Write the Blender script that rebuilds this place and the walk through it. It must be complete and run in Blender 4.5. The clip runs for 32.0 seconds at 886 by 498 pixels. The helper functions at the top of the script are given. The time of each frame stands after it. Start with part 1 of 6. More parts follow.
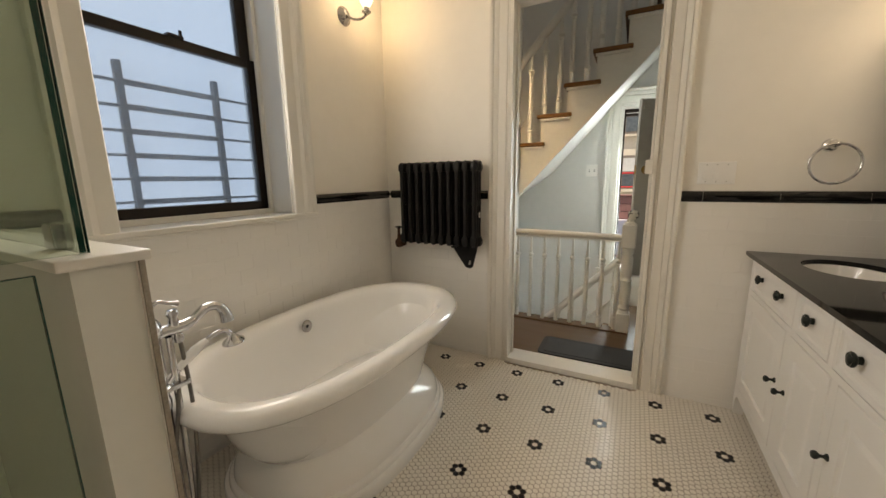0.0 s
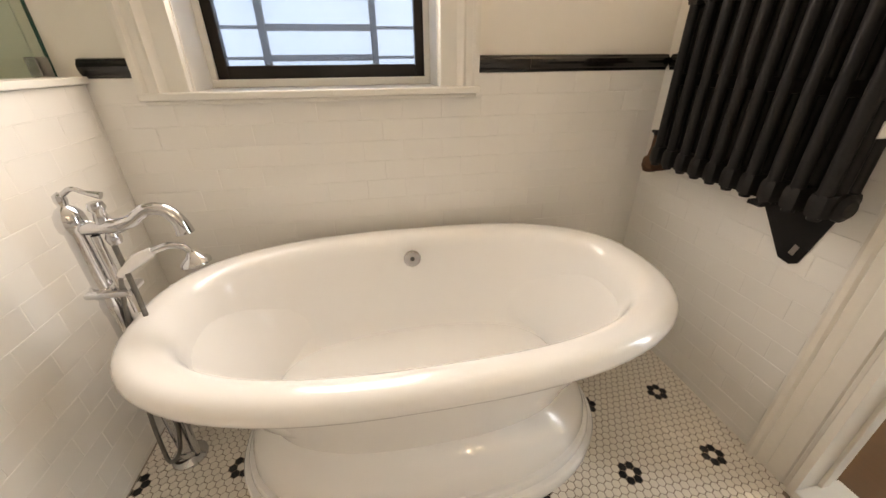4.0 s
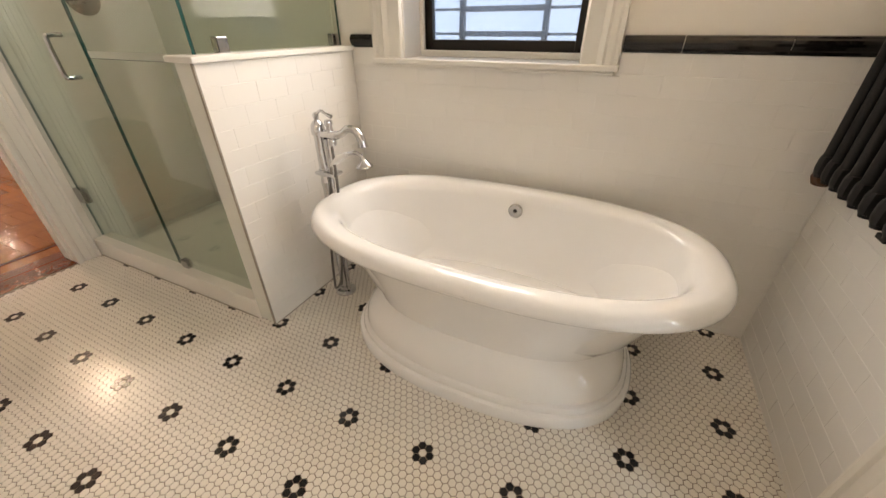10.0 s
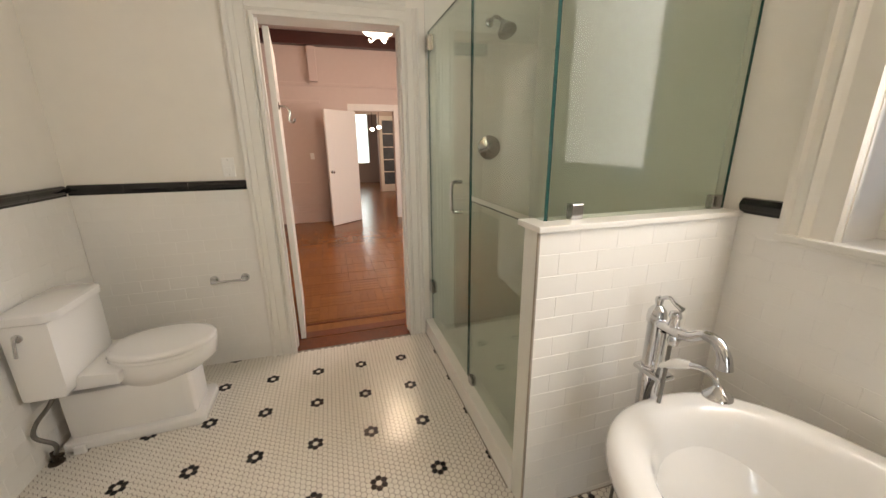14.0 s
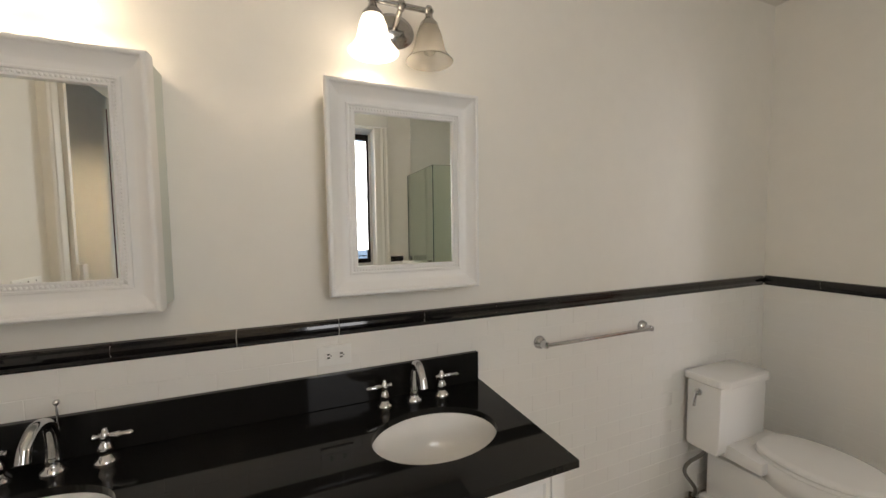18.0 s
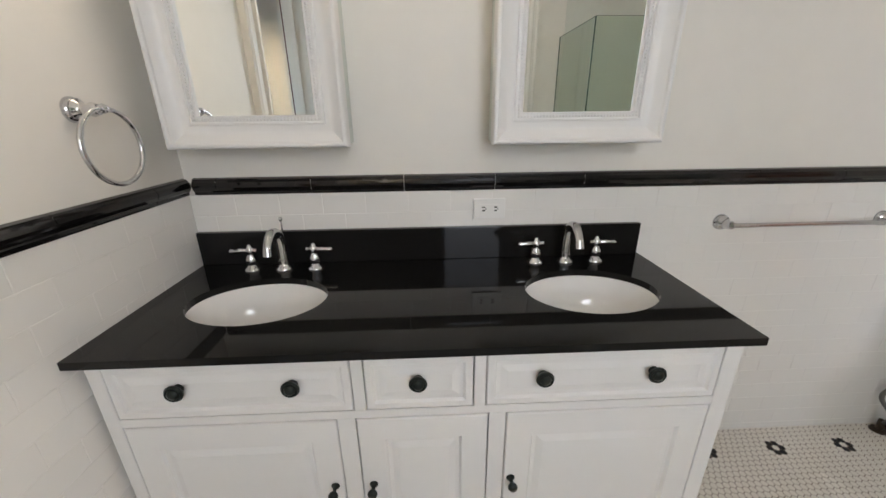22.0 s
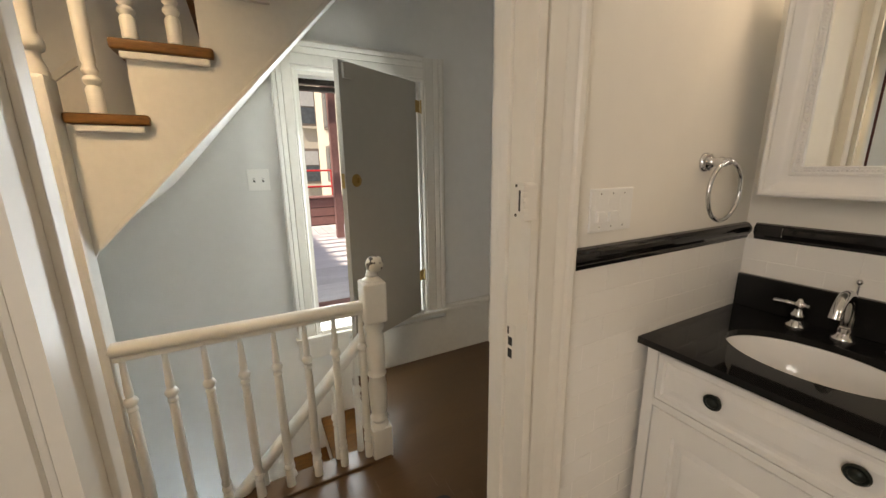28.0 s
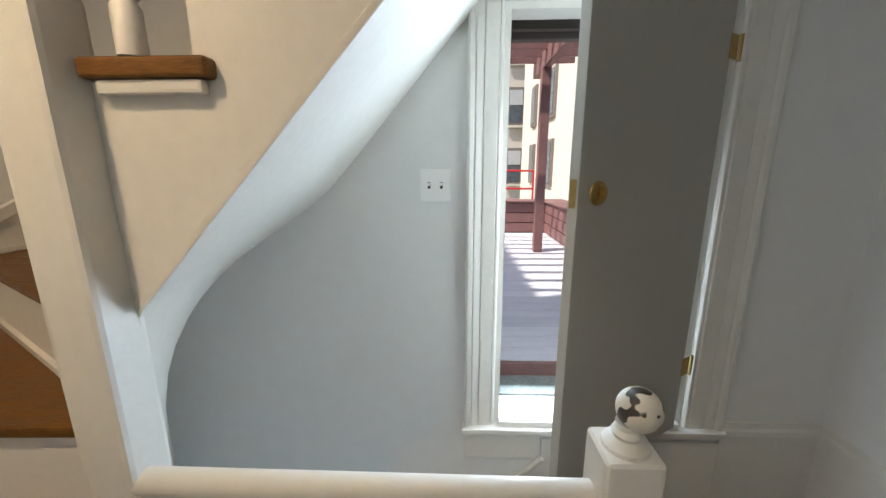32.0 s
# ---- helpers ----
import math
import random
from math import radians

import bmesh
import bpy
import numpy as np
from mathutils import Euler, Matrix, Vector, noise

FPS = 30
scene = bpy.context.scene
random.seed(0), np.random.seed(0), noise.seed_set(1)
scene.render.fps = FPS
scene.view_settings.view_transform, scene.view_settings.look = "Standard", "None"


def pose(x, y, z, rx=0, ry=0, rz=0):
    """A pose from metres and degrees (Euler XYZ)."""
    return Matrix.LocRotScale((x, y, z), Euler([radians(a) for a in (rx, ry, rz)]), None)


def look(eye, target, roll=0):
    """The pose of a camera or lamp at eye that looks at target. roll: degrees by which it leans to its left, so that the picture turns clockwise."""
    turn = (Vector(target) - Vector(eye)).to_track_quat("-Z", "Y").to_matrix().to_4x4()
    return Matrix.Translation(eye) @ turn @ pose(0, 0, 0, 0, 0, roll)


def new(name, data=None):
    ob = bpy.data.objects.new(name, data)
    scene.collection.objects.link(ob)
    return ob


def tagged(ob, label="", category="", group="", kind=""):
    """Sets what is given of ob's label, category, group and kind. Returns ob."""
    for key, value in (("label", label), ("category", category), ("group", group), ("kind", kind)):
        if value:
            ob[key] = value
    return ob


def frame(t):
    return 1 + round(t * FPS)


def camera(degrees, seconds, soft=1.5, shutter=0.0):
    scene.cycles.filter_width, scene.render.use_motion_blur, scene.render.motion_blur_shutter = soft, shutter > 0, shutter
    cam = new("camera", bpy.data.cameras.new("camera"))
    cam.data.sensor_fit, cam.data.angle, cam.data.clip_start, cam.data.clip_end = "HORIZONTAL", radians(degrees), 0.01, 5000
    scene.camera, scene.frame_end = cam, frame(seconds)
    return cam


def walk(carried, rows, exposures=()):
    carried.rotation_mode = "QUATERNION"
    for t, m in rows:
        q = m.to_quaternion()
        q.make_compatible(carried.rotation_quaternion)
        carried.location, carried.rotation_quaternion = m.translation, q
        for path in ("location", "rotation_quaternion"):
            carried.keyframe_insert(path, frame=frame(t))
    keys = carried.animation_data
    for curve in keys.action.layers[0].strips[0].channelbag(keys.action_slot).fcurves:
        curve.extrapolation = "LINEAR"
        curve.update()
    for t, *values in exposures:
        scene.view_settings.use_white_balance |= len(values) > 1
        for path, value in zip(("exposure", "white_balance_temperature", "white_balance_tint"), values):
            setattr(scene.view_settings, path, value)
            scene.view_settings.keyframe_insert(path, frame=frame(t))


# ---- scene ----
cam = camera(100.8, 32.0)
PATH = [
    (0, (0.076, -0.091, 1.319), (-0.831, 1.652, 0.946), -0.8),
    (0.5, (0.112, 0.07, 1.306), (-1.097, 1.614, 0.91), -0.7),
    (1, (0.108, 0.197, 1.292), (-1.289, 1.553, 0.832), -0.5),
    (1.5, (0.08, 0.352, 1.243), (-1.434, 1.542, 0.703), -0.7),
    (2, (-0.012, 0.524, 1.245), (-1.596, 1.565, 0.608), -0.7),
    (2.5, (-0.06, 0.694, 1.233), (-1.698, 1.581, 0.505), -0.6),
    (4.5, (-0.24, 1.217, 1.221), (-1.983, 1.395, 0.256), -0.5),
    (5, (-0.127, 1.248, 1.239), (-1.855, 1.306, 0.233), -0.4),
    (5.5, (-0.007, 1.308, 1.236), (-1.728, 1.247, 0.219), -0.4),
    (6, (0.046, 1.384, 1.258), (-1.66, 1.28, 0.219), -0.4),
    (6.5, (0.051, 1.421, 1.249), (-1.656, 1.303, 0.213), -0.4),
    (7, (-0.006, 1.481, 1.258), (-1.708, 1.324, 0.219), -0.3),
    (7.5, (-0.037, 1.609, 1.272), (-1.728, 1.371, 0.23), -0.5),
    (8, (-0.004, 1.676, 1.273), (-1.669, 1.299, 0.231), -0.4),
    (8.5, (0.013, 1.712, 1.269), (-1.619, 1.196, 0.234), -0.4),
    (9, (0.012, 1.716, 1.269), (-1.597, 1.131, 0.235), -0.4),
    (9.5, (0.04, 1.669, 1.267), (-1.543, 1.021, 0.231), -0.2),
    (10, (0.064, 1.623, 1.269), (-1.477, 0.885, 0.23), -0.3),
    (10.5, (0.073, 1.561, 1.287), (-1.442, 0.762, 0.254), -0.2),
    (11, (0.052, 1.48, 1.314), (-1.449, 0.598, 0.329), -0.2),
    (11.5, (-0.018, 1.401, 1.349), (-1.519, 0.407, 0.477), -0.3),
    (12, (-0.089, 1.342, 1.368), (-1.586, 0.245, 0.621), -0.4),
    (12.5, (-0.157, 1.333, 1.382), (-1.571, 0.083, 0.72), -0.4),
    (13, (-0.234, 1.337, 1.389), (-1.428, -0.142, 0.766), -0.4),
    (13.5, (-0.238, 1.304, 1.404), (-1.139, -0.376, 0.8), -0.4),
    (14, (-0.191, 1.275, 1.438), (-0.744, -0.567, 0.89), -0.5),
    (14.5, (-0.102, 1.279, 1.445), (-0.176, -0.662, 0.972), -0.6),
    (15, (-0.122, 1.291, 1.434), (0.43, -0.581, 0.997), -0.9),
    (15.5, (-0.132, 1.314, 1.423), (0.811, -0.402, 1.013), -0.8),
    (17.5, (-0.13, 1.38, 1.551), (1.616, 0.432, 1.319), -0.7),
    (18, (-0.129, 1.412, 1.566), (1.721, 0.661, 1.442), -0.7),
    (18.5, (-0.134, 1.451, 1.6), (1.785, 0.887, 1.611), -0.7),
    (19, (-0.143, 1.468, 1.617), (1.812, 1.075, 1.776), -0.6),
    (19.5, (-0.139, 1.478, 1.613), (1.831, 1.222, 1.846), -0.7),
    (20, (-0.127, 1.488, 1.587), (1.851, 1.313, 1.822), -0.7),
    (20.5, (-0.115, 1.494, 1.532), (1.877, 1.368, 1.661), -0.6),
    (21, (-0.105, 1.491, 1.485), (1.888, 1.394, 1.351), -0.6),
    (21.5, (-0.094, 1.501, 1.476), (1.857, 1.414, 1.045), -0.7),
    (22, (-0.087, 1.512, 1.428), (1.793, 1.439, 0.748), -0.7),
    (22.5, (-0.073, 1.534, 1.382), (1.699, 1.473, 0.457), -0.8),
    (23, (-0.064, 1.576, 1.352), (1.627, 1.531, 0.285), -0.8),
    (23.5, (-0.061, 1.606, 1.347), (1.609, 1.622, 0.246), -0.8),
    (24, (-0.072, 1.602, 1.348), (1.587, 1.773, 0.244), -0.6),
    (24.5, (-0.105, 1.6, 1.347), (1.519, 1.99, 0.247), -0.5),
    (25, (-0.128, 1.61, 1.355), (1.433, 2.202, 0.253), -0.4),
    (25.5, (-0.156, 1.637, 1.361), (1.338, 2.392, 0.265), -0.2),
    (26, (-0.204, 1.669, 1.378), (1.207, 2.614, 0.322), -0.2),
    (26.5, (-0.268, 1.682, 1.389), (1.038, 2.895, 0.482), -0.2),
    (28.5, (-0.419, 1.697, 1.461), (0.307, 3.524, 1.093), -0.9),
    (29, (-0.406, 1.779, 1.442), (0.099, 3.680, 1.083), -0.9),
    (29.5, (-0.387, 1.929, 1.422), (-0.038, 3.866, 1.067), -1.0),
    (30, (-0.374, 2.043, 1.411), (-0.139, 3.997, 1.053), -0.9),
    (30.5, (-0.342, 2.184, 1.393), (-0.207, 4.147, 1.035), -1.0),
    (31, (-0.301, 2.352, 1.407), (-0.283, 4.315, 1.024), -0.9),
    (31.5, (-0.277, 2.499, 1.415), (-0.328, 4.456, 1.005), -0.8),
    (32, (-0.266, 2.686, 1.452), (-0.327, 4.638, 1.020), -0.2),
]
EXPOSURE = [
    (0.0, 0.4, 8400, 13), (1.0, 0.55, 8500, 15), (2.0, 0.95, 8500, 15), (5.0, 1.15, 8200, 18), (10.0, 1.1, 8100, 17), (12.0, 0.85, 7700, 14),
    (13.0, 0.8, 8000, 14), (15.0, 1.15, 7400, 14), (17.5, 0.75, 7300, 13), (20.0, -0.05, 6300, 11), (21.0, 0.45, 6150, 11), (23.0, 1.1, 6700, 13),
    (24.5, 1.1, 6700, 13), (26.0, 0.9, 7300, 14), (28.5, 0.45, 8400, 16), (30.0, 0.5, 7500, 13), (32.0, 0.45, 6900, 13)]
walk(cam, [(t, look(eye, target, roll)) for t, eye, target, roll in PATH], EXPOSURE)

# ---- world, sun and lamps ----
world = bpy.data.worlds.new("sky")
scene.world = world
world.use_nodes = True
wn = world.node_tree.nodes
sky = wn.new("ShaderNodeTexSky")
sky.sky_type = "NISHITA"
sky.sun_disc = False
sky.sun_elevation, sky.sun_rotation = radians(53), radians(248)
wn["Background"].inputs["Strength"].default_value = 0.15
world.node_tree.links.new(sky.outputs["Color"], wn["Background"].inputs["Color"])


def lamp(name, kind, m, energy, color, size=0.1, size_y=None):
    data = bpy.data.lights.new(name, kind)
    data.energy, data.color = energy, color
    if kind == "AREA":
        data.shape, data.size, data.size_y = "RECTANGLE", size, size_y or size
    elif kind == "SUN":
        data.angle = size
    else:
        data.shadow_soft_size = size
    ob = new(name, data)
    ob.matrix_world = m
    return ob


SUN_DIR = Vector((0.55, 0.22, -0.80))
lamp("sun", "SUN", look((0, 0, 30), Vector((0, 0, 30)) + SUN_DIR), 5.0, (1.0, 0.96, 0.9), radians(1))
WARM = (1.0, 0.84, 0.63)
DAY = (0.64, 0.82, 1.0)
lamp("deck_door_daylight", "AREA", look((0.16, 4.16, 1.2), (0.14, 3.2, 1.0)), 22, DAY, 0.48, 1.5)
for ly, watts in ((2.038 + 0.098, 0.9), (2.038 - 0.098, 2.2), (1.05 + 0.098, 2.1)):
    bulb = lamp("vanity_bulb", "SPOT", pose(1.102, ly, 2.174), watts, WARM, 0.06)
    bulb.data.spot_size, bulb.data.spot_blend = radians(172), 1.0
lamp("window_daylight", "AREA", look((-1.70, 0.995, 1.90), (0.0, 0.995, 1.90)), 12, (0.93, 0.96, 1.0), 0.66, 1.16)
lamp("sconce_bulb", "POINT", pose(-1.55, 2.01, 2.455), 2.4, (1.0, 0.76, 0.47), 0.03)
stair_bulb = lamp("stair_bulb", "SPOT", look((-1.05, 2.60, 2.5), (-1.40, 3.6, 0.6)), 40, (1.0, 0.79, 0.52), 0.08)
stair_bulb.data.spot_size, stair_bulb.data.spot_blend = radians(125), 1.0
# unseen fill lamp below the closed hall ceiling; no skylight is built
lamp("landing_fill_lamp", "AREA", look((-0.3, 2.85, 4.2), (-0.3, 2.95, 0)), 1.5, DAY, 1.0, 0.6)
# added lamp hidden below floor level to brighten the wall under the stair
lamp("stairwell_fill_lamp", "AREA", look((-0.35, 3.42, -1.0), (-0.5, 4.08, 0.35)), 62, (0.60, 0.80, 1.0), 1.1, 0.25)
lamp("bedroom_lamp", "POINT", pose(-0.85, -3.4, 2.50), 27, (1.0, 0.82, 0.66), 0.12)
# out-of-view lamp added to fill the bedroom; its west wall has no window
lamp("bedroom_fill_lamp", "AREA", look((-3.2, -3.2, 1.6), (0.0, -3.4, 1.0)), 34, (0.88, 0.9, 1.0), 1.2, 1.6)
lamp("far_room_daylight", "AREA", look((-1.0, -13.4, 1.8), (-1.3, -8.0, 0.9)), 11, (0.8, 0.9, 1.0), 1.0, 1.8)
lamp("far_room_lamp", "POINT", pose(-1.9, -8.5, 2.3), 30, (1.0, 0.85, 0.7), 0.08)


# ---- materials ----
def mat(name, color, rough=0.5, metal=0.0, vary=0.06, scale=6.0, bump=0.0, bump_scale=60.0, spec=0.5, coat=0.0,
        emit=None, strength=0.0, rand=0.0, dirt=0.0, stretch=None, rvary=0.0):
    """A Principled surface with variation at two scales, relief, and per-object difference."""
    m = bpy.data.materials.new(name)
    m.use_nodes = True
    n, l = m.node_tree.nodes, m.node_tree.links
    b = n["Principled BSDF"]
    b.inputs["Roughness"].default_value = rough
    b.inputs["Metallic"].default_value = metal
    b.inputs["Specular IOR Level"].default_value = spec
    b.inputs["Coat Weight"].default_value = coat
    tc = n.new("ShaderNodeTexCoord")
    co = tc.outputs["Object"]
    if stretch:
        mp = n.new("ShaderNodeMapping")
        mp.inputs["Scale"].default_value = stretch
        l.new(co, mp.inputs["Vector"])
        co = mp.outputs["Vector"]
    n1 = n.new("ShaderNodeTexNoise")
    n1.inputs["Scale"].default_value = scale
    n1.inputs["Detail"].default_value = 5
    n2 = n.new("ShaderNodeTexNoise")
    n2.inputs["Scale"].default_value = scale * 9
    n2.inputs["Detail"].default_value = 3
    l.new(co, n1.inputs["Vector"])
    l.new(co, n2.inputs["Vector"])
    add = n.new("ShaderNodeMath")
    add.operation = "ADD"
    l.new(n1.outputs["Fac"], add.inputs[0])
    l.new(n2.outputs["Fac"], add.inputs[1])
    val = add.outputs[0]
    if rand:
        oi = n.new("ShaderNodeObjectInfo")
        k = n.new("ShaderNodeMath")
        k.operation = "MULTIPLY_ADD"
        k.inputs[1].default_value = rand
        l.new(oi.outputs["Random"], k.inputs[0])
        l.new(val, k.inputs[2])
        val = k.outputs[0]
    mr = n.new("ShaderNodeMapRange")
    mr.inputs["From Min"].default_value, mr.inputs["From Max"].default_value = 0.6, 1.4 + rand
    mr.inputs["To Min"].default_value, mr.inputs["To Max"].default_value = 1 - vary, 1 + vary
    l.new(val, mr.inputs["Value"])
    mul = n.new("ShaderNodeVectorMath")
    mul.operation = "SCALE"
    mul.inputs[0].default_value = color
    l.new(mr.outputs["Result"], mul.inputs["Scale"])
    col = mul.outputs["Vector"]
    if dirt:
        n3 = n.new("ShaderNodeTexNoise")
        n3.inputs["Scale"].default_value = 3.1
        n3.inputs["Detail"].default_value = 8
        n3.inputs["Roughness"].default_value = 0.7
        l.new(tc.outputs["Object"], n3.inputs["Vector"])
        r3 = n.new("ShaderNodeMapRange")
        r3.inputs["From Min"].default_value, r3.inputs["From Max"].default_value = 0.56, 0.8
        r3.inputs["To Max"].default_value = dirt
        l.new(n3.outputs["Fac"], r3.inputs["Value"])
        mx = n.new("ShaderNodeMix")
        mx.data_type = "RGBA"
        l.new(r3.outputs["Result"], mx.inputs["Factor"])
        l.new(col, mx.inputs["A"])
        mx.inputs["B"].default_value = (color[0] * 0.45, color[1] * 0.4, color[2] * 0.33, 1)
        col = mx.outputs["Result"]
    l.new(col, b.inputs["Base Color"])
    if rvary:
        r4 = n.new("ShaderNodeMapRange")
        r4.inputs["From Min"].default_value, r4.inputs["From Max"].default_value = 0.3, 0.7
        r4.inputs["To Min"].default_value, r4.inputs["To Max"].default_value = max(0.02, rough - rvary), rough + rvary
        l.new(n1.outputs["Fac"], r4.inputs["Value"])
        l.new(r4.outputs["Result"], b.inputs["Roughness"])
    if bump:
        nb = n.new("ShaderNodeTexNoise")
        nb.inputs["Scale"].default_value = bump_scale
        nb.inputs["Detail"].default_value = 4
        l.new(co, nb.inputs["Vector"])
        bp = n.new("ShaderNodeBump")
        bp.inputs["Strength"].default_value = bump
        bp.inputs["Distance"].default_value = 0.004
        l.new(nb.outputs["Fac"], bp.inputs["Height"])
        l.new(bp.outputs["Normal"], b.inputs["Normal"])
    if emit:
        b.inputs["Emission Color"].default_value = (*emit, 1)
        b.inputs["Emission Strength"].default_value = strength
    return m


def frosted_mat(name, color, through_share):
    """Acid-etched pane: scatters daylight, and lets a soft image of what is close behind it through."""
    m = bpy.data.materials.new(name)
    m.use_nodes = True
    n, l = m.node_tree.nodes, m.node_tree.links
    n.remove(n["Principled BSDF"])
    t = n.new("ShaderNodeBsdfTranslucent")
    t.inputs["Color"].default_value = (*color, 1)
    r = n.new("ShaderNodeBsdfRefraction")
    r.inputs["Color"].default_value = (*color, 1)
    r.inputs["Roughness"].default_value, r.inputs["IOR"].default_value = 0.05, 1.08
    g = n.new("ShaderNodeBsdfGlossy")
    g.inputs["Roughness"].default_value = 0.35
    a = n.new("ShaderNodeMixShader")
    a.inputs[0].default_value = through_share
    l.new(t.outputs[0], a.inputs[1])
    l.new(r.outputs[0], a.inputs[2])
    c = n.new("ShaderNodeMixShader")
    c.inputs[0].default_value = 0.05
    l.new(a.outputs[0], c.inputs[1])
    l.new(g.outputs[0], c.inputs[2])
    l.new(c.outputs[0], n["Material Output"].inputs["Surface"])
    return m


def thin_glass(name, color, gloss=0.06):
    """Thin sheet glass: tinted see-through with a sharp sheen."""
    m = bpy.data.materials.new(name)
    m.use_nodes = True
    n, l = m.node_tree.nodes, m.node_tree.links
    n.remove(n["Principled BSDF"])
    t = n.new("ShaderNodeBsdfTransparent")
    t.inputs["Color"].default_value = (*color, 1)
    g = n.new("ShaderNodeBsdfGlossy")
    g.inputs["Roughness"].default_value = 0.01
    f = n.new("ShaderNodeLayerWeight")
    f.inputs["Blend"].default_value = 0.5
    k = n.new("ShaderNodeMath")
    k.operation = "POWER"
    k.inputs[1].default_value = 3.5
    l.new(f.outputs["Facing"], k.inputs[0])
    k2 = n.new("ShaderNodeMapRange")
    k2.inputs["To Min"].default_value, k2.inputs["To Max"].default_value = gloss, 0.75
    l.new(k.outputs[0], k2.inputs["Value"])
    c = n.new("ShaderNodeMixShader")
    l.new(k2.outputs["Result"], c.inputs[0])
    l.new(t.outputs[0], c.inputs[1])
    l.new(g.outputs[0], c.inputs[2])
    l.new(c.outputs[0], n["Material Output"].inputs["Surface"])
    return m


def glow(name, color, strength):
    m = bpy.data.materials.new(name)
    m.use_nodes = True
    n, l = m.node_tree.nodes, m.node_tree.links
    n.remove(n["Principled BSDF"])
    e = n.new("ShaderNodeEmission")
    e.inputs["Strength"].default_value = strength
    tc, nz, mx = n.new("ShaderNodeTexCoord"), n.new("ShaderNodeTexNoise"), n.new("ShaderNodeMix")
    nz.inputs["Scale"].default_value, nz.inputs["Detail"].default_value = 0.9, 2
    mx.data_type = "RGBA"
    mx.inputs["A"].default_value = (color[0] * 0.80, color[1] * 0.88, color[2] * 0.95, 1)
    mx.inputs["B"].default_value = (color[0] * 1.20, color[1] * 1.12, color[2] * 1.05, 1)
    l.new(tc.outputs["Object"], nz.inputs["Vector"])
    l.new(nz.outputs["Fac"], mx.inputs["Factor"])
    l.new(mx.outputs["Result"], e.inputs["Color"])
    l.new(e.outputs[0], n["Material Output"].inputs["Surface"])
    return m


PAINT = mat("cream_wall_paint", (0.855, 0.82, 0.755), 0.6, vary=0.02, scale=1.5, bump=0.08, bump_scale=220)
TRIMW = mat("white_trim_paint", (0.80, 0.775, 0.72), 0.38, vary=0.015, scale=3, bump=0.02, bump_scale=40, rvary=0.05)
WORN = mat("worn_white_trim_paint", (0.78, 0.745, 0.68), 0.4, vary=0.03, scale=4, bump=0.03, bump_scale=30, dirt=0.03, rvary=0.06)
TILEW = mat("white_glazed_tile", (0.86, 0.84, 0.80), 0.13, vary=0.012, scale=2, rand=0.5, bump=0.04, bump_scale=9)
TILEB = mat("black_glazed_tile", (0.009, 0.008, 0.008), 0.07, vary=0.2, rand=0.4, bump=0.06, bump_scale=14)
HEXW = mat("white_hex_tile", (0.82, 0.775, 0.70), 0.22, vary=0.05, scale=1.7, rand=0.5, rvary=0.06)
HEXB = mat("black_hex_tile", (0.012, 0.011, 0.012), 0.2, vary=0.2, rand=0.5)
GROUT = mat("brown_grey_grout", (0.27, 0.215, 0.165), 0.85, vary=0.25, scale=2.2, bump=0.3, bump_scale=300, dirt=0.4)
PORC = mat("white_porcelain", (0.86, 0.85, 0.83), 0.06, vary=0.008, scale=1.5, coat=0.6)
ACRYL = mat("white_tub_acrylic", (0.89, 0.885, 0.87), 0.15, vary=0.008, scale=1.5, coat=0.5)
CHROME = mat("polished_chrome", (0.62, 0.62, 0.63), 0.06, 1.0, vary=0.02)
NICKEL = mat("brushed_nickel", (0.44, 0.425, 0.41), 0.17, 1.0, vary=0.06, scale=30)
GRANITE = mat("black_granite", (0.011, 0.0105, 0.010), 0.045, vary=0.08, scale=120, spec=0.22)
VANW = mat("white_vanity_paint", (0.80, 0.79, 0.77), 0.36, vary=0.012, scale=2.5, bump=0.015, bump_scale=60, rvary=0.04)
KNOBB = mat("dark_bronze_knob", (0.022, 0.027, 0.024), 0.34, 0.7, vary=0.3, scale=60)
CABSIDE = mat("grey_green_cabinet_side", (0.60, 0.64, 0.59), 0.3, vary=0.02, scale=2)
MIRROR = mat("mirror_silver", (0.90, 0.92, 0.90), 0.0, 1.0, vary=0.0)
FROST_SHADE = mat("lit_frosted_glass_shade", (0.9, 0.86, 0.8), 0.4, vary=0.02, emit=(1.0, 0.88, 0.72), strength=1.9)
OFF_SHADE = frosted_mat("unlit_frosted_glass_shade", (0.92, 0.90, 0.87), 0.68)
DARKFR = mat("dark_bronze_window_frame", (0.016, 0.011, 0.008), 0.42, vary=0.2, scale=8, spec=0.3)
RAD = mat("black_radiator_enamel", (0.010, 0.009, 0.009), 0.45, vary=0.3, scale=14, bump=0.12, bump_scale=50, rvary=0.1, spec=0.22)
RUST = mat("rusty_valve_iron", (0.10, 0.045, 0.022), 0.7, 0.3, vary=0.5, scale=40, bump=0.5, bump_scale=120)
BRASS = mat("aged_brass", (0.42, 0.28, 0.10), 0.35, 1.0, vary=0.25, scale=40)
BRONZE = mat("aged_bronze_hardware", (0.075, 0.055, 0.038), 0.45, 0.8, vary=0.4, scale=60, bump=0.6, bump_scale=90)
MAHOG = mat("mahogany_stain", (0.085, 0.018, 0.010), 0.28, vary=0.35, scale=7, stretch=(9, 9, 0.7), coat=0.3, bump=0.05, bump_scale=40)
PLASTIC = mat("white_plastic_plate", (0.86, 0.85, 0.82), 0.35, vary=0.01)
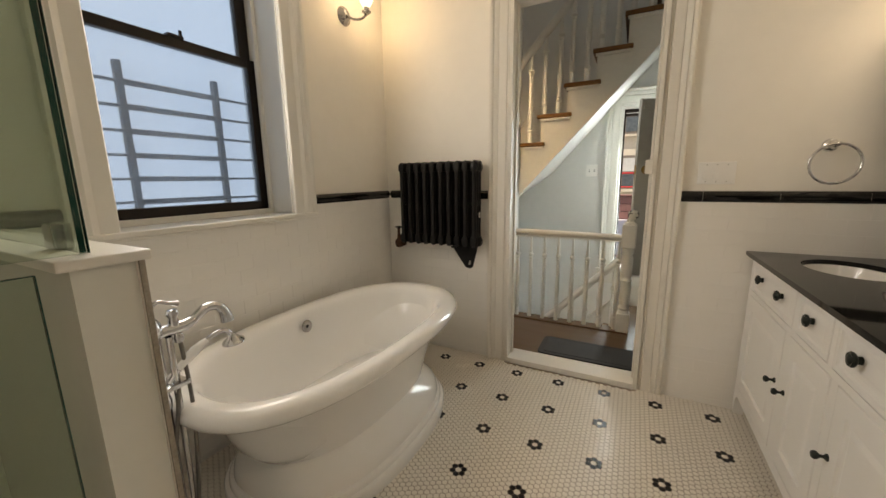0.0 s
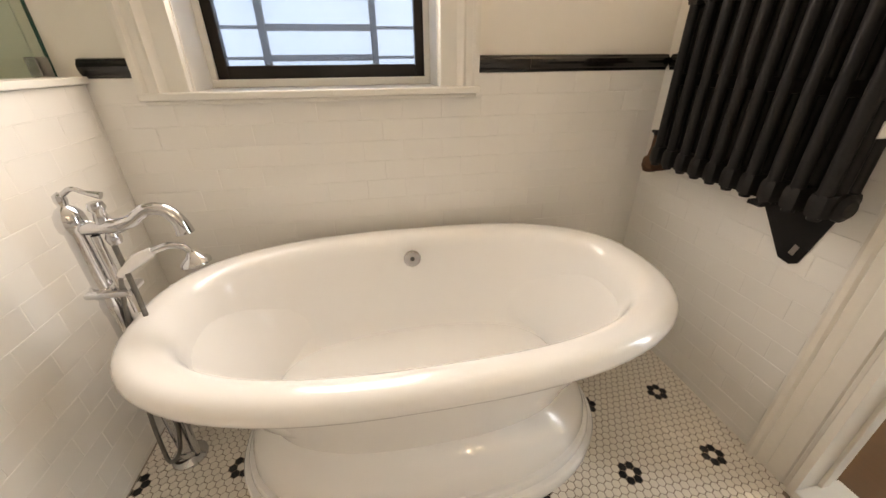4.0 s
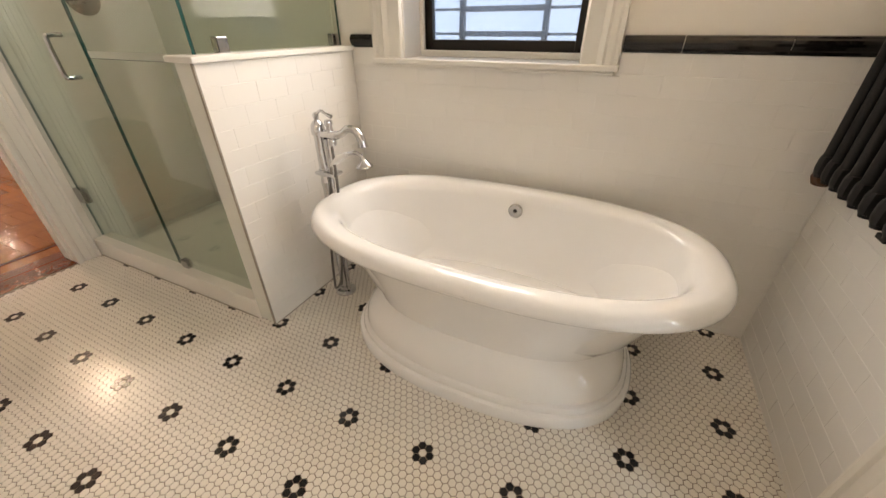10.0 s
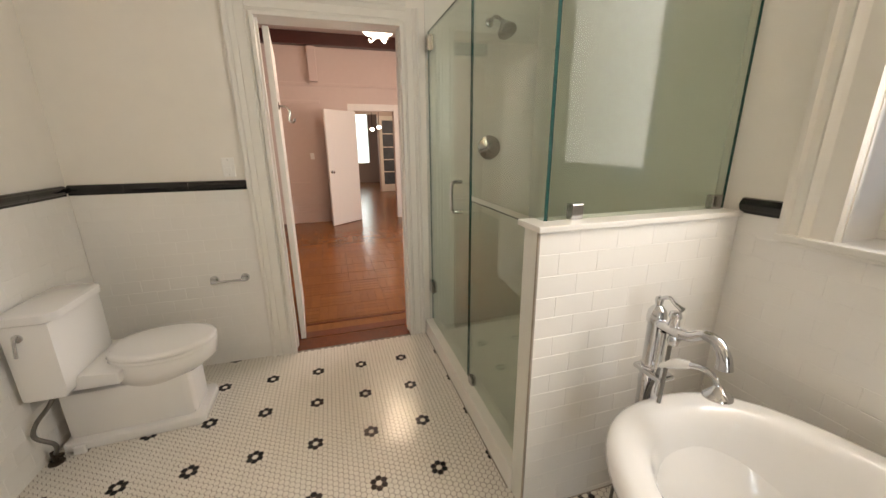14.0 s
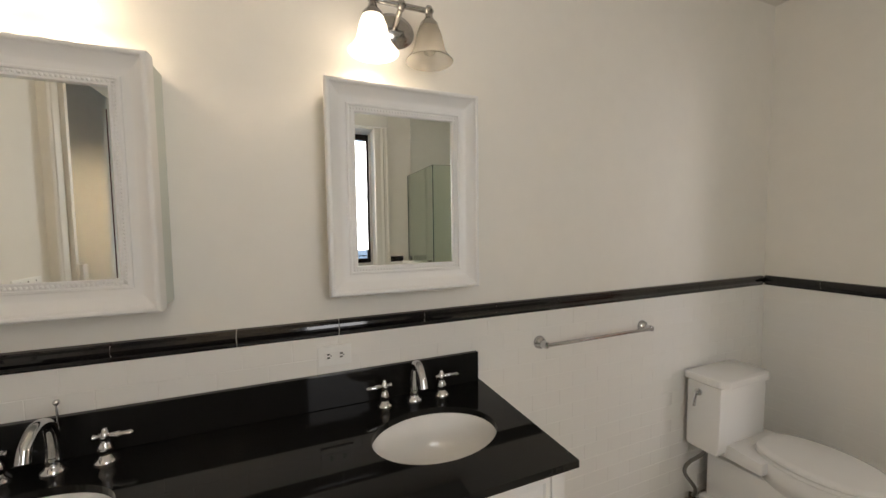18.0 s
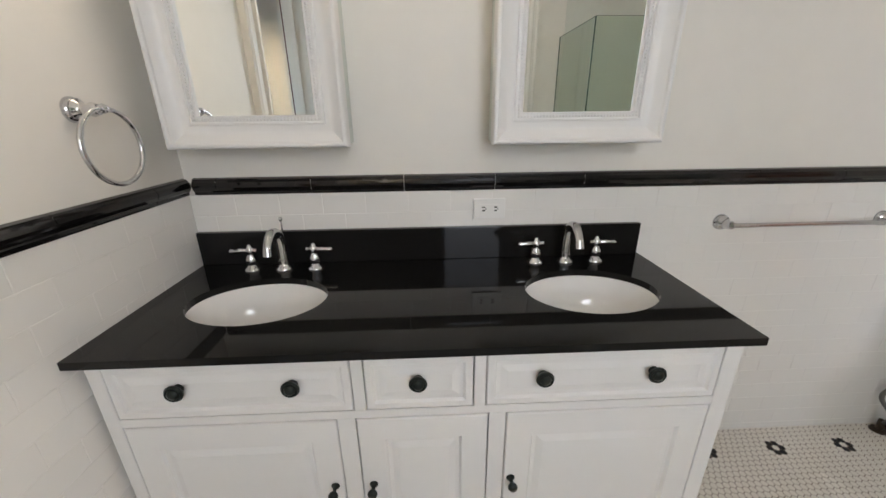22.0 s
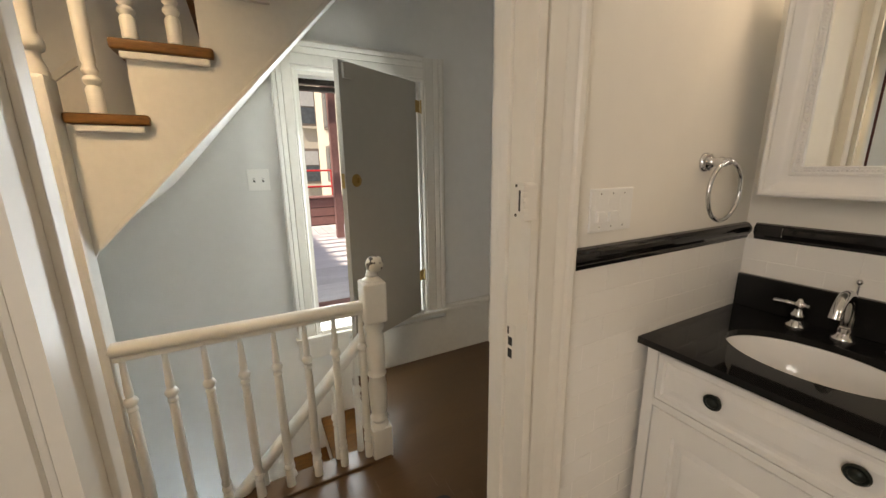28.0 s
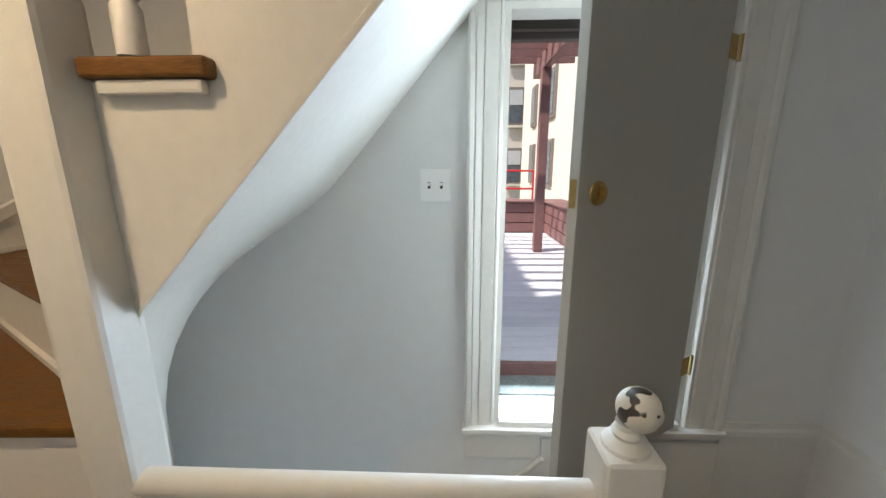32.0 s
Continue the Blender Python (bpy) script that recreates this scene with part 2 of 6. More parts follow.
# near-black colour standing in for the shade inside gaps, slots and holes
SHADOWGAP = mat("painted_gap_shade", (0.02, 0.018, 0.016), 0.7)
FROST = frosted_mat("frosted_window_glass", (0.78, 0.86, 0.95), 0.82)
SHOWER_GLASS = thin_glass("green_shower_glass", (0.875, 0.915, 0.87), 0.010)
GLASS_EDGE = mat("green_glass_edge", (0.012, 0.07, 0.06), 0.1, vary=0.1)
HALLP = mat("grey_white_hall_paint", (0.76, 0.76, 0.74), 0.55, vary=0.03, scale=1.6, bump=0.15, bump_scale=120, dirt=0.04)
STAIRP = mat("white_stair_paint", (0.74, 0.72, 0.67), 0.4, vary=0.04, scale=4, bump=0.4, bump_scale=20, rvary=0.08, dirt=0.05)
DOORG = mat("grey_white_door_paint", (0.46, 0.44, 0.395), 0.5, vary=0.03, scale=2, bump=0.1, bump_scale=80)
TREAD = mat("oiled_brown_tread_wood", (0.155, 0.068, 0.016), 0.45, spec=0.3, vary=0.5, scale=4, stretch=(1.2, 9, 9), bump=0.15, bump_scale=50, rvary=0.1)
HALLFL = mat("dark_worn_floorboards", (0.105, 0.058, 0.027), 0.34, vary=0.15, scale=3.2, stretch=(1.0, 5, 5), bump=0.02, bump_scale=40, rvary=0.06, rand=0.35)
PARQ = mat("orange_oak_parquet", (0.205, 0.072, 0.017), 0.25, vary=0.3, scale=4, stretch=(8, 1, 8), rand=0.35, spec=0.28, coat=0.05, bump=0.04, bump_scale=40)
PARQD = mat("dark_parquet_border", (0.13, 0.032, 0.010), 0.24, vary=0.3, scale=4, coat=0.1)
BEDW = mat("pale_pink_white_wall", (0.60, 0.49, 0.435), 0.55, vary=0.02, scale=1.5)
BEAM = mat("dark_wood_beam", (0.05, 0.013, 0.010), 0.35, vary=0.3, scale=3)
MAT_RUBBER = mat("dark_grey_rubber_mat", (0.035, 0.037, 0.042), 0.7, vary=0.2, scale=30, bump=0.3, bump_scale=200)
DECKW = mat("weathered_deck_boards", (0.64, 0.63, 0.66), 0.75, vary=0.2, scale=3, stretch=(1.0, 8, 8), rand=0.6, dirt=0.25)
REDWOOD = mat("red_brown_deck_stain", (0.21, 0.105, 0.098), 0.6, vary=0.2, scale=4, stretch=(1, 1, 1))
REDPAINT = mat("red_railing_paint", (0.55, 0.03, 0.035), 0.4, vary=0.1)
STUCCO = mat("cream_stucco", (0.66, 0.61, 0.52), 0.9, vary=0.08, scale=1.2, bump=0.3, bump_scale=60)
WINTRIM = mat("grey_brown_window_trim", (0.20, 0.17, 0.15), 0.6, vary=0.1)
FARPANE = mat("far_window_pane", (0.10, 0.12, 0.14), 0.08, vary=0.3, scale=0.8)
GRAVEL = mat("grey_ground", (0.20, 0.19, 0.18), 0.95, vary=0.3, scale=0.6)
LEAD = mat("mossy_lead_flashing", (0.24, 0.265, 0.245), 0.6, vary=0.35, scale=7, dirt=0.5)
HOSE = mat("metal_braided_hose", (0.20, 0.19, 0.175), 0.3, 1.0, vary=0.25, scale=90)
TGROUT = mat("white_tile_grout", (0.86, 0.84, 0.80), 0.7, vary=0.05, scale=4)
CAULK = mat("grey_caulk_joint", (0.33, 0.29, 0.24), 0.8, vary=0.3, scale=15)
SHOWERT = mat("shower_tile_wall", (0.76, 0.76, 0.70), 0.2, vary=0.03, scale=2)
BACKGLOW = glow("overcast_daylight", (0.66, 0.80, 1.0), 0.88)
LAMPGLOW = mat("lit_ceiling_lamp_glass", (0.9, 0.88, 0.84), 0.3, emit=(1.0, 0.92, 0.84), strength=5.0)


# ---- mesh helpers ----
def link_mesh(name, bm, material):
    me = bpy.data.meshes.new(name)
    bm.normal_update()
    bm.to_mesh(me)
    bm.free()
    me.materials.append(material)
    return new(name, me)


def thing(name, base, label="", category="", group="", kind=""):
    """An Empty at a thing's base, to hang parts on."""
    ob = new(name)
    ob.empty_display_size = 0.05
    ob.matrix_world = pose(*base)
    ob["base"] = base
    return tagged(ob, label, category, group, kind)


def part(name, bm, material, parent, label=""):
    """One mesh, in world coordinates, under a thing or a part."""
    ob = link_mesh(name, bm, material)
    ob.parent = parent
    root = parent
    while root.parent:
        root = root.parent
    if parent.type == "EMPTY":
        ob.matrix_parent_inverse = Matrix.Translation(-parent.matrix_basis.translation)
    if label:
        tagged(ob, label)
    return ob


def smooth(ob, angle=40):
    for p in ob.data.polygons:
        p.use_smooth = True
    me = ob.data
    sharp = me.attributes.new("sharp_edge", "BOOLEAN", "EDGE") if "sharp_edge" not in me.attributes else me.attributes["sharp_edge"]
    bm = bmesh.new()
    bm.from_mesh(me)
    flags = [e.is_boundary or (len(e.link_faces) == 2 and e.calc_face_angle(0) > radians(angle)) for e in bm.edges]
    bm.free()
    sharp.data.foreach_set("value", flags)
    return ob


def box(x0, x1, y0, y1, z0, z1, bevel=0.0, seg=2, bm=None):
    own = bmesh.new()
    bmesh.ops.create_cube(own, size=1)
    bmesh.ops.transform(own, matrix=Matrix.Translation(((x0 + x1) / 2, (y0 + y1) / 2, (z0 + z1) / 2)) @ Matrix.Diagonal((abs(x1 - x0), abs(y1 - y0), abs(z1 - z0), 1)), verts=own.verts)
    if bevel:
        bmesh.ops.bevel(own, geom=own.edges[:], offset=bevel, segments=seg, affect="EDGES", profile=0.6)
    if bm is None:
        return own
    return join(bm, own)


def join(a, b):
    me = bpy.data.meshes.new("tmp")
    b.to_mesh(me)
    b.free()
    a.from_mesh(me)
    bpy.data.meshes.remove(me)
    return a


def move(bm, m):
    bmesh.ops.transform(bm, matrix=m, verts=bm.verts)
    return bm


def lathe(profile, seg=24, m=None, sx=1.0, sy=1.0):
    """Turned shape round z from (radius, height) pairs."""
    bm = bmesh.new()
    rings = []
    for r, z in profile:
        if r < 1e-5:
            rings.append([bm.verts.new((0, 0, z))])
        else:
            rings.append([bm.verts.new((r * sx * math.cos(2 * math.pi * k / seg), r * sy * math.sin(2 * math.pi * k / seg), z)) for k in range(seg)])
    for a, b in zip(rings, rings[1:]):
        for k in range(seg):
            q = (k + 1) % seg
            if len(a) == 1 and len(b) == 1:
                continue
            if len(a) == 1:
                bm.faces.new((a[0], b[q], b[k]))
            elif len(b) == 1:
                bm.faces.new((a[k], a[q], b[0]))
            else:
                bm.faces.new((a[k], a[q], b[q], b[k]))
    for ring, flip in ((rings[0], True), (rings[-1], False)):
        if len(ring) > 1:
            bm.faces.new(ring[::-1] if flip else ring)
    bmesh.ops.recalc_face_normals(bm, faces=bm.faces)
    if m is not None:
        move(bm, m)
    return bm


def along(a, b):
    """A pose at a whose z points to b."""
    a, b = Vector(a), Vector(b)
    return Matrix.Translation(a) @ (b - a).to_track_quat("Z", "Y").to_matrix().to_4x4()


def tube(points, radius, seg=12, sub=6, radii=None):
    """A round bar along a smooth line through the points."""
    pts = [Vector(p) for p in points]
    rad = list(radii or [radius] * len(pts))
    line, rr = [], []
    if sub > 1 and len(pts) > 2:
        for i in range(len(pts) - 1):
            p0, p1, p2, p3 = pts[max(i - 1, 0)], pts[i], pts[i + 1], pts[min(i + 2, len(pts) - 1)]
            for k in range(sub):
                t = k / sub
                line.append(0.5 * ((2 * p1) + (p2 - p0) * t + (2 * p0 - 5 * p1 + 4 * p2 - p3) * t * t + (3 * p1 - p0 - 3 * p2 + p3) * t ** 3))
                rr.append(rad[i] + (rad[i + 1] - rad[i]) * t)
        line.append(pts[-1])
        rr.append(rad[-1])
    else:
        line, rr = pts, rad
    bm = bmesh.new()
    rings = []
    side = None
    for i, p in enumerate(line):
        d = (line[min(i + 1, len(line) - 1)] - line[max(i - 1, 0)]).normalized()
        if side is None:
            side = d.orthogonal().normalized()
        side = (side - d * side.dot(d)).normalized()
        up = d.cross(side)
        rings.append([bm.verts.new(p + rr[i] * (math.cos(2 * math.pi * k / seg) * side + math.sin(2 * math.pi * k / seg) * up)) for k in range(seg)])
    for a, b in zip(rings, rings[1:]):
        for k in range(seg):
            bm.faces.new((a[k], a[(k + 1) % seg], b[(k + 1) % seg], b[k]))
    bm.faces.new(rings[0][::-1])
    bm.faces.new(rings[-1])
    bmesh.ops.recalc_face_normals(bm, faces=bm.faces)
    return bm


def prism(outline, axis, a, b, bevel=0.0):
    """A flat outline, in the two other axes in order, drawn out along an axis from a to b."""
    bm = bmesh.new()

    def at(p, v):
        return {"x": (v, p[0], p[1]), "y": (p[0], v, p[1]), "z": (p[0], p[1], v)}[axis]
    lo, hi = [bm.verts.new(at(p, a)) for p in outline], [bm.verts.new(at(p, b)) for p in outline]
    bm.faces.new(lo)
    bm.faces.new(hi)
    for k in range(len(outline)):
        q = (k + 1) % len(outline)
        bm.faces.new((lo[k], lo[q], hi[q], hi[k]))
    bmesh.ops.recalc_face_normals(bm, faces=bm.faces)
    if bevel:
        bmesh.ops.bevel(bm, geom=bm.edges[:], offset=bevel, segments=2, affect="EDGES", profile=0.6)
    return bm


def structure(name, bm, material, label, category):
    return tagged(link_mesh(name, bm, material), label, category, kind="structure")


# ---- the plan ----
WX, EX, SY, NY = -1.675, 1.215, -1.29, 2.345
TILE_TOP, CEIL = 1.180, 2.85
SET = 0.008
P = 0.0266
DX, DY = 6 * math.sqrt(3) * P, 12 * P
FX, FY = -0.555, -0.352


# ---- bathroom shell ----
def wall_with_opening(axis, a, b, lo, hi, z0, z1, openings):
    """Boxes that leave openings (from, to, sill, head). axis: the way the wall runs."""
    bm = bmesh.new()

    def piece(u0, u1, w0, w1):
        if u1 - u0 < 1e-4 or w1 - w0 < 1e-4:
            return
        if axis == "y":
            box(a, b, u0, u1, w0, w1, bm=bm)
        else:
            box(u0, u1, a, b, w0, w1, bm=bm)
    u = lo
    for o0, o1, s, t in sorted(openings):
        piece(u, o0, z0, z1)
        piece(o0, o1, z0, s)
        piece(o0, o1, t, z1)
        u = o1
    piece(u, hi, z0, z1)
    return bm


WIN = (0.585, 1.405, 1.135, 2.62)
DOOR_N = (-0.683, 0.172, -0.02, 2.42)
DOOR_S = (-0.705, 0.168, -0.02, 2.17)
structure("wall_west", wall_with_opening("y", WX - 0.33, WX - SET, SY - 0.16, NY + 0.13, -0.02, CEIL, [WIN]), PAINT, "cream painted plaster wall above white subway tile", "wall")
structure("wall_north", wall_with_opening("x", NY + SET, NY + 0.13, WX - SET, EX + SET, -0.02, CEIL, [DOOR_N]), PAINT, "cream painted wall round the hall doorway", "wall")
structure("wall_south", wall_with_opening("x", SY - 0.16, SY - SET, WX - SET, EX + SET, -0.02, CEIL, [DOOR_S]), PAINT, "cream painted wall round the bedroom doorway", "wall")
structure("wall_east", box(EX + SET, EX + 0.15, SY - 0.16, NY + 0.13, -0.02, CEIL), PAINT, "pale painted wall above the double vanity", "wall")
structure("ceiling", box(WX - 0.33, EX + 0.15, SY - 0.16, NY + 0.13, CEIL, CEIL + 0.1), PAINT, "plain painted bathroom ceiling", "ceiling")
floor = structure("floor", box(WX - 0.02, EX + 0.02, SY - 0.02, NY + 0.0, -0.1, -0.0022), GROUT, "white hexagon mosaic floor with black flower dots", "floor")


def casing_profile(u0, u1, face, out, steps=((0.0, 0.008), (0.05, 0.015), (0.11, 0.016), (0.13, 0.012), (0.16, 0.018), (0.52, 0.020), (0.55, 0.015), (0.60, 0.019), (0.70, 0.024), (0.76, 0.026), (0.79, 0.021), (0.84, 0.030), (0.93, 0.034), (1.0, 0.031))):
    """Outline of a stepped casing from its inner edge u0 to its outer edge u1, standing out from a face."""
    pts = [(u0, face)]
    for s, d in steps:
        pts.append((u0 + (u1 - u0) * s, face + out * d))
    pts.append((u1, face))
    return pts


WINDOW_STEPS = ((0.0, 0.010), (0.04, 0.016), (0.44, 0.018), (0.52, 0.023), (0.60, 0.027), (0.67, 0.022), (0.82, 0.023), (0.89, 0.031), (1.0, 0.032))


def casing_upright(u0, u1, face, out, axis, z0, z1, steps=None):
    pts = casing_profile(u0, u1, face, out, steps) if steps else casing_profile(u0, u1, face, out)
    if axis == "x":
        return prism(pts, "z", z0, z1)
    return prism([(d, u) for u, d in pts], "z", z0, z1)


def casing_head(z0, z1, u0, u1, face, out, axis):
    pts = casing_profile(z0, z1, face, out)
    if axis == "x":
        return prism([(d, z) for z, d in pts], "x", u0, u1)
    return prism([(d, z) for z, d in pts], "y", u0, u1)


def doorway(name, x0, x1, head, y_face, out, y_far, width0, width1, crown, material, label):
    """Casing on the bath side, jamb lining and stop of a doorway in a wall that runs along x."""
    t = tagged(thing(name, (x0, y_face, 0)), label, "door frame", kind="structure")
    part("casing", casing_upright(x1 + 0.004, x1 + width1, y_face, out, "x", 0, head + crown - 0.03), material, t)
    part("casing", casing_upright(x0 - 0.004, x0 - width0, y_face, out, "x", 0, head + crown - 0.03), material, t)
    part("head_casing", casing_head(head + 0.004, head + crown, x0 - 0.02, x1 + 0.02, y_face, out * 1.12, "x"), material, t)
    lo, hi = sorted((y_face, y_far))
    lo, hi = (lo - 0.028, hi) if out < 0 else (lo, hi + 0.028)
    part("jamb", box(x1 - 0.018, x1 + 0.003, lo - 0.002, hi + 0.002, 0.0, head), material, t)
    part("jamb", box(x0 - 0.003, x0 + 0.018, lo - 0.002, hi + 0.002, 0.0, head), material, t)
    part("head_jamb", box(x0 + 0.018, x1 - 0.018, lo - 0.002, hi + 0.002, head - 0.018, head + 0.003), material, t)
    mid = (lo + hi) / 2
    part("stop", box(x1 - 0.03, x1 - 0.018, mid, mid + 0.035, 0.02, head - 0.018, 0.003), material, t)
    part("stop", box(x0 + 0.018, x0 + 0.03, mid, mid + 0.035, 0.02, head - 0.018, 0.003), material, t)
    return t


d1 = doorway("door_frame_1", DOOR_N[0], DOOR_N[1], DOOR_N[3], NY + SET, -1, NY + 0.13, 0.140, 0.133, 0.16, WORN, "worn white moulded door frame to the hall")
part("threshold", box(DOOR_N[0] + 0.018, DOOR_N[1] - 0.018, NY - 0.03, NY + 0.14, 0.0, 0.04, 0.005), TRIMW, d1, "white marble threshold")
d2 = doorway("door_frame_2", DOOR_S[0], DOOR_S[1], DOOR_S[3], SY - SET, 1, SY - 0.16, 0.102, 0.142, 0.117, TRIMW, "white moulded door frame to the bedroom")
part("threshold", box(DOOR_S[0] + 0.018, DOOR_S[1] - 0.018, SY - 0.16, SY - 0.004, -0.015, 0.004, 0.002), PARQD, d2, "dark wood threshold")

# ---- window in the west wall ----
w1 = tagged(thing("window_1", (WX, 1.0, 1.13)), "frosted sash window with dark frame and outside bars", "window", kind="structure")
SX = -1.90
part("casing", casing_upright(WIN[0] - 0.004, 0.43, WX - SET, 1.3, "y", 1.13, 2.78, WINDOW_STEPS), TRIMW, w1)
part("casing", casing_upright(WIN[1] + 0.004, 1.552, WX - SET, 1.3, "y", 1.13, 2.78, WINDOW_STEPS), TRIMW, w1)
part("head_casing", box(WX - SET, WX + 0.035, 0.44, 1.54, 2.63, 2.79, 0.006), TRIMW, w1)
part("window_sill", box(SX + 0.03, WX + 0.038, 0.425, 1.56, 1.112, 1.136, 0.006), TRIMW, w1, "white painted window stool")
part("apron_lip", box(WX - 0.003, WX + 0.026, 0.44, 1.545, 1.098, 1.111, 0.004), TRIMW, w1)
part("stop_bead", box(SX + 0.035, SX + 0.055, 0.585, 1.405, 1.137, 1.165, 0.004), TRIMW, w1)
part("stop_bead", box(SX + 0.035, SX + 0.055, 0.585, 0.607, 1.165, 2.6, 0.004), TRIMW, w1)
part("stop_bead", box(SX + 0.035, SX + 0.055, 1.383, 1.405, 1.165, 2.6, 0.004), TRIMW, w1)


def sash(name, y0, y1, z0, z1, x, bottom, top, side, pane_mat):
    fr = part(name, box(x - 0.018, x + 0.022, y0, y0 + side, z0, z1, 0.004), DARKFR, w1, "dark bronze window sash")
    part("stile", box(x - 0.018, x + 0.022, y1 - side, y1, z0, z1, 0.004), DARKFR, fr)
    part("bottom_rail", box(x - 0.018, x + 0.022, y0 + side, y1 - side, z0, z0 + bottom, 0.004), DARKFR, fr)
    part("top_rail", box(x - 0.018, x + 0.022, y0 + side, y1 - side, z1 - top, z1, 0.004), DARKFR, fr)
    pane = part("pane", box(x - 0.004, x + 0.002, y0 + side - 0.004, y1 - side + 0.004, z0 + bottom - 0.004, z1 - top + 0.004), pane_mat, fr, "frosted window pane")
    pane.visible_shadow = False
    return fr


sash("lower_sash", 0.587, 1.403, 1.138, 1.985, SX, 0.072, 0.045, 0.052, FROST)
sash("upper_sash", 0.587, 1.403, 1.955, 2.61, SX - 0.042, 0.045, 0.06, 0.062, FROST)
part("sash_lock", join(box(SX - 0.01, SX + 0.026, 0.96, 1.03, 1.985, 2.0, 0.004), box(SX + 0.0, SX + 0.012, 1.02, 1.032, 2.0, 2.028, 0.003)), DARKFR, w1)

grille = thing("window_grille", (-2.0, 1.0, 1.16), "grey steel burglar bars outside the window", "window bars")
BAR_Z = [1.235 + 0.105 * k for k in range(6)]
STEEL = mat("dark_grey_steel", (0.016, 0.018, 0.02), 0.5, vary=0.1)
for gy in (0.775, 1.195):
    part("upright_bar", box(-1.968, -1.938, gy - 0.013, gy + 0.013, 1.14, 1.845, 0.003), STEEL, grille)
for z in BAR_Z:
    for y0, y1, r in ((0.56, 0.762, 0.006), (0.788, 1.182, 0.012), (1.208, 1.43, 0.006)):
        part("cross_bar", box(-1.962, -1.944, y0, y1, z - r, z + r, 0.002), STEEL, grille)
tagged(link_mesh("backdrop", box(-3.42, -3.4, -4.0, 6.0, -2.0, 6.0), BACKGLOW), "bright pale blue overcast daylight outside the window", "backdrop", kind="structure")


# ---- shower ----
HWY0, HWY1, HWX = 0.160, 0.277, -0.812
structure("half_wall", box(WX - SET, HWX - SET, HWY0 + SET, HWY1 - SET, -0.02, 1.166), SHOWERT, "tiled half wall between shower and tub", "wall")
structure("half_wall_cap", box(WX, HWX + 0.010, HWY0 - 0.014, HWY1 + 0.016, 1.166, 1.187, 0.004), TRIMW, "white marble cap on the half wall", "cap")
structure("shower_curb", join(box(-0.925, HWX, SY + 0.0, HWY0 + SET, -0.02, 0.112, 0.006), box(HWX - 0.03, HWX + 0.0005, SY + 0.02, HWY0 - 0.003, -0.01, 0.02)), TRIMW, "white marble shower curb", "curb")
structure("shower_floor", box(WX - SET, -0.925, SY - SET, HWY0 + SET, -0.02, 0.03), SHOWERT, "pale tiled shower floor", "floor")
part("edge_trim", box(HWX - 0.002, HWX + 0.004, HWY1 - 0.007, HWY1 + 0.003, 0.0, 1.166), CAULK, bpy.data.objects["half_wall"], "grey metal tile edge")
GX = -0.868
GT = 2.13
enc = thing("shower_enclosure", (GX, -0.5, 0.11), "frameless green-tinted glass shower enclosure with nickel hinges", "shower")


def pane(name, x0, x1, y0, y1, z0, z1):
    g = part(name, box(x0, x1, y0, y1, z0, z1), SHOWER_GLASS, enc, "clear greenish glass panel")
    g.visible_shadow = False
    t = 0.0006
    if x1 - x0 < y1 - y0:
        edges = ((x0, x1, y0 - t, y0 + 0.001, z0, z1), (x0, x1, y1 - 0.001, y1 + t, z0, z1), (x0, x1, y0, y1, z1 - 0.001, z1 + t))
    else:
        edges = ((x0 - t, x0 + 0.001, y0, y1, z0, z1), (x1 - 0.001, x1 + t, y0, y1, z0, z1), (x0, x1, y0, y1, z1 - 0.001, z1 + t))
    for e in edges:
        part("polished_edge", box(*e), GLASS_EDGE, g)
    return g


pane("return_panel", WX + 0.006, GX - 0.008, 0.205, 0.215, 1.1875, GT)
pane("fixed_panel", GX - 0.005, GX + 0.005, -0.478, HWY0 - 0.024, 0.122, 1.160)
pane("fixed_panel", GX - 0.005, GX + 0.005, -0.478, 0.216, 1.1875, GT)
pane("glass_door", GX - 0.005, GX + 0.005, -1.268, -0.486, 0.124, GT)
for hz in (0.40, 2.06):
    part("hinge", box(GX - 0.02, GX + 0.02, -1.289, -1.212, hz - 0.045, hz + 0.045, 0.004), NICKEL, enc, "square nickel glass hinge")
for cx in (-0.985, -1.62):
    part("clamp", box(cx - 0.024, cx + 0.024, 0.195, 0.227, 1.187, 1.241, 0.004), NICKEL, enc, "nickel glass clamp")
part("clamp", box(GX - 0.016, GX + 0.016, -0.445, -0.395, 0.113, 0.162, 0.004), NICKEL, enc)
part("handle", tube([(GX + 0.006, -0.60, 1.245), (GX + 0.045, -0.60, 1.245), (GX + 0.062, -0.60, 1.228), (GX + 0.062, -0.60, 1.10), (GX + 0.045, -0.60, 1.083), (GX + 0.006, -0.60, 1.083)], 0.0095, 12, 4), CHROME, enc, "polished chrome pull handle")
part("seal_strip", box(GX - 0.004, GX + 0.004, -0.4855, -0.4785, 0.124, GT), GLASS_EDGE, enc)
sh = thing("wall_shower", (-1.32, SY, 2.1), "round nickel shower head on bent wall arm", "shower")
part("arm", tube([(-1.30, SY - 0.002, 2.22), (-1.305, SY + 0.08, 2.235), (-1.33, SY + 0.15, 2.19)], 0.011, 12, 5), NICKEL, sh)
part("flange", lathe([(0.0, 0.0), (0.03, 0.0), (0.028, 0.01), (0.012, 0.016)], 20, along((-1.30, SY - 0.003, 2.22), (-1.30, SY + 1, 2.22))), NICKEL, sh)
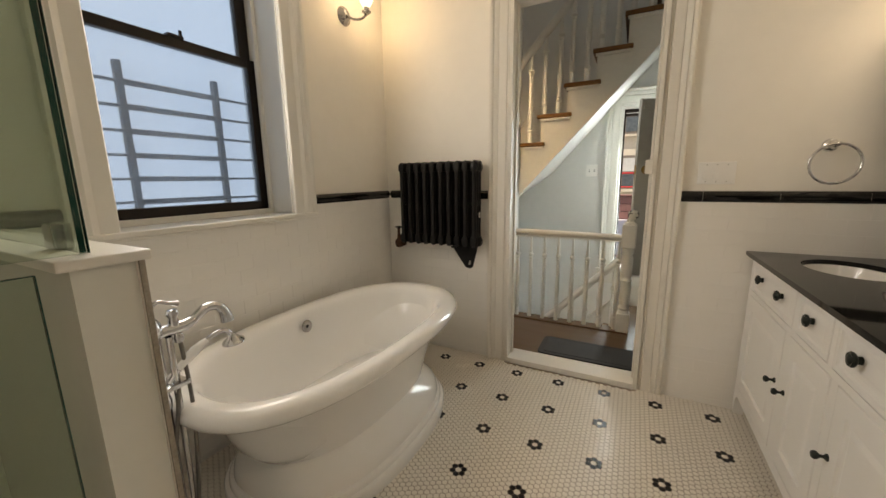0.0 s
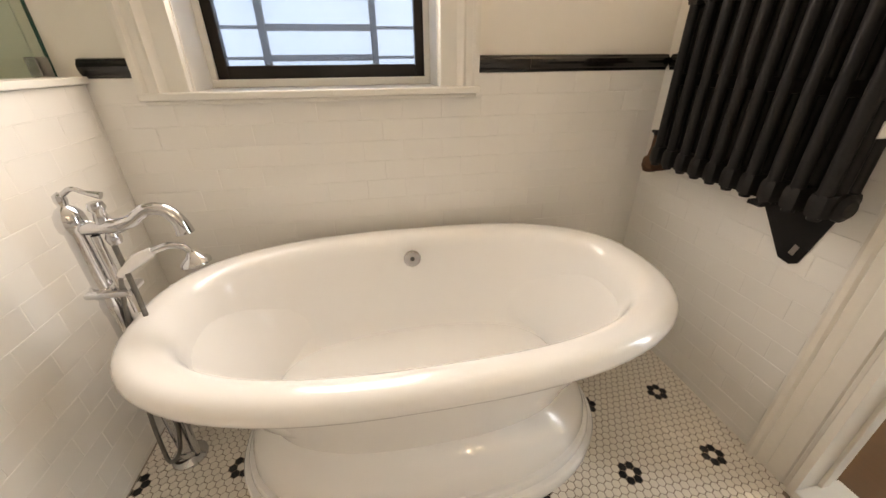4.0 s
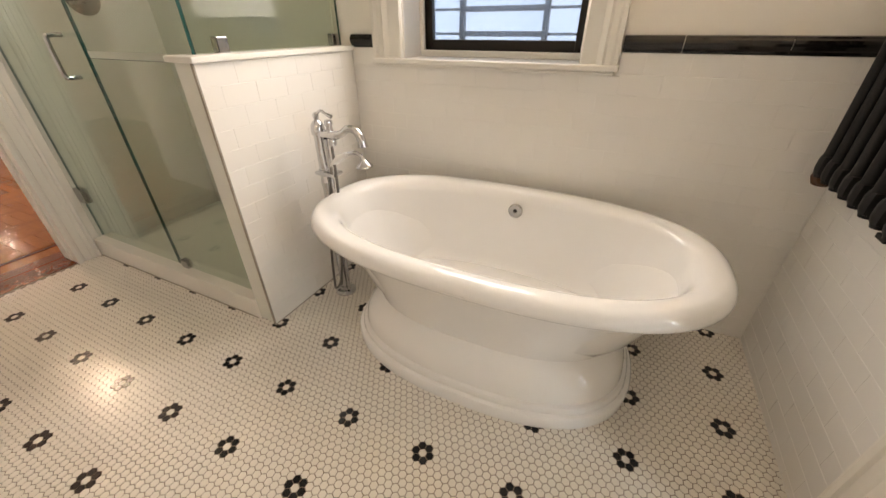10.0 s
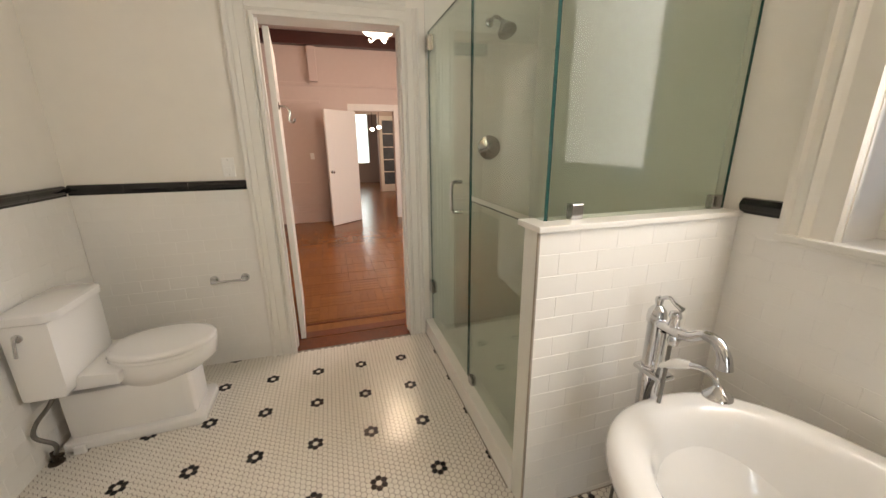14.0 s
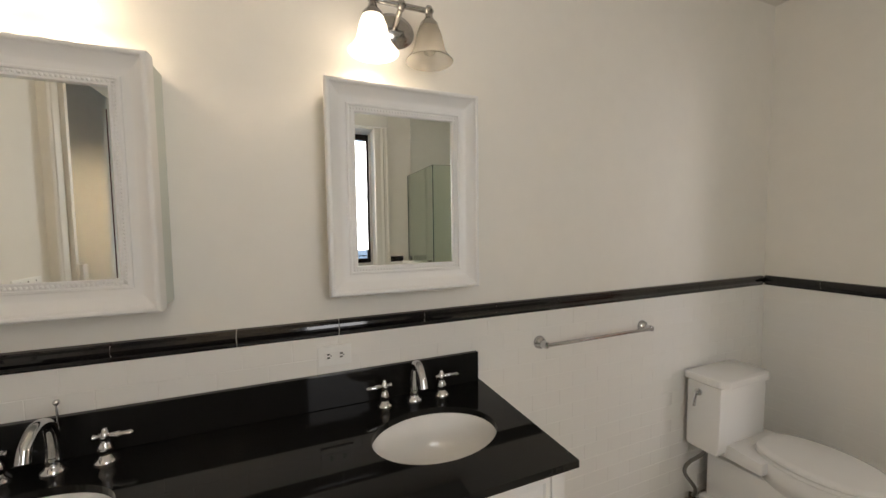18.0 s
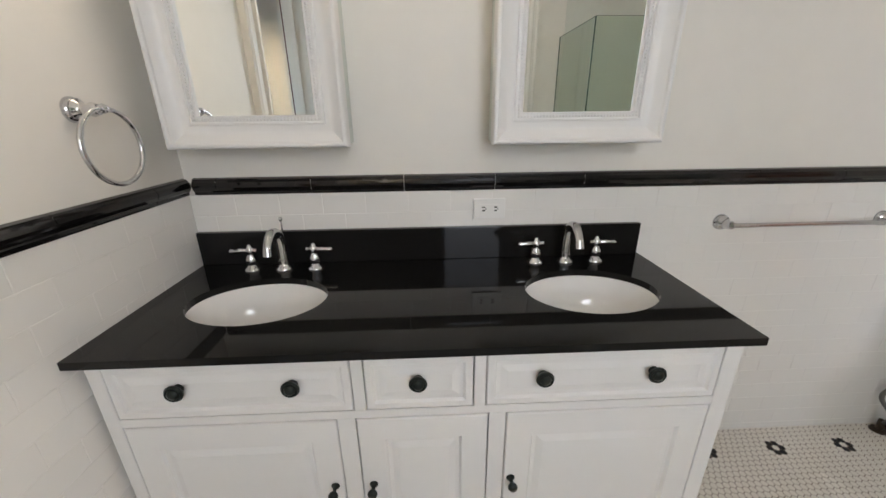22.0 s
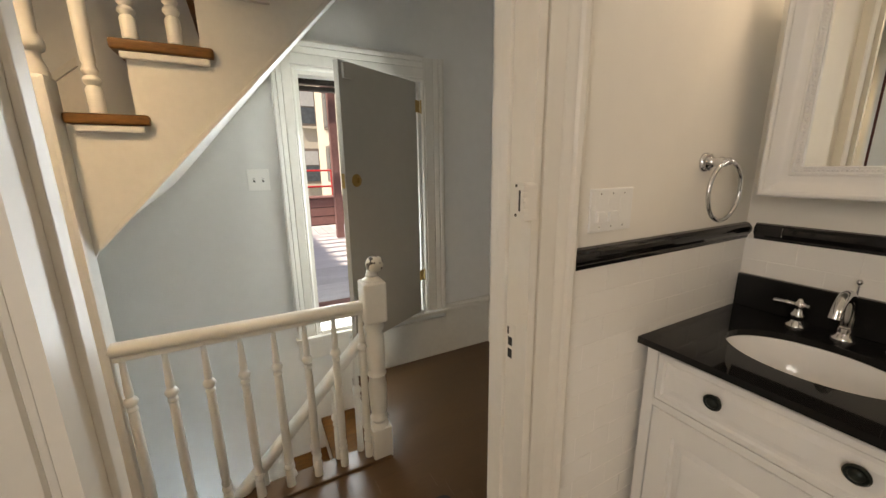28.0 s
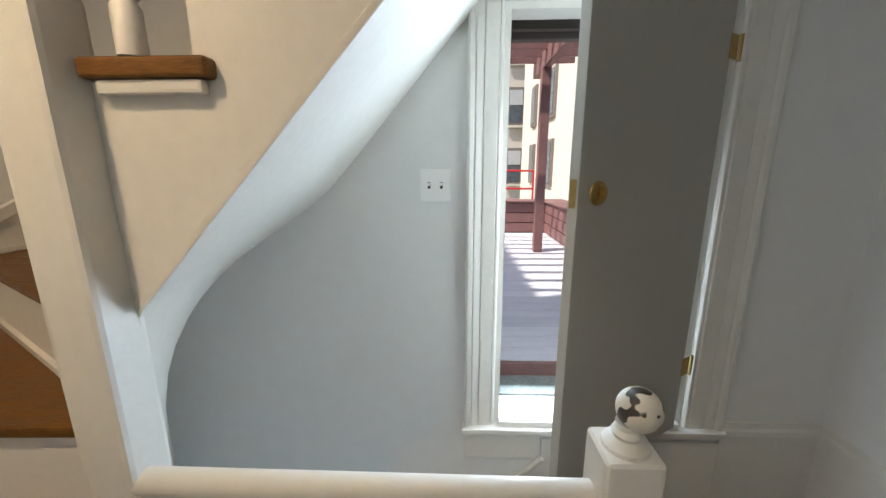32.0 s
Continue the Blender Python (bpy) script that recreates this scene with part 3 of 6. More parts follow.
smooth(part("spray_head", lathe([(0.0, 0.0), (0.014, 0.0), (0.02, 0.02), (0.05, 0.06), (0.062, 0.075), (0.062, 0.09), (0.055, 0.094), (0.0, 0.094)], 24, along((-1.328, SY + 0.145, 2.195), (-1.345, SY + 0.205, 2.10))), NICKEL, sh))
sv = thing("shower_valve", (-1.32, SY, 1.33), "round nickel shower valve with lever", "shower valve")
smooth(part("plate", lathe([(0.0, 0.0), (0.088, 0.0), (0.086, 0.008), (0.06, 0.016), (0.03, 0.02), (0.028, 0.05), (0.0, 0.052)], 32, along((-1.32, SY - 0.006, 1.415), (-1.32, SY + 1, 1.415))), NICKEL, sv))
part("lever", tube([(-1.32, SY + 0.045, 1.415), (-1.28, SY + 0.05, 1.395), (-1.23, SY + 0.05, 1.385)], 0.008), NICKEL, sv)

# ---- bathtub ----
TX, TY = -1.188, 1.250


def oval_ring(bm, a, b, z, seg=72, p=2.5):
    ring = []
    for k in range(seg):
        t = 2 * math.pi * k / seg
        c, s = math.cos(t), math.sin(t)
        ring.append(bm.verts.new((TX + b * math.copysign(abs(c) ** (2 / p), c), TY + a * math.copysign(abs(s) ** (2 / p), s), z)))
    return ring


def ovals(rows, close_top=False, close_bottom=False):
    bm = bmesh.new()
    rings = [oval_ring(bm, a, b, z, p=q) for a, b, z, q in rows]
    for r, s in zip(rings, rings[1:]):
        for k in range(len(r)):
            bm.faces.new((r[k], r[(k + 1) % len(r)], s[(k + 1) % len(r)], s[k]))
    if close_bottom:
        bm.faces.new(rings[0][::-1])
    if close_top:
        bm.faces.new(rings[-1])
    bmesh.ops.recalc_face_normals(bm, faces=bm.faces)
    return bm


tub = thing("bathtub", (TX, TY, 0), "white freestanding oval pedestal bathtub with rolled rim", "bathtub")
rim = []
for k in range(13):
    t = radians(-105 + 210 * k / 12)
    rim.append((0.760 + 0.043 * math.cos(t), 0.397 + 0.043 * math.cos(t), 0.572 + 0.040 * math.sin(t), 2.55))
body_rows = [(0.50, 0.27, 0.16, 2.5), (0.505, 0.273, 0.19, 2.5), (0.54, 0.288, 0.28, 2.5), (0.60, 0.315, 0.40, 2.5), (0.665, 0.345, 0.495, 2.55), (0.69, 0.357, 0.525, 2.55)]
inner = [(0.738, 0.377, 0.6105, 2.55), (0.722, 0.362, 0.606, 2.55), (0.706, 0.347, 0.596, 2.54), (0.693, 0.335, 0.580, 2.53), (0.683, 0.327, 0.558, 2.52), (0.672, 0.319, 0.52, 2.5), (0.655, 0.309, 0.45, 2.46), (0.622, 0.292, 0.35, 2.42), (0.59, 0.275, 0.275, 2.38), (0.55, 0.255, 0.225, 2.35), (0.50, 0.232, 0.196, 2.32), (0.44, 0.205, 0.180, 2.3), (0.30, 0.15, 0.168, 2.2), (0.05, 0.03, 0.165, 2.0)]
smooth(part("basin", ovals(body_rows + rim + inner, close_top=True), ACRYL, tub), 60)
base_rows = [(0.625, 0.405, 0.0, 2.5), (0.627, 0.407, 0.048, 2.5), (0.622, 0.402, 0.056, 2.5), (0.607, 0.388, 0.059, 2.5), (0.605, 0.386, 0.078, 2.5), (0.601, 0.382, 0.084, 2.5), (0.588, 0.369, 0.087, 2.5), (0.584, 0.364, 0.12, 2.5), (0.572, 0.348, 0.152, 2.5), (0.545, 0.315, 0.182, 2.5), (0.515, 0.282, 0.21, 2.5), (0.50, 0.265, 0.22, 2.5)]
smooth(part("pedestal", ovals(base_rows, close_top=True, close_bottom=True), ACRYL, tub), 38)
ovf = part("overflow_plate", lathe([(0.0, 0.0), (0.034, 0.0), (0.034, 0.004), (0.026, 0.007), (0.0, 0.007)], 28, along((-1.484, 1.258, 0.531), (-0.6, 1.258, 0.62))), NICKEL, tub, "brushed nickel overflow plate")
part("overflow_hole", lathe([(0.0, 0.0), (0.009, 0.0), (0.009, 0.002), (0.0, 0.002)], 16, along((-1.478, 1.258, 0.532), (-0.6, 1.258, 0.62))), SHADOWGAP, ovf)
part("drain", lathe([(0.0, 0.0), (0.03, 0.0), (0.028, 0.004), (0.0, 0.006)], 24, pose(-1.25, 1.258, 0.164)), NICKEL, tub)


# ---- toilet ----
def toilet():
    t = thing("toilet", (0.95, -0.80, 0), "white one-piece skirted porcelain toilet with closed lid", "toilet")
    cy = -0.828
    smooth(part("base", prism([(x, y) for x, y in ((0.570, cy - 0.125), (0.592, cy - 0.158), (1.165, cy - 0.185), (1.165, cy + 0.185), (0.592, cy + 0.158), (0.570, cy + 0.125))], "z", 0.0, 0.05, 0.012), PORC, t))
    smooth(part("pedestal", prism([(x, y) for x, y in ((0.612, cy - 0.092), (0.634, cy - 0.122), (1.15, cy - 0.148), (1.15, cy + 0.148), (0.634, cy + 0.122), (0.612, cy + 0.092))], "z", 0.045, 0.295, 0.02), PORC, t))
    bm = bmesh.new()
    rings = []
    for a, b, cx, z in ((0.15, 0.10, 0.80, 0.21), (0.178, 0.128, 0.79, 0.265), (0.208, 0.155, 0.768, 0.300), (0.236, 0.174, 0.752, 0.328), (0.247, 0.182, 0.746, 0.350), (0.248, 0.183, 0.745, 0.404), (0.243, 0.178, 0.745, 0.412)):
        rings.append([bm.verts.new((cx + a * math.cos(2 * math.pi * k / 40), cy + b * math.sin(2 * math.pi * k / 40), z)) for k in range(40)])
    for r, s in zip(rings, rings[1:]):
        for k in range(40):
            bm.faces.new((r[k], r[(k + 1) % 40], s[(k + 1) % 40], s[k]))
    bm.faces.new(rings[-1])
    bm.faces.new(rings[0][::-1])
    bmesh.ops.recalc_face_normals(bm, faces=bm.faces)
    smooth(part("bowl", bm, PORC, t), 60)
    smooth(part("shelf", prism([(0.86, 0.345), (0.86, 0.408), (0.93, 0.412), (0.99, 0.420), (1.18, 0.420), (1.18, 0.345)], "y", cy - 0.160, cy + 0.205, 0.012), PORC, t))

    def seat(z0, z1, grow):
        rows = []
        for d, z in ((0.0, z0), (grow, z0 + 0.004), (grow, z1 - 0.006), (grow - 0.006, z1), (grow - 0.03, z1 + 0.004)):
            rows.append((0.238 + d, 0.178 + d, z))
        b2 = bmesh.new()
        rr = [[b2.verts.new((min(0.738 + a * math.cos(2 * math.pi * k / 40), 0.945), cy + b * math.sin(2 * math.pi * k / 40), z)) for k in range(40)] for a, b, z in rows]
        for r, s in zip(rr, rr[1:]):
            for k in range(40):
                b2.faces.new((r[k], r[(k + 1) % 40], s[(k + 1) % 40], s[k]))
        b2.faces.new(rr[-1])
        b2.faces.new(rr[0][::-1])
        bmesh.ops.recalc_face_normals(b2, faces=b2.faces)
        return b2
    smooth(part("seat", seat(0.413, 0.432, 0.010), PORC, t), 50)
    smooth(part("lid", seat(0.436, 0.456, 0.012), PORC, t), 50)
    ct = -0.748
    smooth(part("tank", prism([(1.025, 0.36), (1.014, 0.42), (1.010, 0.726), (1.185, 0.726), (1.185, 0.36)], "y", ct - 0.195, ct + 0.195, 0.018), PORC, t), 50)
    smooth(part("tank_lid", prism([(cx, y) for cx, y in ((0.984, ct - 0.16), (1.018, ct - 0.206), (1.195, ct - 0.206), (1.195, ct + 0.206), (1.018, ct + 0.206), (0.984, ct + 0.16))], "z", 0.727, 0.768, 0.012), PORC, t), 50)
    smooth(part("flush_lever", join(lathe([(0.0, 0.0), (0.018, 0.0), (0.018, 0.008), (0.009, 0.013), (0.0, 0.014)], 18, along((1.120, ct + 0.195, 0.672), (1.120, ct + 1.0, 0.672))), tube([(1.120, ct + 0.208, 0.672), (1.122, ct + 0.218, 0.655), (1.128, ct + 0.220, 0.596)], 0.007, 10)), CHROME, t, "chrome flush lever"), 50)
    part("water_hose", tube([(1.10, ct + 0.14, 0.365), (1.12, ct + 0.16, 0.315), (1.165, ct + 0.195, 0.25), (1.175, ct + 0.205, 0.19), (1.13, ct + 0.185, 0.125), (1.160, ct + 0.155, 0.055)], 0.0095, 10, 6), HOSE, t, "dark braided supply hose")
    part("stop_valve", join(lathe([(0.0, 0.0), (0.032, 0.0), (0.029, 0.007), (0.014, 0.012), (0.013, 0.06), (0.0, 0.065)], 16, pose(1.172, ct + 0.150, 0.0)), box(1.137, 1.172, ct + 0.140, ct + 0.160, 0.03, 0.046, 0.004)), BRONZE, t, "tarnished supply stop valve")
    part("foot_block", box(1.07, 1.12, cy + 0.186, cy + 0.206, 0.0, 0.045, 0.006), PORC, t)
    return t


toilet()


# ---- vanity ----
VY0, VY1, VXF = 0.735, 2.325, 0.655
CT_Z = 0.925


def panel_front(y0, y1, z0, z1, x, frame_w, inset=0.008, thick=0.02):
    """A framed front with a raised bevelled panel, facing -x: rings from the edge inward."""
    rings = [(0.0, x + 0.003), (0.003, x), (frame_w, x), (frame_w + 0.006, x + inset), (frame_w + 0.016, x + inset), (frame_w + 0.034, x + 0.002), (frame_w + 0.036, x + 0.002)]
    bm = bmesh.new()
    rr = []
    for d, xx in [(0.0, x + thick)] + rings:
        rr.append([bm.verts.new((xx, yy, zz)) for yy, zz in ((y0 + d, z0 + d), (y1 - d, z0 + d), (y1 - d, z1 - d), (y0 + d, z1 - d))])
    for r, s in zip(rr, rr[1:]):
        for k in range(4):
            bm.faces.new((r[k], r[(k + 1) % 4], s[(k + 1) % 4], s[k]))
    bm.faces.new(rr[-1])
    bm.faces.new(rr[0][::-1])
    bmesh.ops.recalc_face_normals(bm, faces=bm.faces)
    return bm


van = thing("vanity_cabinet", (0.93, 1.53, 0), "white painted double vanity with dark knobs", "vanity")
part("side_panel", box(VXF + 0.018, EX - 0.004, VY0 + 0.012, VY0 + 0.032, 0.12, 0.904), VANW, van)
part("side_panel", box(VXF + 0.018, EX - 0.004, VY1 - 0.032, VY1 - 0.012, 0.12, 0.904), VANW, van)
part("back_panel", box(EX - 0.016, EX - 0.005, VY0 + 0.032, VY1 - 0.032, 0.12, 0.904), VANW, van)
part("bottom_panel", box(VXF + 0.018, EX - 0.016, VY0 + 0.032, VY1 - 0.032, 0.12, 0.14), VANW, van)
# added dark sheet, so the joints round the fronts read as shaded
part("gap_shade_sheet", box(VXF + 0.03, VXF + 0.036, VY0 + 0.04, VY1 - 0.04, 0.14, 0.90), SHADOWGAP, van, "dark sheet painted as the shade behind the fronts")
for y0, y1 in ((VY0, VY0 + 0.045), (VY1 - 0.035, VY1)):
    tap = 0.016
    leg = prism([(y0, 0.12), (y0, 0.905), (y1, 0.905), (y1, 0.12), (y1 - (0.006 if y0 > 1.5 else tap), 0.0), (y0 + (tap if y0 > 1.5 else 0.006), 0.0)], "x", VXF, VXF + 0.05, 0.003)
    part("leg", leg, VANW, van)
    part("leg", box(EX - 0.06, EX - 0.012, y0 + 0.004, y1 - 0.004, 0.0, 0.12, 0.003), VANW, van)
F0, F1 = VY0 + 0.045, VY1 - 0.035
part("top_rail", box(VXF, VXF + 0.02, F0, F1, 0.888, 0.905), VANW, van)
part("middle_rail", box(VXF, VXF + 0.02, F0, F1, 0.706, 0.730), VANW, van)
part("bottom_rail", prism([(F0, 0.10), (F0, 0.175), (F1, 0.175), (F1, 0.10), (F1 - 0.03, 0.128), (F0 + 0.03, 0.128)], "x", VXF, VXF + 0.02), VANW, van)
door_cols = ((0.780, 1.325), (1.369, 1.713), (1.759, 2.290))
drawer_cols = ((0.780, 1.380), (1.409, 1.682), (1.711, 2.290))
for cols, z0, z1 in ((door_cols, 0.1755, 0.7055), (drawer_cols, 0.7305, 0.8875)):
    for (_, ya), (yb, _) in zip(cols, cols[1:]):
        part("mid_stile", box(VXF, VXF + 0.02, ya + 0.0005, yb - 0.0005, z0, z1), VANW, van)


def knob_round(y, z, parent):
    k = part("drawer_knob", lathe([(0.0, 0.0), (0.012, 0.0), (0.011, 0.010), (0.021, 0.016), (0.0225, 0.021), (0.019, 0.026), (0.014, 0.024), (0.012, 0.028), (0.006, 0.031), (0.0, 0.031)], 28, along((VXF - 0.001, y, z), (VXF - 1, y, z))), KNOBB, parent, "dark bronze round knob")
    return smooth(k, 50)


def knob_small(y, z, parent):
    k = part("door_knob", lathe([(0.0, 0.0), (0.012, 0.0), (0.011, 0.004), (0.0055, 0.009), (0.005, 0.018), (0.012, 0.026), (0.0135, 0.032), (0.010, 0.038), (0.0, 0.040)], 22, along((VXF - 0.001, y, z), (VXF - 1, y, z))), KNOBB, parent, "dark bronze door knob")
    return smooth(k, 50)


knobs = {0: (0.958, 1.238), 1: (1.548,), 2: (1.852, 2.122)}
for i, (y0, y1) in enumerate(drawer_cols):
    dr = part("drawer", panel_front(y0 + 0.003, y1 - 0.003, 0.733, 0.885, VXF - 0.002, 0.018, 0.006), VANW, van)
    for ky in knobs[i]:
        knob_round(ky, 0.822, dr)
    y0, y1 = door_cols[i]
    do = part("door", panel_front(y0 + 0.003, y1 - 0.003, 0.179, 0.702, VXF - 0.002, 0.068), VANW, van)
    knob_small({0: 1.302, 1: 1.682, 2: 1.787}[i], 0.475, do)

# worktop with two oval cut-outs
SINKS = ((0.908, 1.022), (0.908, 2.022))
SA, SB = 0.200, 0.150


def worktop():
    bm = bmesh.new()
    y0, y1, x0, x1 = 0.712, NY - 0.003, 0.625, EX - 0.002
    mid = 1.53
    for z, flip in ((CT_Z, False), (CT_Z - 0.021, True)):
        for (cx, cy), (a, b) in zip(SINKS, ((y0, mid), (mid, y1))):
            n = 48
            ins, outs = [], []
            for k in range(n):
                t = 2 * math.pi * k / n
                c, s = math.cos(t), math.sin(t)
                ins.append(bm.verts.new((cx + SB * c, cy + SA * s, z)))
                hx = ((x1 - cx) if c > 0 else (cx - x0)) / max(abs(c), 1e-6)
                hy = ((b - cy) if s > 0 else (cy - a)) / max(abs(s), 1e-6)
                r = min(hx, hy)
                outs.append(bm.verts.new((cx + r * c, cy + r * s, z)))
            cor = {}
            for qx, qy in ((x0, a), (x1, a), (x1, b), (x0, b)):
                cor[(qx, qy)] = bm.verts.new((qx, qy, z))
            for k in range(n):
                q = (k + 1) % n
                o0, o1 = outs[k], outs[q]
                extra = []
                if abs(o0.co.x - o1.co.x) > 1e-5 and abs(o0.co.y - o1.co.y) > 1e-5:
                    qx = o0.co.x if abs(o0.co.x - x0) < 1e-5 or abs(o0.co.x - x1) < 1e-5 else o1.co.x
                    qy = o1.co.y if qx == o0.co.x else o0.co.y
                    extra = [cor[min(cor, key=lambda p: (p[0] - qx) ** 2 + (p[1] - qy) ** 2)]]
                f = [ins[k], o0] + extra + [o1, ins[q]]
                bm.faces.new(f if not flip else f[::-1])
    bmesh.ops.remove_doubles(bm, verts=bm.verts, dist=1e-5)
    edges = [e for e in bm.edges if e.is_boundary]
    top = [e for e in edges if e.verts[0].co.z > CT_Z - 0.01]
    bot = [e for e in edges if e.verts[0].co.z < CT_Z - 0.01]
    low = {(round(v.co.x, 4), round(v.co.y, 4)): v for e in bot for v in e.verts}
    for e in top:
        u, v = e.verts
        pu, pv = low.get((round(u.co.x, 4), round(u.co.y, 4))), low.get((round(v.co.x, 4), round(v.co.y, 4)))
        if pu and pv:
            bm.faces.new((u, v, pv, pu))
    bmesh.ops.recalc_face_normals(bm, faces=bm.faces)
    return bm


ct = thing("worktop", (0.93, 1.53, CT_Z), "polished black granite vanity top with two oval cut-outs", "worktop")
part("slab", worktop(), GRANITE, ct)
part("backsplash", box(EX - 0.022, EX - 0.001, 0.724, NY - 0.003, CT_Z + 0.0005, 1.047, 0.002), GRANITE, ct)


def basin(cx, cy):
    t = thing("sink", (cx, cy, 0.76), "white oval undermount porcelain sink", "sink", "vanity sinks")
    bm = bmesh.new()
    rings = []
    for f, z in ((1.05, 0.9035), (1.0, 0.902), (0.985, 0.89), (0.95, 0.85), (0.86, 0.805), (0.68, 0.775), (0.40, 0.762), (0.12, 0.758)):
        rings.append([bm.verts.new((cx + SB * f * math.cos(2 * math.pi * k / 48), cy + SA * f * math.sin(2 * math.pi * k / 48), z)) for k in range(48)])
    for r, s in zip(rings, rings[1:]):
        for k in range(48):
            bm.faces.new((r[k], r[(k + 1) % 48], s[(k + 1) % 48], s[k]))
    bm.faces.new(rings[-1])
    bmesh.ops.recalc_face_normals(bm, faces=bm.faces)
    b = part("bowl", bm, PORC, t)
    smooth(b, 60)
    part("drain", lathe([(0.0, 0.0), (0.03, 0.0), (0.028, 0.005), (0.012, 0.006), (0.0, 0.009)], 24, pose(cx, cy, 0.7585)), CHROME, t, "chrome sink drain")
    part("overflow_hole", lathe([(0.0, 0.0), (0.007, 0.0), (0.007, 0.002), (0.0, 0.002)], 12, along((cx - SB * 0.962, cy, 0.862), (cx, cy, 0.88))), SHADOWGAP, t)
    return t


for cx, cy in SINKS:
    basin(cx, cy)


def basin_tap(cy):
    t = thing("sink_tap", (1.140, cy, CT_Z), "chrome widespread tap with two cross lever handles", "tap", "vanity taps")
    x = 1.140
    sp = part("spout", join(lathe([(0.0, 0.0), (0.029, 0.0), (0.029, 0.006), (0.020, 0.014), (0.016, 0.022), (0.0185, 0.030), (0.015, 0.045)], 24, pose(x, cy, CT_Z)),
                            tube([(x, cy, CT_Z + 0.03), (x, cy, CT_Z + 0.085), (x - 0.016, cy, CT_Z + 0.135), (x - 0.06, cy, CT_Z + 0.150), (x - 0.098, cy, CT_Z + 0.125), (x - 0.112, cy, CT_Z + 0.088)], 0.012, 14, 6, [0.0165, 0.0155, 0.0145, 0.014, 0.014, 0.0155])), CHROME, t)
    smooth(sp, 50)
    if cy > 1.5:
        smooth(part("pop_up_rod", join(tube([(x + 0.030, cy, CT_Z + 0.03), (x + 0.030, cy, CT_Z + 0.168)], 0.0028, 8, 1), lathe([(0, -0.008), (0.005, -0.006), (0.008, 0.0), (0.005, 0.007), (0, 0.009)], 14, pose(x + 0.030, cy, CT_Z + 0.174))), CHROME, t), 50)
    for s in (-1, 1):
        hy = cy + s * 0.110
        h = part("handle", lathe([(0.0, 0.0), (0.028, 0.0), (0.028, 0.005), (0.019, 0.013), (0.0145, 0.020), (0.018, 0.030), (0.0195, 0.040), (0.013, 0.052), (0.0105, 0.060), (0.014, 0.066), (0.014, 0.078), (0.009, 0.084), (0.006, 0.092), (0.0, 0.094)], 24, pose(x, hy, CT_Z)), CHROME, t)
        smooth(h, 50)
        lever = bmesh.new()
        for d, ln in ((1, 0.072 if s > 0 else 0.03), (-1, 0.072 if s < 0 else 0.03)):
            join(lever, lathe([(0.0, 0.0), (0.006, 0.0), (0.0075, ln * 0.35), (0.0095, ln * 0.45), (0.006, ln * 0.55), (0.0085, ln * 0.85), (0.0, ln)], 14, along((x, hy, CT_Z + 0.072), (x - 0.12, hy + d * 1.0, CT_Z + 0.075))))
        smooth(part("lever", lever, CHROME, h), 50)
    return t


for cy in (1.02, 2.028):
    basin_tap(cy)


# ---- mirrored cabinets ----
def mirror_cabinet(y0, y1):
    z0, z1, xf, xb = 1.345, 2.028, 1.055, EX + SET - 0.001
    t = thing("mirror_cabinet", (xb, (y0 + y1) / 2, z0), "white framed medicine cabinet with beaded mirror door", "mirror cabinet", "vanity mirrors")
    part("body", box(xf + 0.055, xb, y0 + 0.012, y1 - 0.012, z0 + 0.004, z1 - 0.004, 0.002), CABSIDE, t, "pale grey-green cabinet side")
    rows = [(0.006, 0.052), (0.0, 0.048), (0.0, 0.008), (0.002, 0.003), (0.006, 0.0), (0.012, 0.0005), (0.015, 0.003), (0.017, 0.009), (0.022, 0.014), (0.030, 0.0205),
            (0.039, 0.0265), (0.049, 0.0305), (0.059, 0.0325), (0.065, 0.0330), (0.0655, 0.0275), (0.068, 0.0255), (0.073, 0.0255), (0.075, 0.0300), (0.088, 0.0300), (0.0885, 0.0265), (0.0915, 0.0270), (0.0925, 0.0305), (0.0926, 0.046)]
    rows = [(d, xf + x) for d, x in rows]
    bm = bmesh.new()
    rr = [[bm.verts.new((x, yy, zz)) for yy, zz in ((y0 + d, z0 + d), (y1 - d, z0 + d), (y1 - d, z1 - d), (y0 + d, z1 - d))] for d, x in rows]
    for r, s in zip(rr, rr[1:]):
        for k in range(4):
            bm.faces.new((r[k], r[(k + 1) % 4], s[(k + 1) % 4], s[k]))
    bmesh.ops.recalc_face_normals(bm, faces=bm.faces)
    fr = smooth(part("frame", bm, VANW, t), 25)
    bd = bmesh.new()
    d = 0.0815
    step = 0.0098
    for a, b, fix, vert in ((y0 + d, y1 - d, z0 + d, 0), (y0 + d, y1 - d, z1 - d, 0), (z0 + d, z1 - d, y0 + d, 1), (z0 + d, z1 - d, y1 - d, 1)):
        k = int((b - a) / step)
        for i in range(k + 1):
            u = a + (b - a) * i / k
            p = (xf + 0.0295, fix, u) if vert else (xf + 0.0295, u, fix)
            bmesh.ops.create_icosphere(bd, subdivisions=1, radius=0.0046, matrix=Matrix.Translation(p))
    tagged(part("bead_molding", bd, VANW, fr), kind="stuff")
    part("mirror", box(xf + 0.0385, xf + 0.044, y0 + 0.091, y1 - 0.091, z0 + 0.091, z1 - 0.091), MIRROR, fr, "bevelled mirror glass")
    return t


mirror_cabinet(1.748, 2.276)
mirror_cabinet(0.786, 1.312)


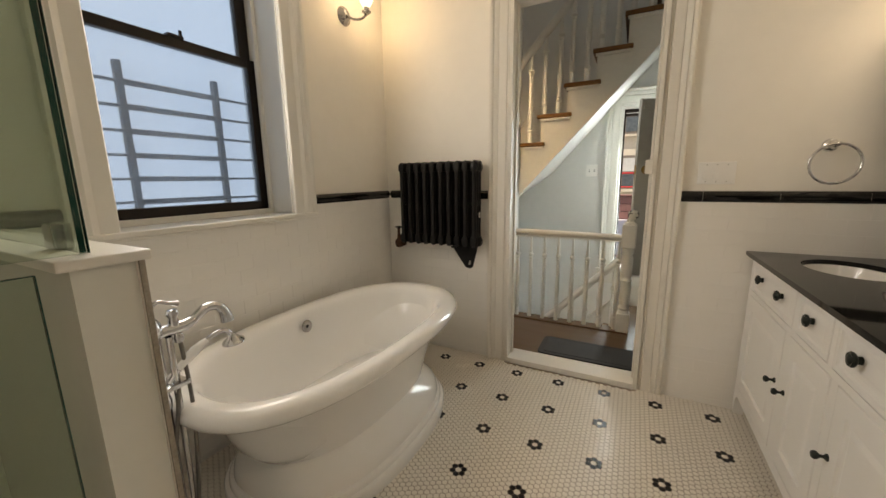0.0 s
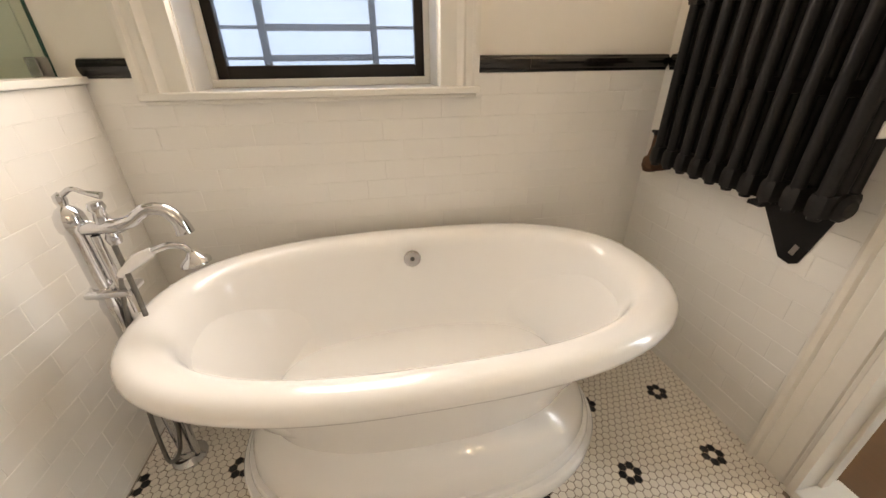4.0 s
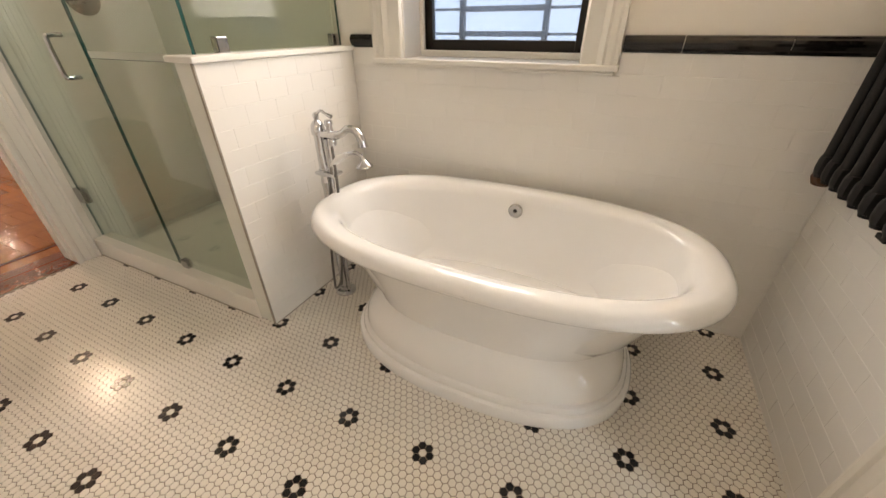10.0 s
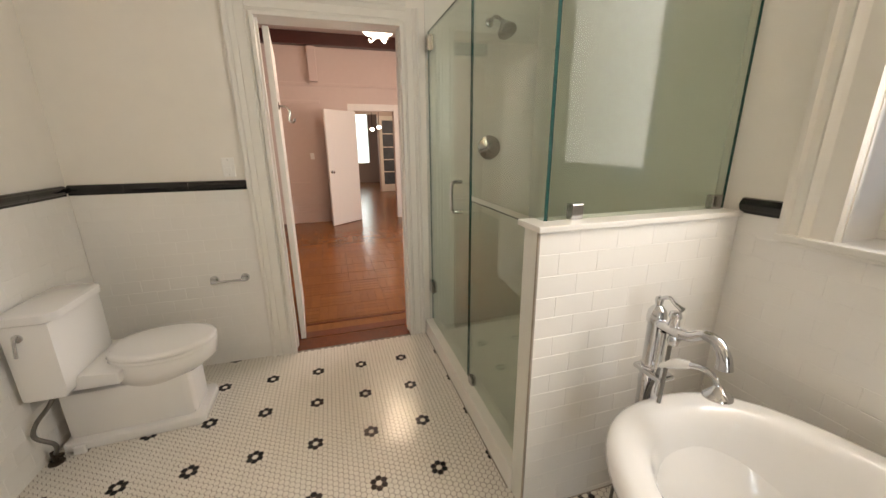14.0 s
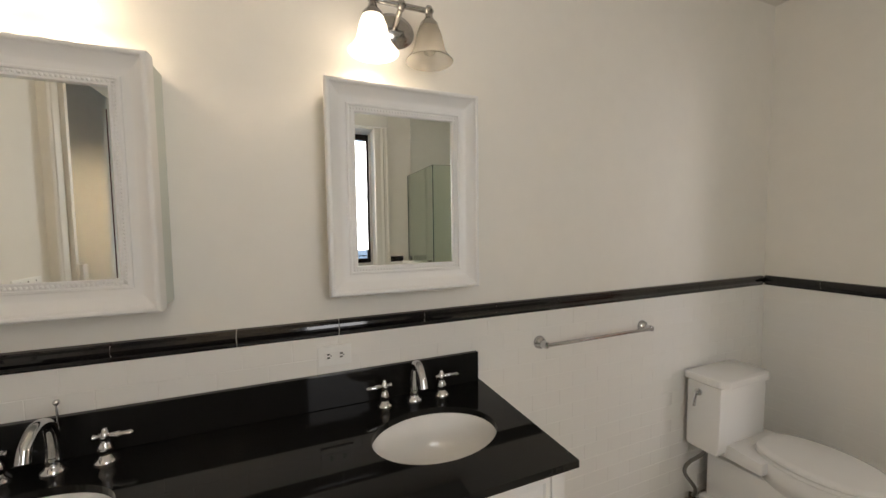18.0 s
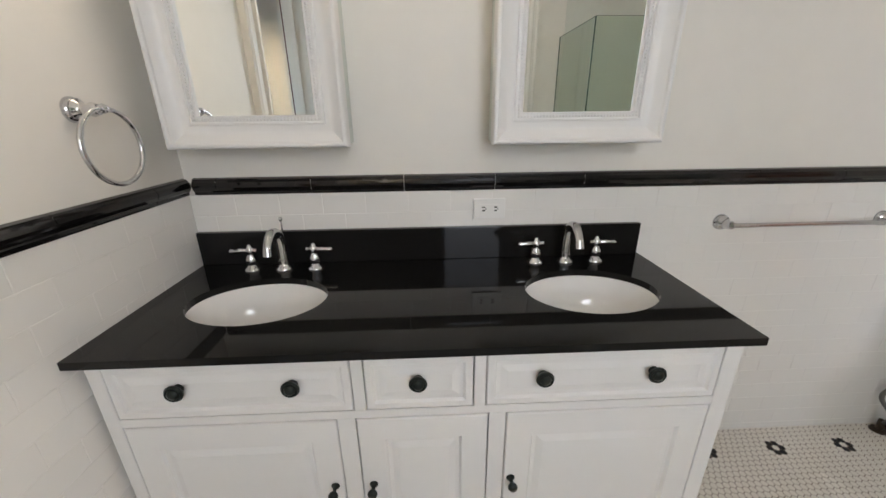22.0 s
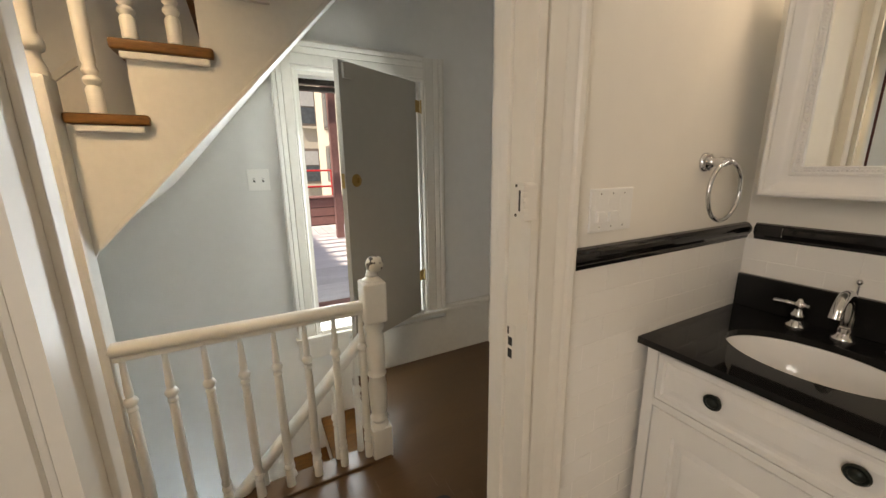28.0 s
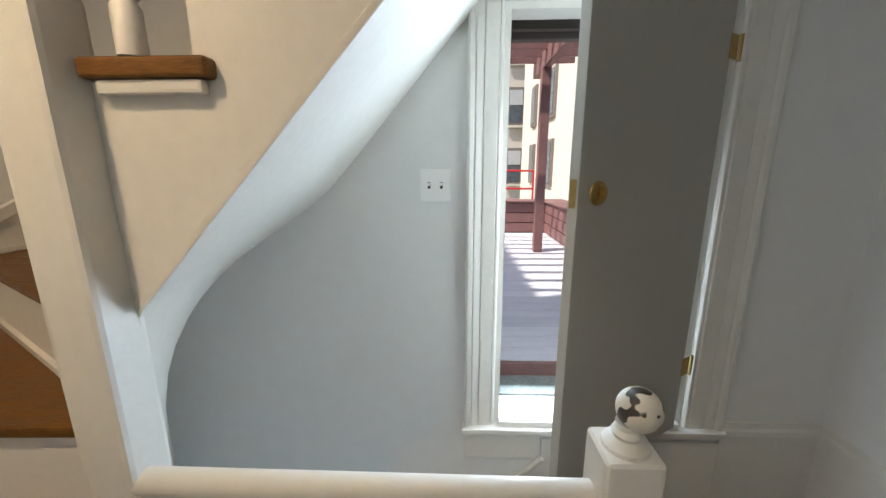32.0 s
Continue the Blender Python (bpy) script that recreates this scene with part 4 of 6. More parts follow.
# ---- vanity lights ----
def vanity_light(cy, lit):
    xw = EX + SET
    zb = 2.298
    t = thing("vanity_light", (xw, cy, zb), "nickel two-arm wall light with bell glass shades", "wall light", "vanity lights")
    smooth(part("wall_plate", lathe([(0.0, 0.0), (0.062, 0.0), (0.062, 0.006), (0.052, 0.012), (0.046, 0.020), (0.02, 0.026), (0.0, 0.027)], 32, along((xw, cy, zb - 0.02), (xw - 1, cy, zb - 0.02)), sy=1.0, sx=1.25), NICKEL, t), 50)
    smooth(part("arm", tube([(xw - 0.02, cy, zb - 0.02), (xw - 0.07, cy, zb - 0.005), (xw - 0.115, cy, zb + 0.012)], 0.010, 12, 4), NICKEL, t), 50)
    smooth(part("cross_bar", tube([(xw - 0.115, cy - 0.108, zb + 0.012), (xw - 0.115, cy + 0.108, zb + 0.012)], 0.0095, 12, 1), NICKEL, t), 50)
    for yy in (cy - 0.098, cy, cy + 0.098):
        smooth(part("ball", lathe([(0.0, -0.018), (0.010, -0.015), (0.018, 0.0), (0.010, 0.015), (0.0, 0.018)], 18, pose(xw - 0.115, yy, zb + 0.012)), NICKEL, t), 50)
    for yy, on in zip((cy + 0.098, cy - 0.098), lit):
        smooth(part("socket", lathe([(0.0, 0.0), (0.012, 0.0), (0.018, -0.018), (0.032, -0.032), (0.034, -0.046), (0.0, -0.046)][::-1], 20, pose(xw - 0.115, yy, zb)), NICKEL, t), 50)
        prof = [(0.028, -0.036), (0.036, -0.048), (0.045, -0.072), (0.051, -0.100), (0.058, -0.125), (0.072, -0.146), (0.083, -0.157), (0.081, -0.159), (0.070, -0.149), (0.055, -0.126), (0.048, -0.100), (0.042, -0.073), (0.033, -0.049), (0.025, -0.036)]
        s = part("shade", lathe(prof, 32, pose(xw - 0.115, yy, zb)), FROST_SHADE if on else OFF_SHADE, t, "lit frosted bell shade" if on else "unlit frosted bell shade")
        smooth(s, 60)
        s.visible_shadow = not on
        bl = part("bulb", lathe([(0.0, -0.05), (0.012, -0.05), (0.013, -0.07), (0.024, -0.095), (0.026, -0.112), (0.018, -0.130), (0.0, -0.138)], 18, pose(xw - 0.115, yy, zb)), LAMPGLOW if on else OFF_SHADE, t, "round glass bulb")
        bl.visible_shadow = False
    return t


vanity_light(2.038, (1, 1))
vanity_light(1.05, (1, 0))


# ---- hall ----
HZ, HY0, HY1, HX0, HX1 = -0.01, NY + 0.13, 4.085, -1.87, 1.285
PIVX, PIVY = -0.965, 3.345
WELL_X, WELL_Y, STAIR_N = 0.105, 3.345, 4.345
RISE = (1.634 - HZ) / 7
DDX0, DDX1, DDZ0, DDZ1 = -0.092, 0.69, 0.385, 2.0
structure("hall_floor", join(box(HX0, HX1, HY0, WELL_Y, HZ - 0.04, HZ - 0.003), box(WELL_X, HX1, WELL_Y, HY1, HZ - 0.04, HZ - 0.003)), HALLFL, "dark worn hall floor boards", "floor")
structure("hall_wall_north", wall_with_opening("x", HY1, HY1 + 0.16, PIVX - 0.06, HX1 + 0.1, -2.6, 4.3, [(DDX0, DDX1, DDZ0, DDZ1)]), HALLP, "grey-white hall wall with the deck doorway", "wall")
structure("under_stair_wall", join(box(HX0, PIVX - 0.06, HY1, HY1 + 0.16, -2.6, HZ + RISE * 5 - 0.03), box(-1.12, PIVX - 0.06, HY1, HY1 + 0.10, HZ + RISE * 5 - 0.03, 1.27)), HALLP, "grey-white wall under the winding stair", "wall")
structure("hall_wall_east", box(HX1, HX1 + 0.15, HY0, HY1, -2.6, 4.3), HALLP, "grey-white hall wall", "wall")
structure("hall_wall_west", box(HX0 - 0.15, HX0, HY0, STAIR_N + 0.16, -2.6, 4.3), HALLP, "cream hall wall beside the winding stair", "wall")
structure("stair_wall_north", box(HX0, PIVX - 0.06, STAIR_N, STAIR_N + 0.16, -2.6, 4.3), HALLP, "cream wall behind the winding stair", "wall")
structure("hall_wall_south", box(HX0 - 0.15, HX1 + 0.15, HY0 - 0.13, HY0, CEIL + 0.1, 4.3), HALLP, "upper hall wall", "wall")
structure("hall_ceiling", box(HX0 - 0.15, HX1 + 0.15, HY0 - 0.13, STAIR_N + 0.16, 4.3, 4.4), HALLP, "white hall ceiling", "ceiling")
structure("stairwell_floor", box(HX0, HX1, HY0, HY1, -2.7, -2.6), HALLFL, "dark floor of the storey below", "floor")
structure("stairwell_wall_south", box(HX0, HX1, WELL_Y - 0.09, WELL_Y, -2.6, HZ - 0.04), HALLP, "white wall of the stair going down", "wall")


def clip_wedge(a0, a1):
    """The part of the winder's square between two directions from the newel."""
    x0, x1, y0, y1 = HX0 + 0.002, PIVX, HY0 + 0.06, STAIR_N - 0.002

    def edge_hit(deg):
        c, s = math.cos(radians(deg)), math.sin(radians(deg))
        best = 9
        for lim, comp, o in ((x0, c, PIVX), (y0, s, PIVY), (y1, s, PIVY)):
            if abs(comp) > 1e-6 and (lim - o) / comp > 0:
                best = min(best, (lim - o) / comp)
        return (PIVX + best * c, PIVY + best * s)
    pts = [(PIVX, PIVY), edge_hit(a0)]
    for cor in ((x0, y1), (x0, y0)):
        ang = math.degrees(math.atan2(cor[1] - PIVY, cor[0] - PIVX)) % 360
        if a0 < ang < a1:
            pts.append(cor)
    pts.append(edge_hit(a1))
    return pts


stair = tagged(thing("staircase_up", (PIVX, PIVY, HZ)), "painted winding staircase with brown wooden treads", "staircase")
ANG = [270, 242, 213, 181, 151, 120, 90]
for k in range(1, 7):
    z = HZ + RISE * k
    a1, a0 = ANG[k - 1], ANG[k]
    pts = clip_wedge(a0, a1)
    n = Vector((-math.sin(radians(a1)), math.cos(radians(a1)))) * 0.03
    nose = list(pts)
    nose[-1] = (pts[-1][0] + n.x, max(pts[-1][1] + n.y, HY0 + 0.06))
    nose[0] = (pts[0][0] + n.x * 0.6, pts[0][1] + n.y * 0.6)
    part("tread", prism(nose, "z", z - 0.027, z, 0.006), TREAD, stair, "brown wooden winder tread")
    part("riser", prism(clip_wedge(106, a1) if k == 6 else pts, "z", z - RISE + 0.001, z - 0.028), STAIRP, stair)
    if k > 1:
        d = Vector((math.cos(radians(a1)), math.sin(radians(a1))))
        p0, p1 = Vector((PIVX, PIVY)) + d * 0.10, Vector(pts[-1]) - d * 0.02
        m_ = n * 0.45
        part("shoe_molding", prism([(p0.x, p0.y), (p1.x, p1.y), (p1.x + m_.x, p1.y + m_.y), (p0.x + m_.x, p0.y + m_.y)], "z", z - RISE + 0.0005, z - RISE + 0.021), STAIRP, stair)
    on_wall = [y for x, y in pts if x < HX0 + 0.01]
    if len(on_wall) > 1:
        part("shoe_molding", box(HX0 + 0.0165, HX0 + 0.030, min(on_wall), max(on_wall) - 0.014, z + 0.0005, z + 0.020, 0.003), STAIRP, stair)
# straight flight to the east
GO, FRONT = 0.2185, 3.32


def tread_end(k):
    return -0.672 + GO * k


for k in range(10):
    z = HZ + RISE * (7 + k)
    x1 = tread_end(k)
    x0 = x1 - (0.292 if k else 0.222)
    part("tread", box(x0, x1, FRONT, STAIR_N - 0.004, z - 0.034, z, 0.010, 3), TREAD, stair, "brown wooden tread")
    part("riser", box(x0 + 0.034, x0 + 0.052, FRONT + 0.034, STAIR_N - 0.004, z - RISE + 0.002, z - 0.036), STAIRP, stair)
    part("cove_molding", box(x0 + 0.022, x1 - 0.016, FRONT + 0.009, FRONT + 0.031, z - 0.058, z - 0.035, 0.006), STAIRP, stair)
PITCH = RISE / GO
TIP_X, TIP_Z = -0.885, 1.187
x_end = tread_end(9)


def under(x):
    """Height of the stair's underside at x."""
    return TIP_Z + (x - TIP_X) * PITCH


outl = [(-0.8965, under(-0.8965)), (x_end, under(x_end)), (x_end, HZ + RISE * 16 - 0.036)]
for k in range(9, 0, -1):
    outl += [(tread_end(k) - 0.254, HZ + RISE * (7 + k) - 0.036), (tread_end(k) - 0.254, HZ + RISE * (6 + k) - 0.036)]
outl += [(-0.8965, HZ + RISE * 7 - 0.036)]
part("outer_string", prism(outl, "y", FRONT + 0.030, FRONT + 0.055), STAIRP, stair, "white painted cut stair string")
part("string_bead", prism([(TIP_X + 0.004, TIP_Z - 0.012), (x_end, under(x_end) - 0.012), (x_end, under(x_end) + 0.012), (TIP_X + 0.004, TIP_Z + 0.012)], "y", FRONT + 0.022, FRONT + 0.0305, 0.003), STAIRP, stair)


def soffit():
    """Sloping plaster under the flight that rounds off behind the newel into the underside of the winders."""
    back = [(x_end, under(x_end) + 0.10), (-0.20, 1.985), (-0.48, 1.667), (-0.66, 1.462), (-0.74, 1.376), (-0.81, 1.318), (-0.90, 1.256), (-1.03, 1.170), (-1.16, 1.080), (-1.28, 0.978), (-1.39, 0.872), (-1.47, 0.768), (-1.53, 0.655), (-1.555, 0.50), (-1.56, -0.3)]
    front = [(x_end, under(x_end)), (-0.20, under(-0.20)), (-0.48, under(-0.48)), (-0.66, under(-0.66)), (-0.75, under(-0.75)), (-0.82, under(-0.82)), (-0.87, under(-0.87)), (-0.896, 1.16), (-0.900, 1.09), (-0.902, 1.02), (-0.902, 0.94), (-0.902, 0.85), (-0.902, 0.74), (-0.902, 0.55), (-0.902, -0.3)]
    bm = bmesh.new()
    rows = []
    for (fx_, fz_), (bx_, bz_) in zip(front, back):
        rows.append([bm.verts.new((fx_ + (bx_ - fx_) * u, FRONT + 0.034 + (HY1 + 0.012 - FRONT - 0.034) * u, fz_ + (bz_ - fz_) * u)) for u in (0, 0.25, 0.5, 0.75, 1.0)])
    for r, q in zip(rows, rows[1:]):
        for k in range(4):
            bm.faces.new((r[k], r[k + 1], q[k + 1], q[k]))
    bmesh.ops.recalc_face_normals(bm, faces=bm.faces)
    bmesh.ops.solidify(bm, geom=bm.faces[:], thickness=-0.02)
    return bm


smooth(part("soffit", soffit(), STAIRP, stair, "sloping white plaster soffit rounded at its foot"), 60)


# ---- stair newel, balusters and rails ----
def turned_baluster(x, y, z0, z1, r=0.017, seg=12):
    """A turned spindle with beads near both ends."""
    hgt = z1 - z0
    prof = [(r * 1.2, 0.0), (r * 1.2, hgt * 0.095), (r * 0.85, hgt * 0.11), (r * 1.3, hgt * 0.125), (r * 1.3, hgt * 0.135), (r * 0.8, hgt * 0.15), (r * 1.2, hgt * 0.163), (r * 1.2, hgt * 0.172), (r * 0.85, hgt * 0.19),
            (r * 1.05, hgt * 0.21), (r * 1.15, hgt * 0.40), (r * 1.0, hgt * 0.715), (r * 0.82, hgt * 0.728), (r * 1.15, hgt * 0.738), (r * 1.15, hgt * 0.746), (r * 0.8, hgt * 0.757),
            (r * 1.25, hgt * 0.768), (r * 1.5, hgt * 0.783), (r * 1.2, hgt * 0.799), (r * 0.78, hgt * 0.808), (r * 0.95, hgt * 0.825), (r * 0.85, hgt * 0.86), (r * 0.58, hgt)]
    return lathe(prof, seg, pose(x, y, z0))


def square_post(x, y, half, z0, z1, chamfer=0.008):
    return box(x - half, x + half, y - half, y + half, z0, z1, chamfer, 2)


NX, NYY = -0.947, 3.322
newel = part("newel_post", square_post(NX, NYY, 0.050, -0.35, 1.735, 0.012), STAIRP, stair, "tall square white newel post")
top_turn = lathe([(0.049, 1.725), (0.0495, 1.742), (0.045, 1.765), (0.038, 1.785), (0.038, 1.800), (0.051, 1.812), (0.053, 1.828), (0.050, 1.842), (0.041, 1.856), (0.044, 1.94), (0.056, 2.09), (0.060, 2.19), (0.050, 2.28), (0.062, 2.30), (0.058, 2.34), (0.058, 2.76)], 24, pose(NX, NYY, 0))
smooth(part("turned_shaft", top_turn, STAIRP, newel), 45)


def rail_height(x):
    return 2.465 + (x + 0.75) * PITCH


for k in range(10):
    z = HZ + RISE * (7 + k)
    for dx in (0.232, 0.110) if k else (0.134,):
        x = tread_end(k) - dx
        smooth(part("baluster", turned_baluster(x, FRONT + 0.022, z + 0.001, rail_height(x), 0.019), STAIRP, stair), 45)
ra, rb = (-0.95, FRONT + 0.022, rail_height(-0.95)), (1.25, FRONT + 0.022, rail_height(1.25))
rail = lathe([(0.034, 0.0), (0.034, (Vector(rb) - Vector(ra)).length)], 16, along(ra, rb))
smooth(part("handrail", rail, STAIRP, stair, "white painted sloping handrail"), 50)
# skirting up the winder walls
skirt = [(2.55, HZ + RISE * 1 + 0.16), (2.9, HZ + RISE * 2 + 0.2), (3.60, 1.16), (4.20, 1.44), (STAIR_N - 0.002, 1.44), (STAIR_N - 0.002, 0.7), (3.2, 0.5), (2.55, HZ)]
part("wall_skirt", prism([(y, z) for y, z in skirt], "x", HX0 + 0.0005, HX0 + 0.016), STAIRP, stair, "white stair skirting board")
cap = [(3.0, 0.862), (3.60, 1.137), (4.20, 1.412), (STAIR_N - 0.015, 1.412), (STAIR_N - 0.015, 1.452), (4.195, 1.452), (3.595, 1.177), (3.0, 0.902)]
part("skirt_cap", prism(cap, "x", HX0 + 0.012, HX0 + 0.034, 0.003), STAIRP, stair)
part("wall_skirt", prism([(HX0 + 0.016, 0.9), (HX0 + 0.016, 1.412), (-1.76, 1.412), (-1.02, 2.02), (-1.02, 0.9)], "y", STAIR_N - 0.018, STAIR_N - 0.001), STAIRP, stair)
part("skirt_cap", prism([(HX0 + 0.034, 1.412), (-1.76, 1.412), (-1.03, 2.012), (-1.03, 2.056), (-1.775, 1.452), (HX0 + 0.034, 1.452)], "y", STAIR_N - 0.032, STAIR_N - 0.001, 0.003), STAIRP, stair)

# balustrade round the stairwell
BY, RAIL_Z, PX = 3.30, 0.822, 0.062
bal = thing("balustrade", (-0.45, BY, HZ), "white balustrade with turned spindles beside the stairwell", "balustrade")
hr = tube([(-0.985, BY, RAIL_Z + 0.004), (-0.970, BY, RAIL_Z + 0.004), (PX - 0.05, BY, RAIL_Z - 0.004), (PX - 0.015, BY, RAIL_Z - 0.004)], 0.031, 18, 1, [0.012, 0.0275, 0.0275, 0.022])
hrp = part("handrail", hr, STAIRP, bal, "rounded white handrail")
smooth(hrp, 50)
part("rail_fillet", box(-0.955, PX - 0.05, BY - 0.018, BY + 0.018, RAIL_Z - 0.040, RAIL_Z - 0.018, 0.004), STAIRP, hrp)
for k in range(8):
    smooth(part("spindle", turned_baluster(-0.876 + 0.1247 * k, BY, HZ + 0.012, RAIL_Z - 0.038, 0.0160), STAIRP, bal), 45)
part("floor_nosing", box(-0.96, WELL_X, BY - 0.055, WELL_Y + 0.025, HZ - 0.034, HZ + 0.012, 0.008), HALLFL, bal, "worn brown nosing board")
np_ = part("newel_post", box(PX - 0.055, PX + 0.055, BY - 0.055, BY + 0.055, 0.735, 0.935, 0.014, 3), STAIRP, bal, "white turned newel post with chipped ball top")
part("post_base", box(PX - 0.05, PX + 0.05, BY - 0.05, BY + 0.05, HZ - 0.002, 0.165, 0.006), STAIRP, np_)
smooth(part("turned_shaft", lathe([(0.048, 0.16), (0.036, 0.19), (0.046, 0.21), (0.036, 0.23), (0.040, 0.25), (0.046, 0.39), (0.038, 0.44), (0.048, 0.455), (0.038, 0.47), (0.043, 0.50), (0.046, 0.645), (0.036, 0.675), (0.048, 0.70), (0.042, 0.74)], 24, pose(PX, BY, 0)), STAIRP, np_), 45)
part("post_neck", lathe([(0.048, 0.925), (0.043, 0.942), (0.024, 0.955), (0.028, 0.964), (0.022, 0.974), (0.022, 0.985)], 24, pose(PX, BY, 0)), STAIRP, np_)


def chipped_paint():
    """White paint flaked off to dark wood in a few patches."""
    m = mat("chipped_white_paint", (0.70, 0.66, 0.57), 0.35, vary=0.05, scale=9, bump=0.3, bump_scale=40)
    n, l = m.node_tree.nodes, m.node_tree.links
    b = n["Principled BSDF"]
    src = b.inputs["Base Color"].links[0].from_socket
    tc = n.new("ShaderNodeTexCoord")
    nz = n.new("ShaderNodeTexNoise")
    nz.inputs["Scale"].default_value = 26
    nz.inputs["Detail"].default_value = 1.5
    l.new(tc.outputs["Object"], nz.inputs["Vector"])
    st = n.new("ShaderNodeMapRange")
    st.inputs["From Min"].default_value, st.inputs["From Max"].default_value = 0.555, 0.575
    l.new(nz.outputs["Fac"], st.inputs["Value"])
    mx = n.new("ShaderNodeMix")
    mx.data_type = "RGBA"
    l.new(st.outputs["Result"], mx.inputs["Factor"])
    l.new(src, mx.inputs["A"])
    mx.inputs["B"].default_value = (0.035, 0.026, 0.02, 1)
    l.new(mx.outputs["Result"], b.inputs["Base Color"])
    return m


CHIP = chipped_paint()
ball = bmesh.new()
bmesh.ops.create_uvsphere(ball, u_segments=28, v_segments=18, radius=0.041, matrix=Matrix.Translation((PX + 0.018, BY, 1.011)))
smooth(part("ball_finial", ball, CHIP, np_, "ball finial with chipped white paint"), 80)

# stair going down under the flight
dn = thing("staircase_down", (0.0, 3.55, -1.0), "narrow stair going down with brown treads", "staircase")
for k in range(8):
    z, x = HZ - RISE * (k + 1), WELL_X - 0.215 * k
    part("tread", box(x - 0.235, x + 0.012, WELL_Y + 0.015, HY1 - 0.02, z - 0.03, z, 0.006), TREAD, dn, "brown wooden tread")
    part("riser", box(x - 0.004, x + 0.008, WELL_Y + 0.015, HY1 - 0.02, z + 0.002, z + RISE - (0.034 if k else 0.042)), STAIRP, dn)
part("wall_skirt", prism([(0.13, HZ + 0.22), (0.13, HZ - 0.3), (-1.6, HZ - 0.3 - 1.73 * 1.02), (-1.6, HZ + 0.22 - 1.73 * 1.02)], "y", HY1 - 0.019, HY1 - 0.001), STAIRP, dn, "white skirting board down the stair")
part("skirt_cap", lathe([(0.012, 0), (0.012, 2.4)], 8, along((0.12, HY1 - 0.022, HZ + 0.225), (-1.6, HY1 - 0.022, HZ + 0.225 - 1.72 * 1.02))), STAIRP, dn)
smooth(part("handrail", lathe([(0.03, 0.0), (0.03, 2.3)], 14, along((0.05, 3.36, 0.665), (-1.55, 3.36, 0.665 - 1.6 * 1.05))), STAIRP, dn, "white sloping handrail"), 50)
for k in range(9):
    bx = -0.03 - 0.112 * k
    part("spindle", turned_baluster(bx, 3.36, HZ - 0.24 + (bx - 0.1) * 1.05, 0.645 + (bx - 0.05) * 1.05, 0.0155), STAIRP, dn)

# hall skirting, mat, floorboards
hb = structure("baseboard", join(box(0.865, HX1 - 0.017, HY1 - 0.017, HY1 - 0.0005, HZ, 0.34), box(HX1 - 0.017, HX1 - 0.0005, HY0, HY1 - 0.017, HZ, 0.34)), STAIRP, "tall white moulded hall skirting", "baseboard")
part("cap_molding", prism([(HY1 - 0.001, 0.34), (HY1 - 0.026, 0.342), (HY1 - 0.022, 0.362), (HY1 - 0.012, 0.372), (HY1 - 0.010, 0.395), (HY1 - 0.001, 0.398)], "x", 0.865, HX1 - 0.001), STAIRP, hb)
part("cap_molding", prism([(HX1 - 0.001, 0.34), (HX1 - 0.026, 0.342), (HX1 - 0.022, 0.362), (HX1 - 0.012, 0.372), (HX1 - 0.010, 0.395), (HX1 - 0.001, 0.398)], "y", HY0, HY1 - 0.027), STAIRP, hb)
part("low_panel", box(0.115, 0.865, HY1 - 0.015, HY1 - 0.0005, HZ, 0.30), STAIRP, hb, "plain white board under the deck door")
def mat_outline(x0, x1, y0, y1, r, z0, z1):
    """A flat slab with rounded corners."""
    pts = []
    for cx, cy, a in ((x1 - r, y1 - r, 0), (x0 + r, y1 - r, 90), (x0 + r, y0 + r, 180), (x1 - r, y0 + r, 270)):
        pts += [(cx + r * math.cos(radians(a + d)), cy + r * math.sin(radians(a + d))) for d in (0, 22.5, 45, 67.5, 90)]
    return prism(pts, "z", z0, z1, 0.003)


rug = thing("door_mat", (-0.13, 2.75, HZ), "dark grey rubber door mat on the hall floor", "door mat")
part("mat", mat_outline(-0.512, 0.25, 2.585, 2.915, 0.045, HZ, HZ + 0.010), MAT_RUBBER, rug)
part("raised_field", mat_outline(-0.475, 0.213, 2.62, 2.88, 0.025, HZ + 0.010, HZ + 0.0125), MAT_RUBBER, rug)

# ---- deck door ----
dd = tagged(thing("door_frame_3", (0.35, HY1, DDZ0)), "white moulded frame of the deck door", "door frame", kind="structure")
part("casing", casing_upright(DDX0 - 0.002, DDX0 - 0.128, HY1, -1, "x", 0.372, DDZ1 + 0.15), STAIRP, dd)
part("casing", casing_upright(DDX1 + 0.012, DDX1 + 0.172, HY1, -1, "x", 0.372, DDZ1 + 0.15), STAIRP, dd)
part("head_casing", casing_head(DDZ1 + 0.003, DDZ1 + 0.155, DDX0 - 0.02, DDX1 + 0.02, HY1, -1.15, "x"), STAIRP, dd)
part("sill", box(DDX0 - 0.14, DDX1 + 0.178, HY1 - 0.05, HY1 + 0.16, 0.345, 0.372, 0.006), STAIRP, dd, "white painted sill board")
part("apron", box(DDX0 - 0.128, 0.10, HY1 - 0.022, HY1 - 0.001, 0.21, 0.344, 0.004), STAIRP, dd)
part("jamb", box(DDX0, DDX0 + 0.02, HY1 + 0.001, HY1 + 0.16, 0.373, DDZ1), STAIRP, dd)
part("jamb", box(DDX1 - 0.012, DDX1 + 0.011, HY1 + 0.001, HY1 + 0.16, 0.373, DDZ1), STAIRP, dd)
part("head_jamb", box(DDX0 + 0.02, DDX1 - 0.012, HY1 + 0.001, HY1 + 0.16, DDZ1 - 0.02, DDZ1), STAIRP, dd)
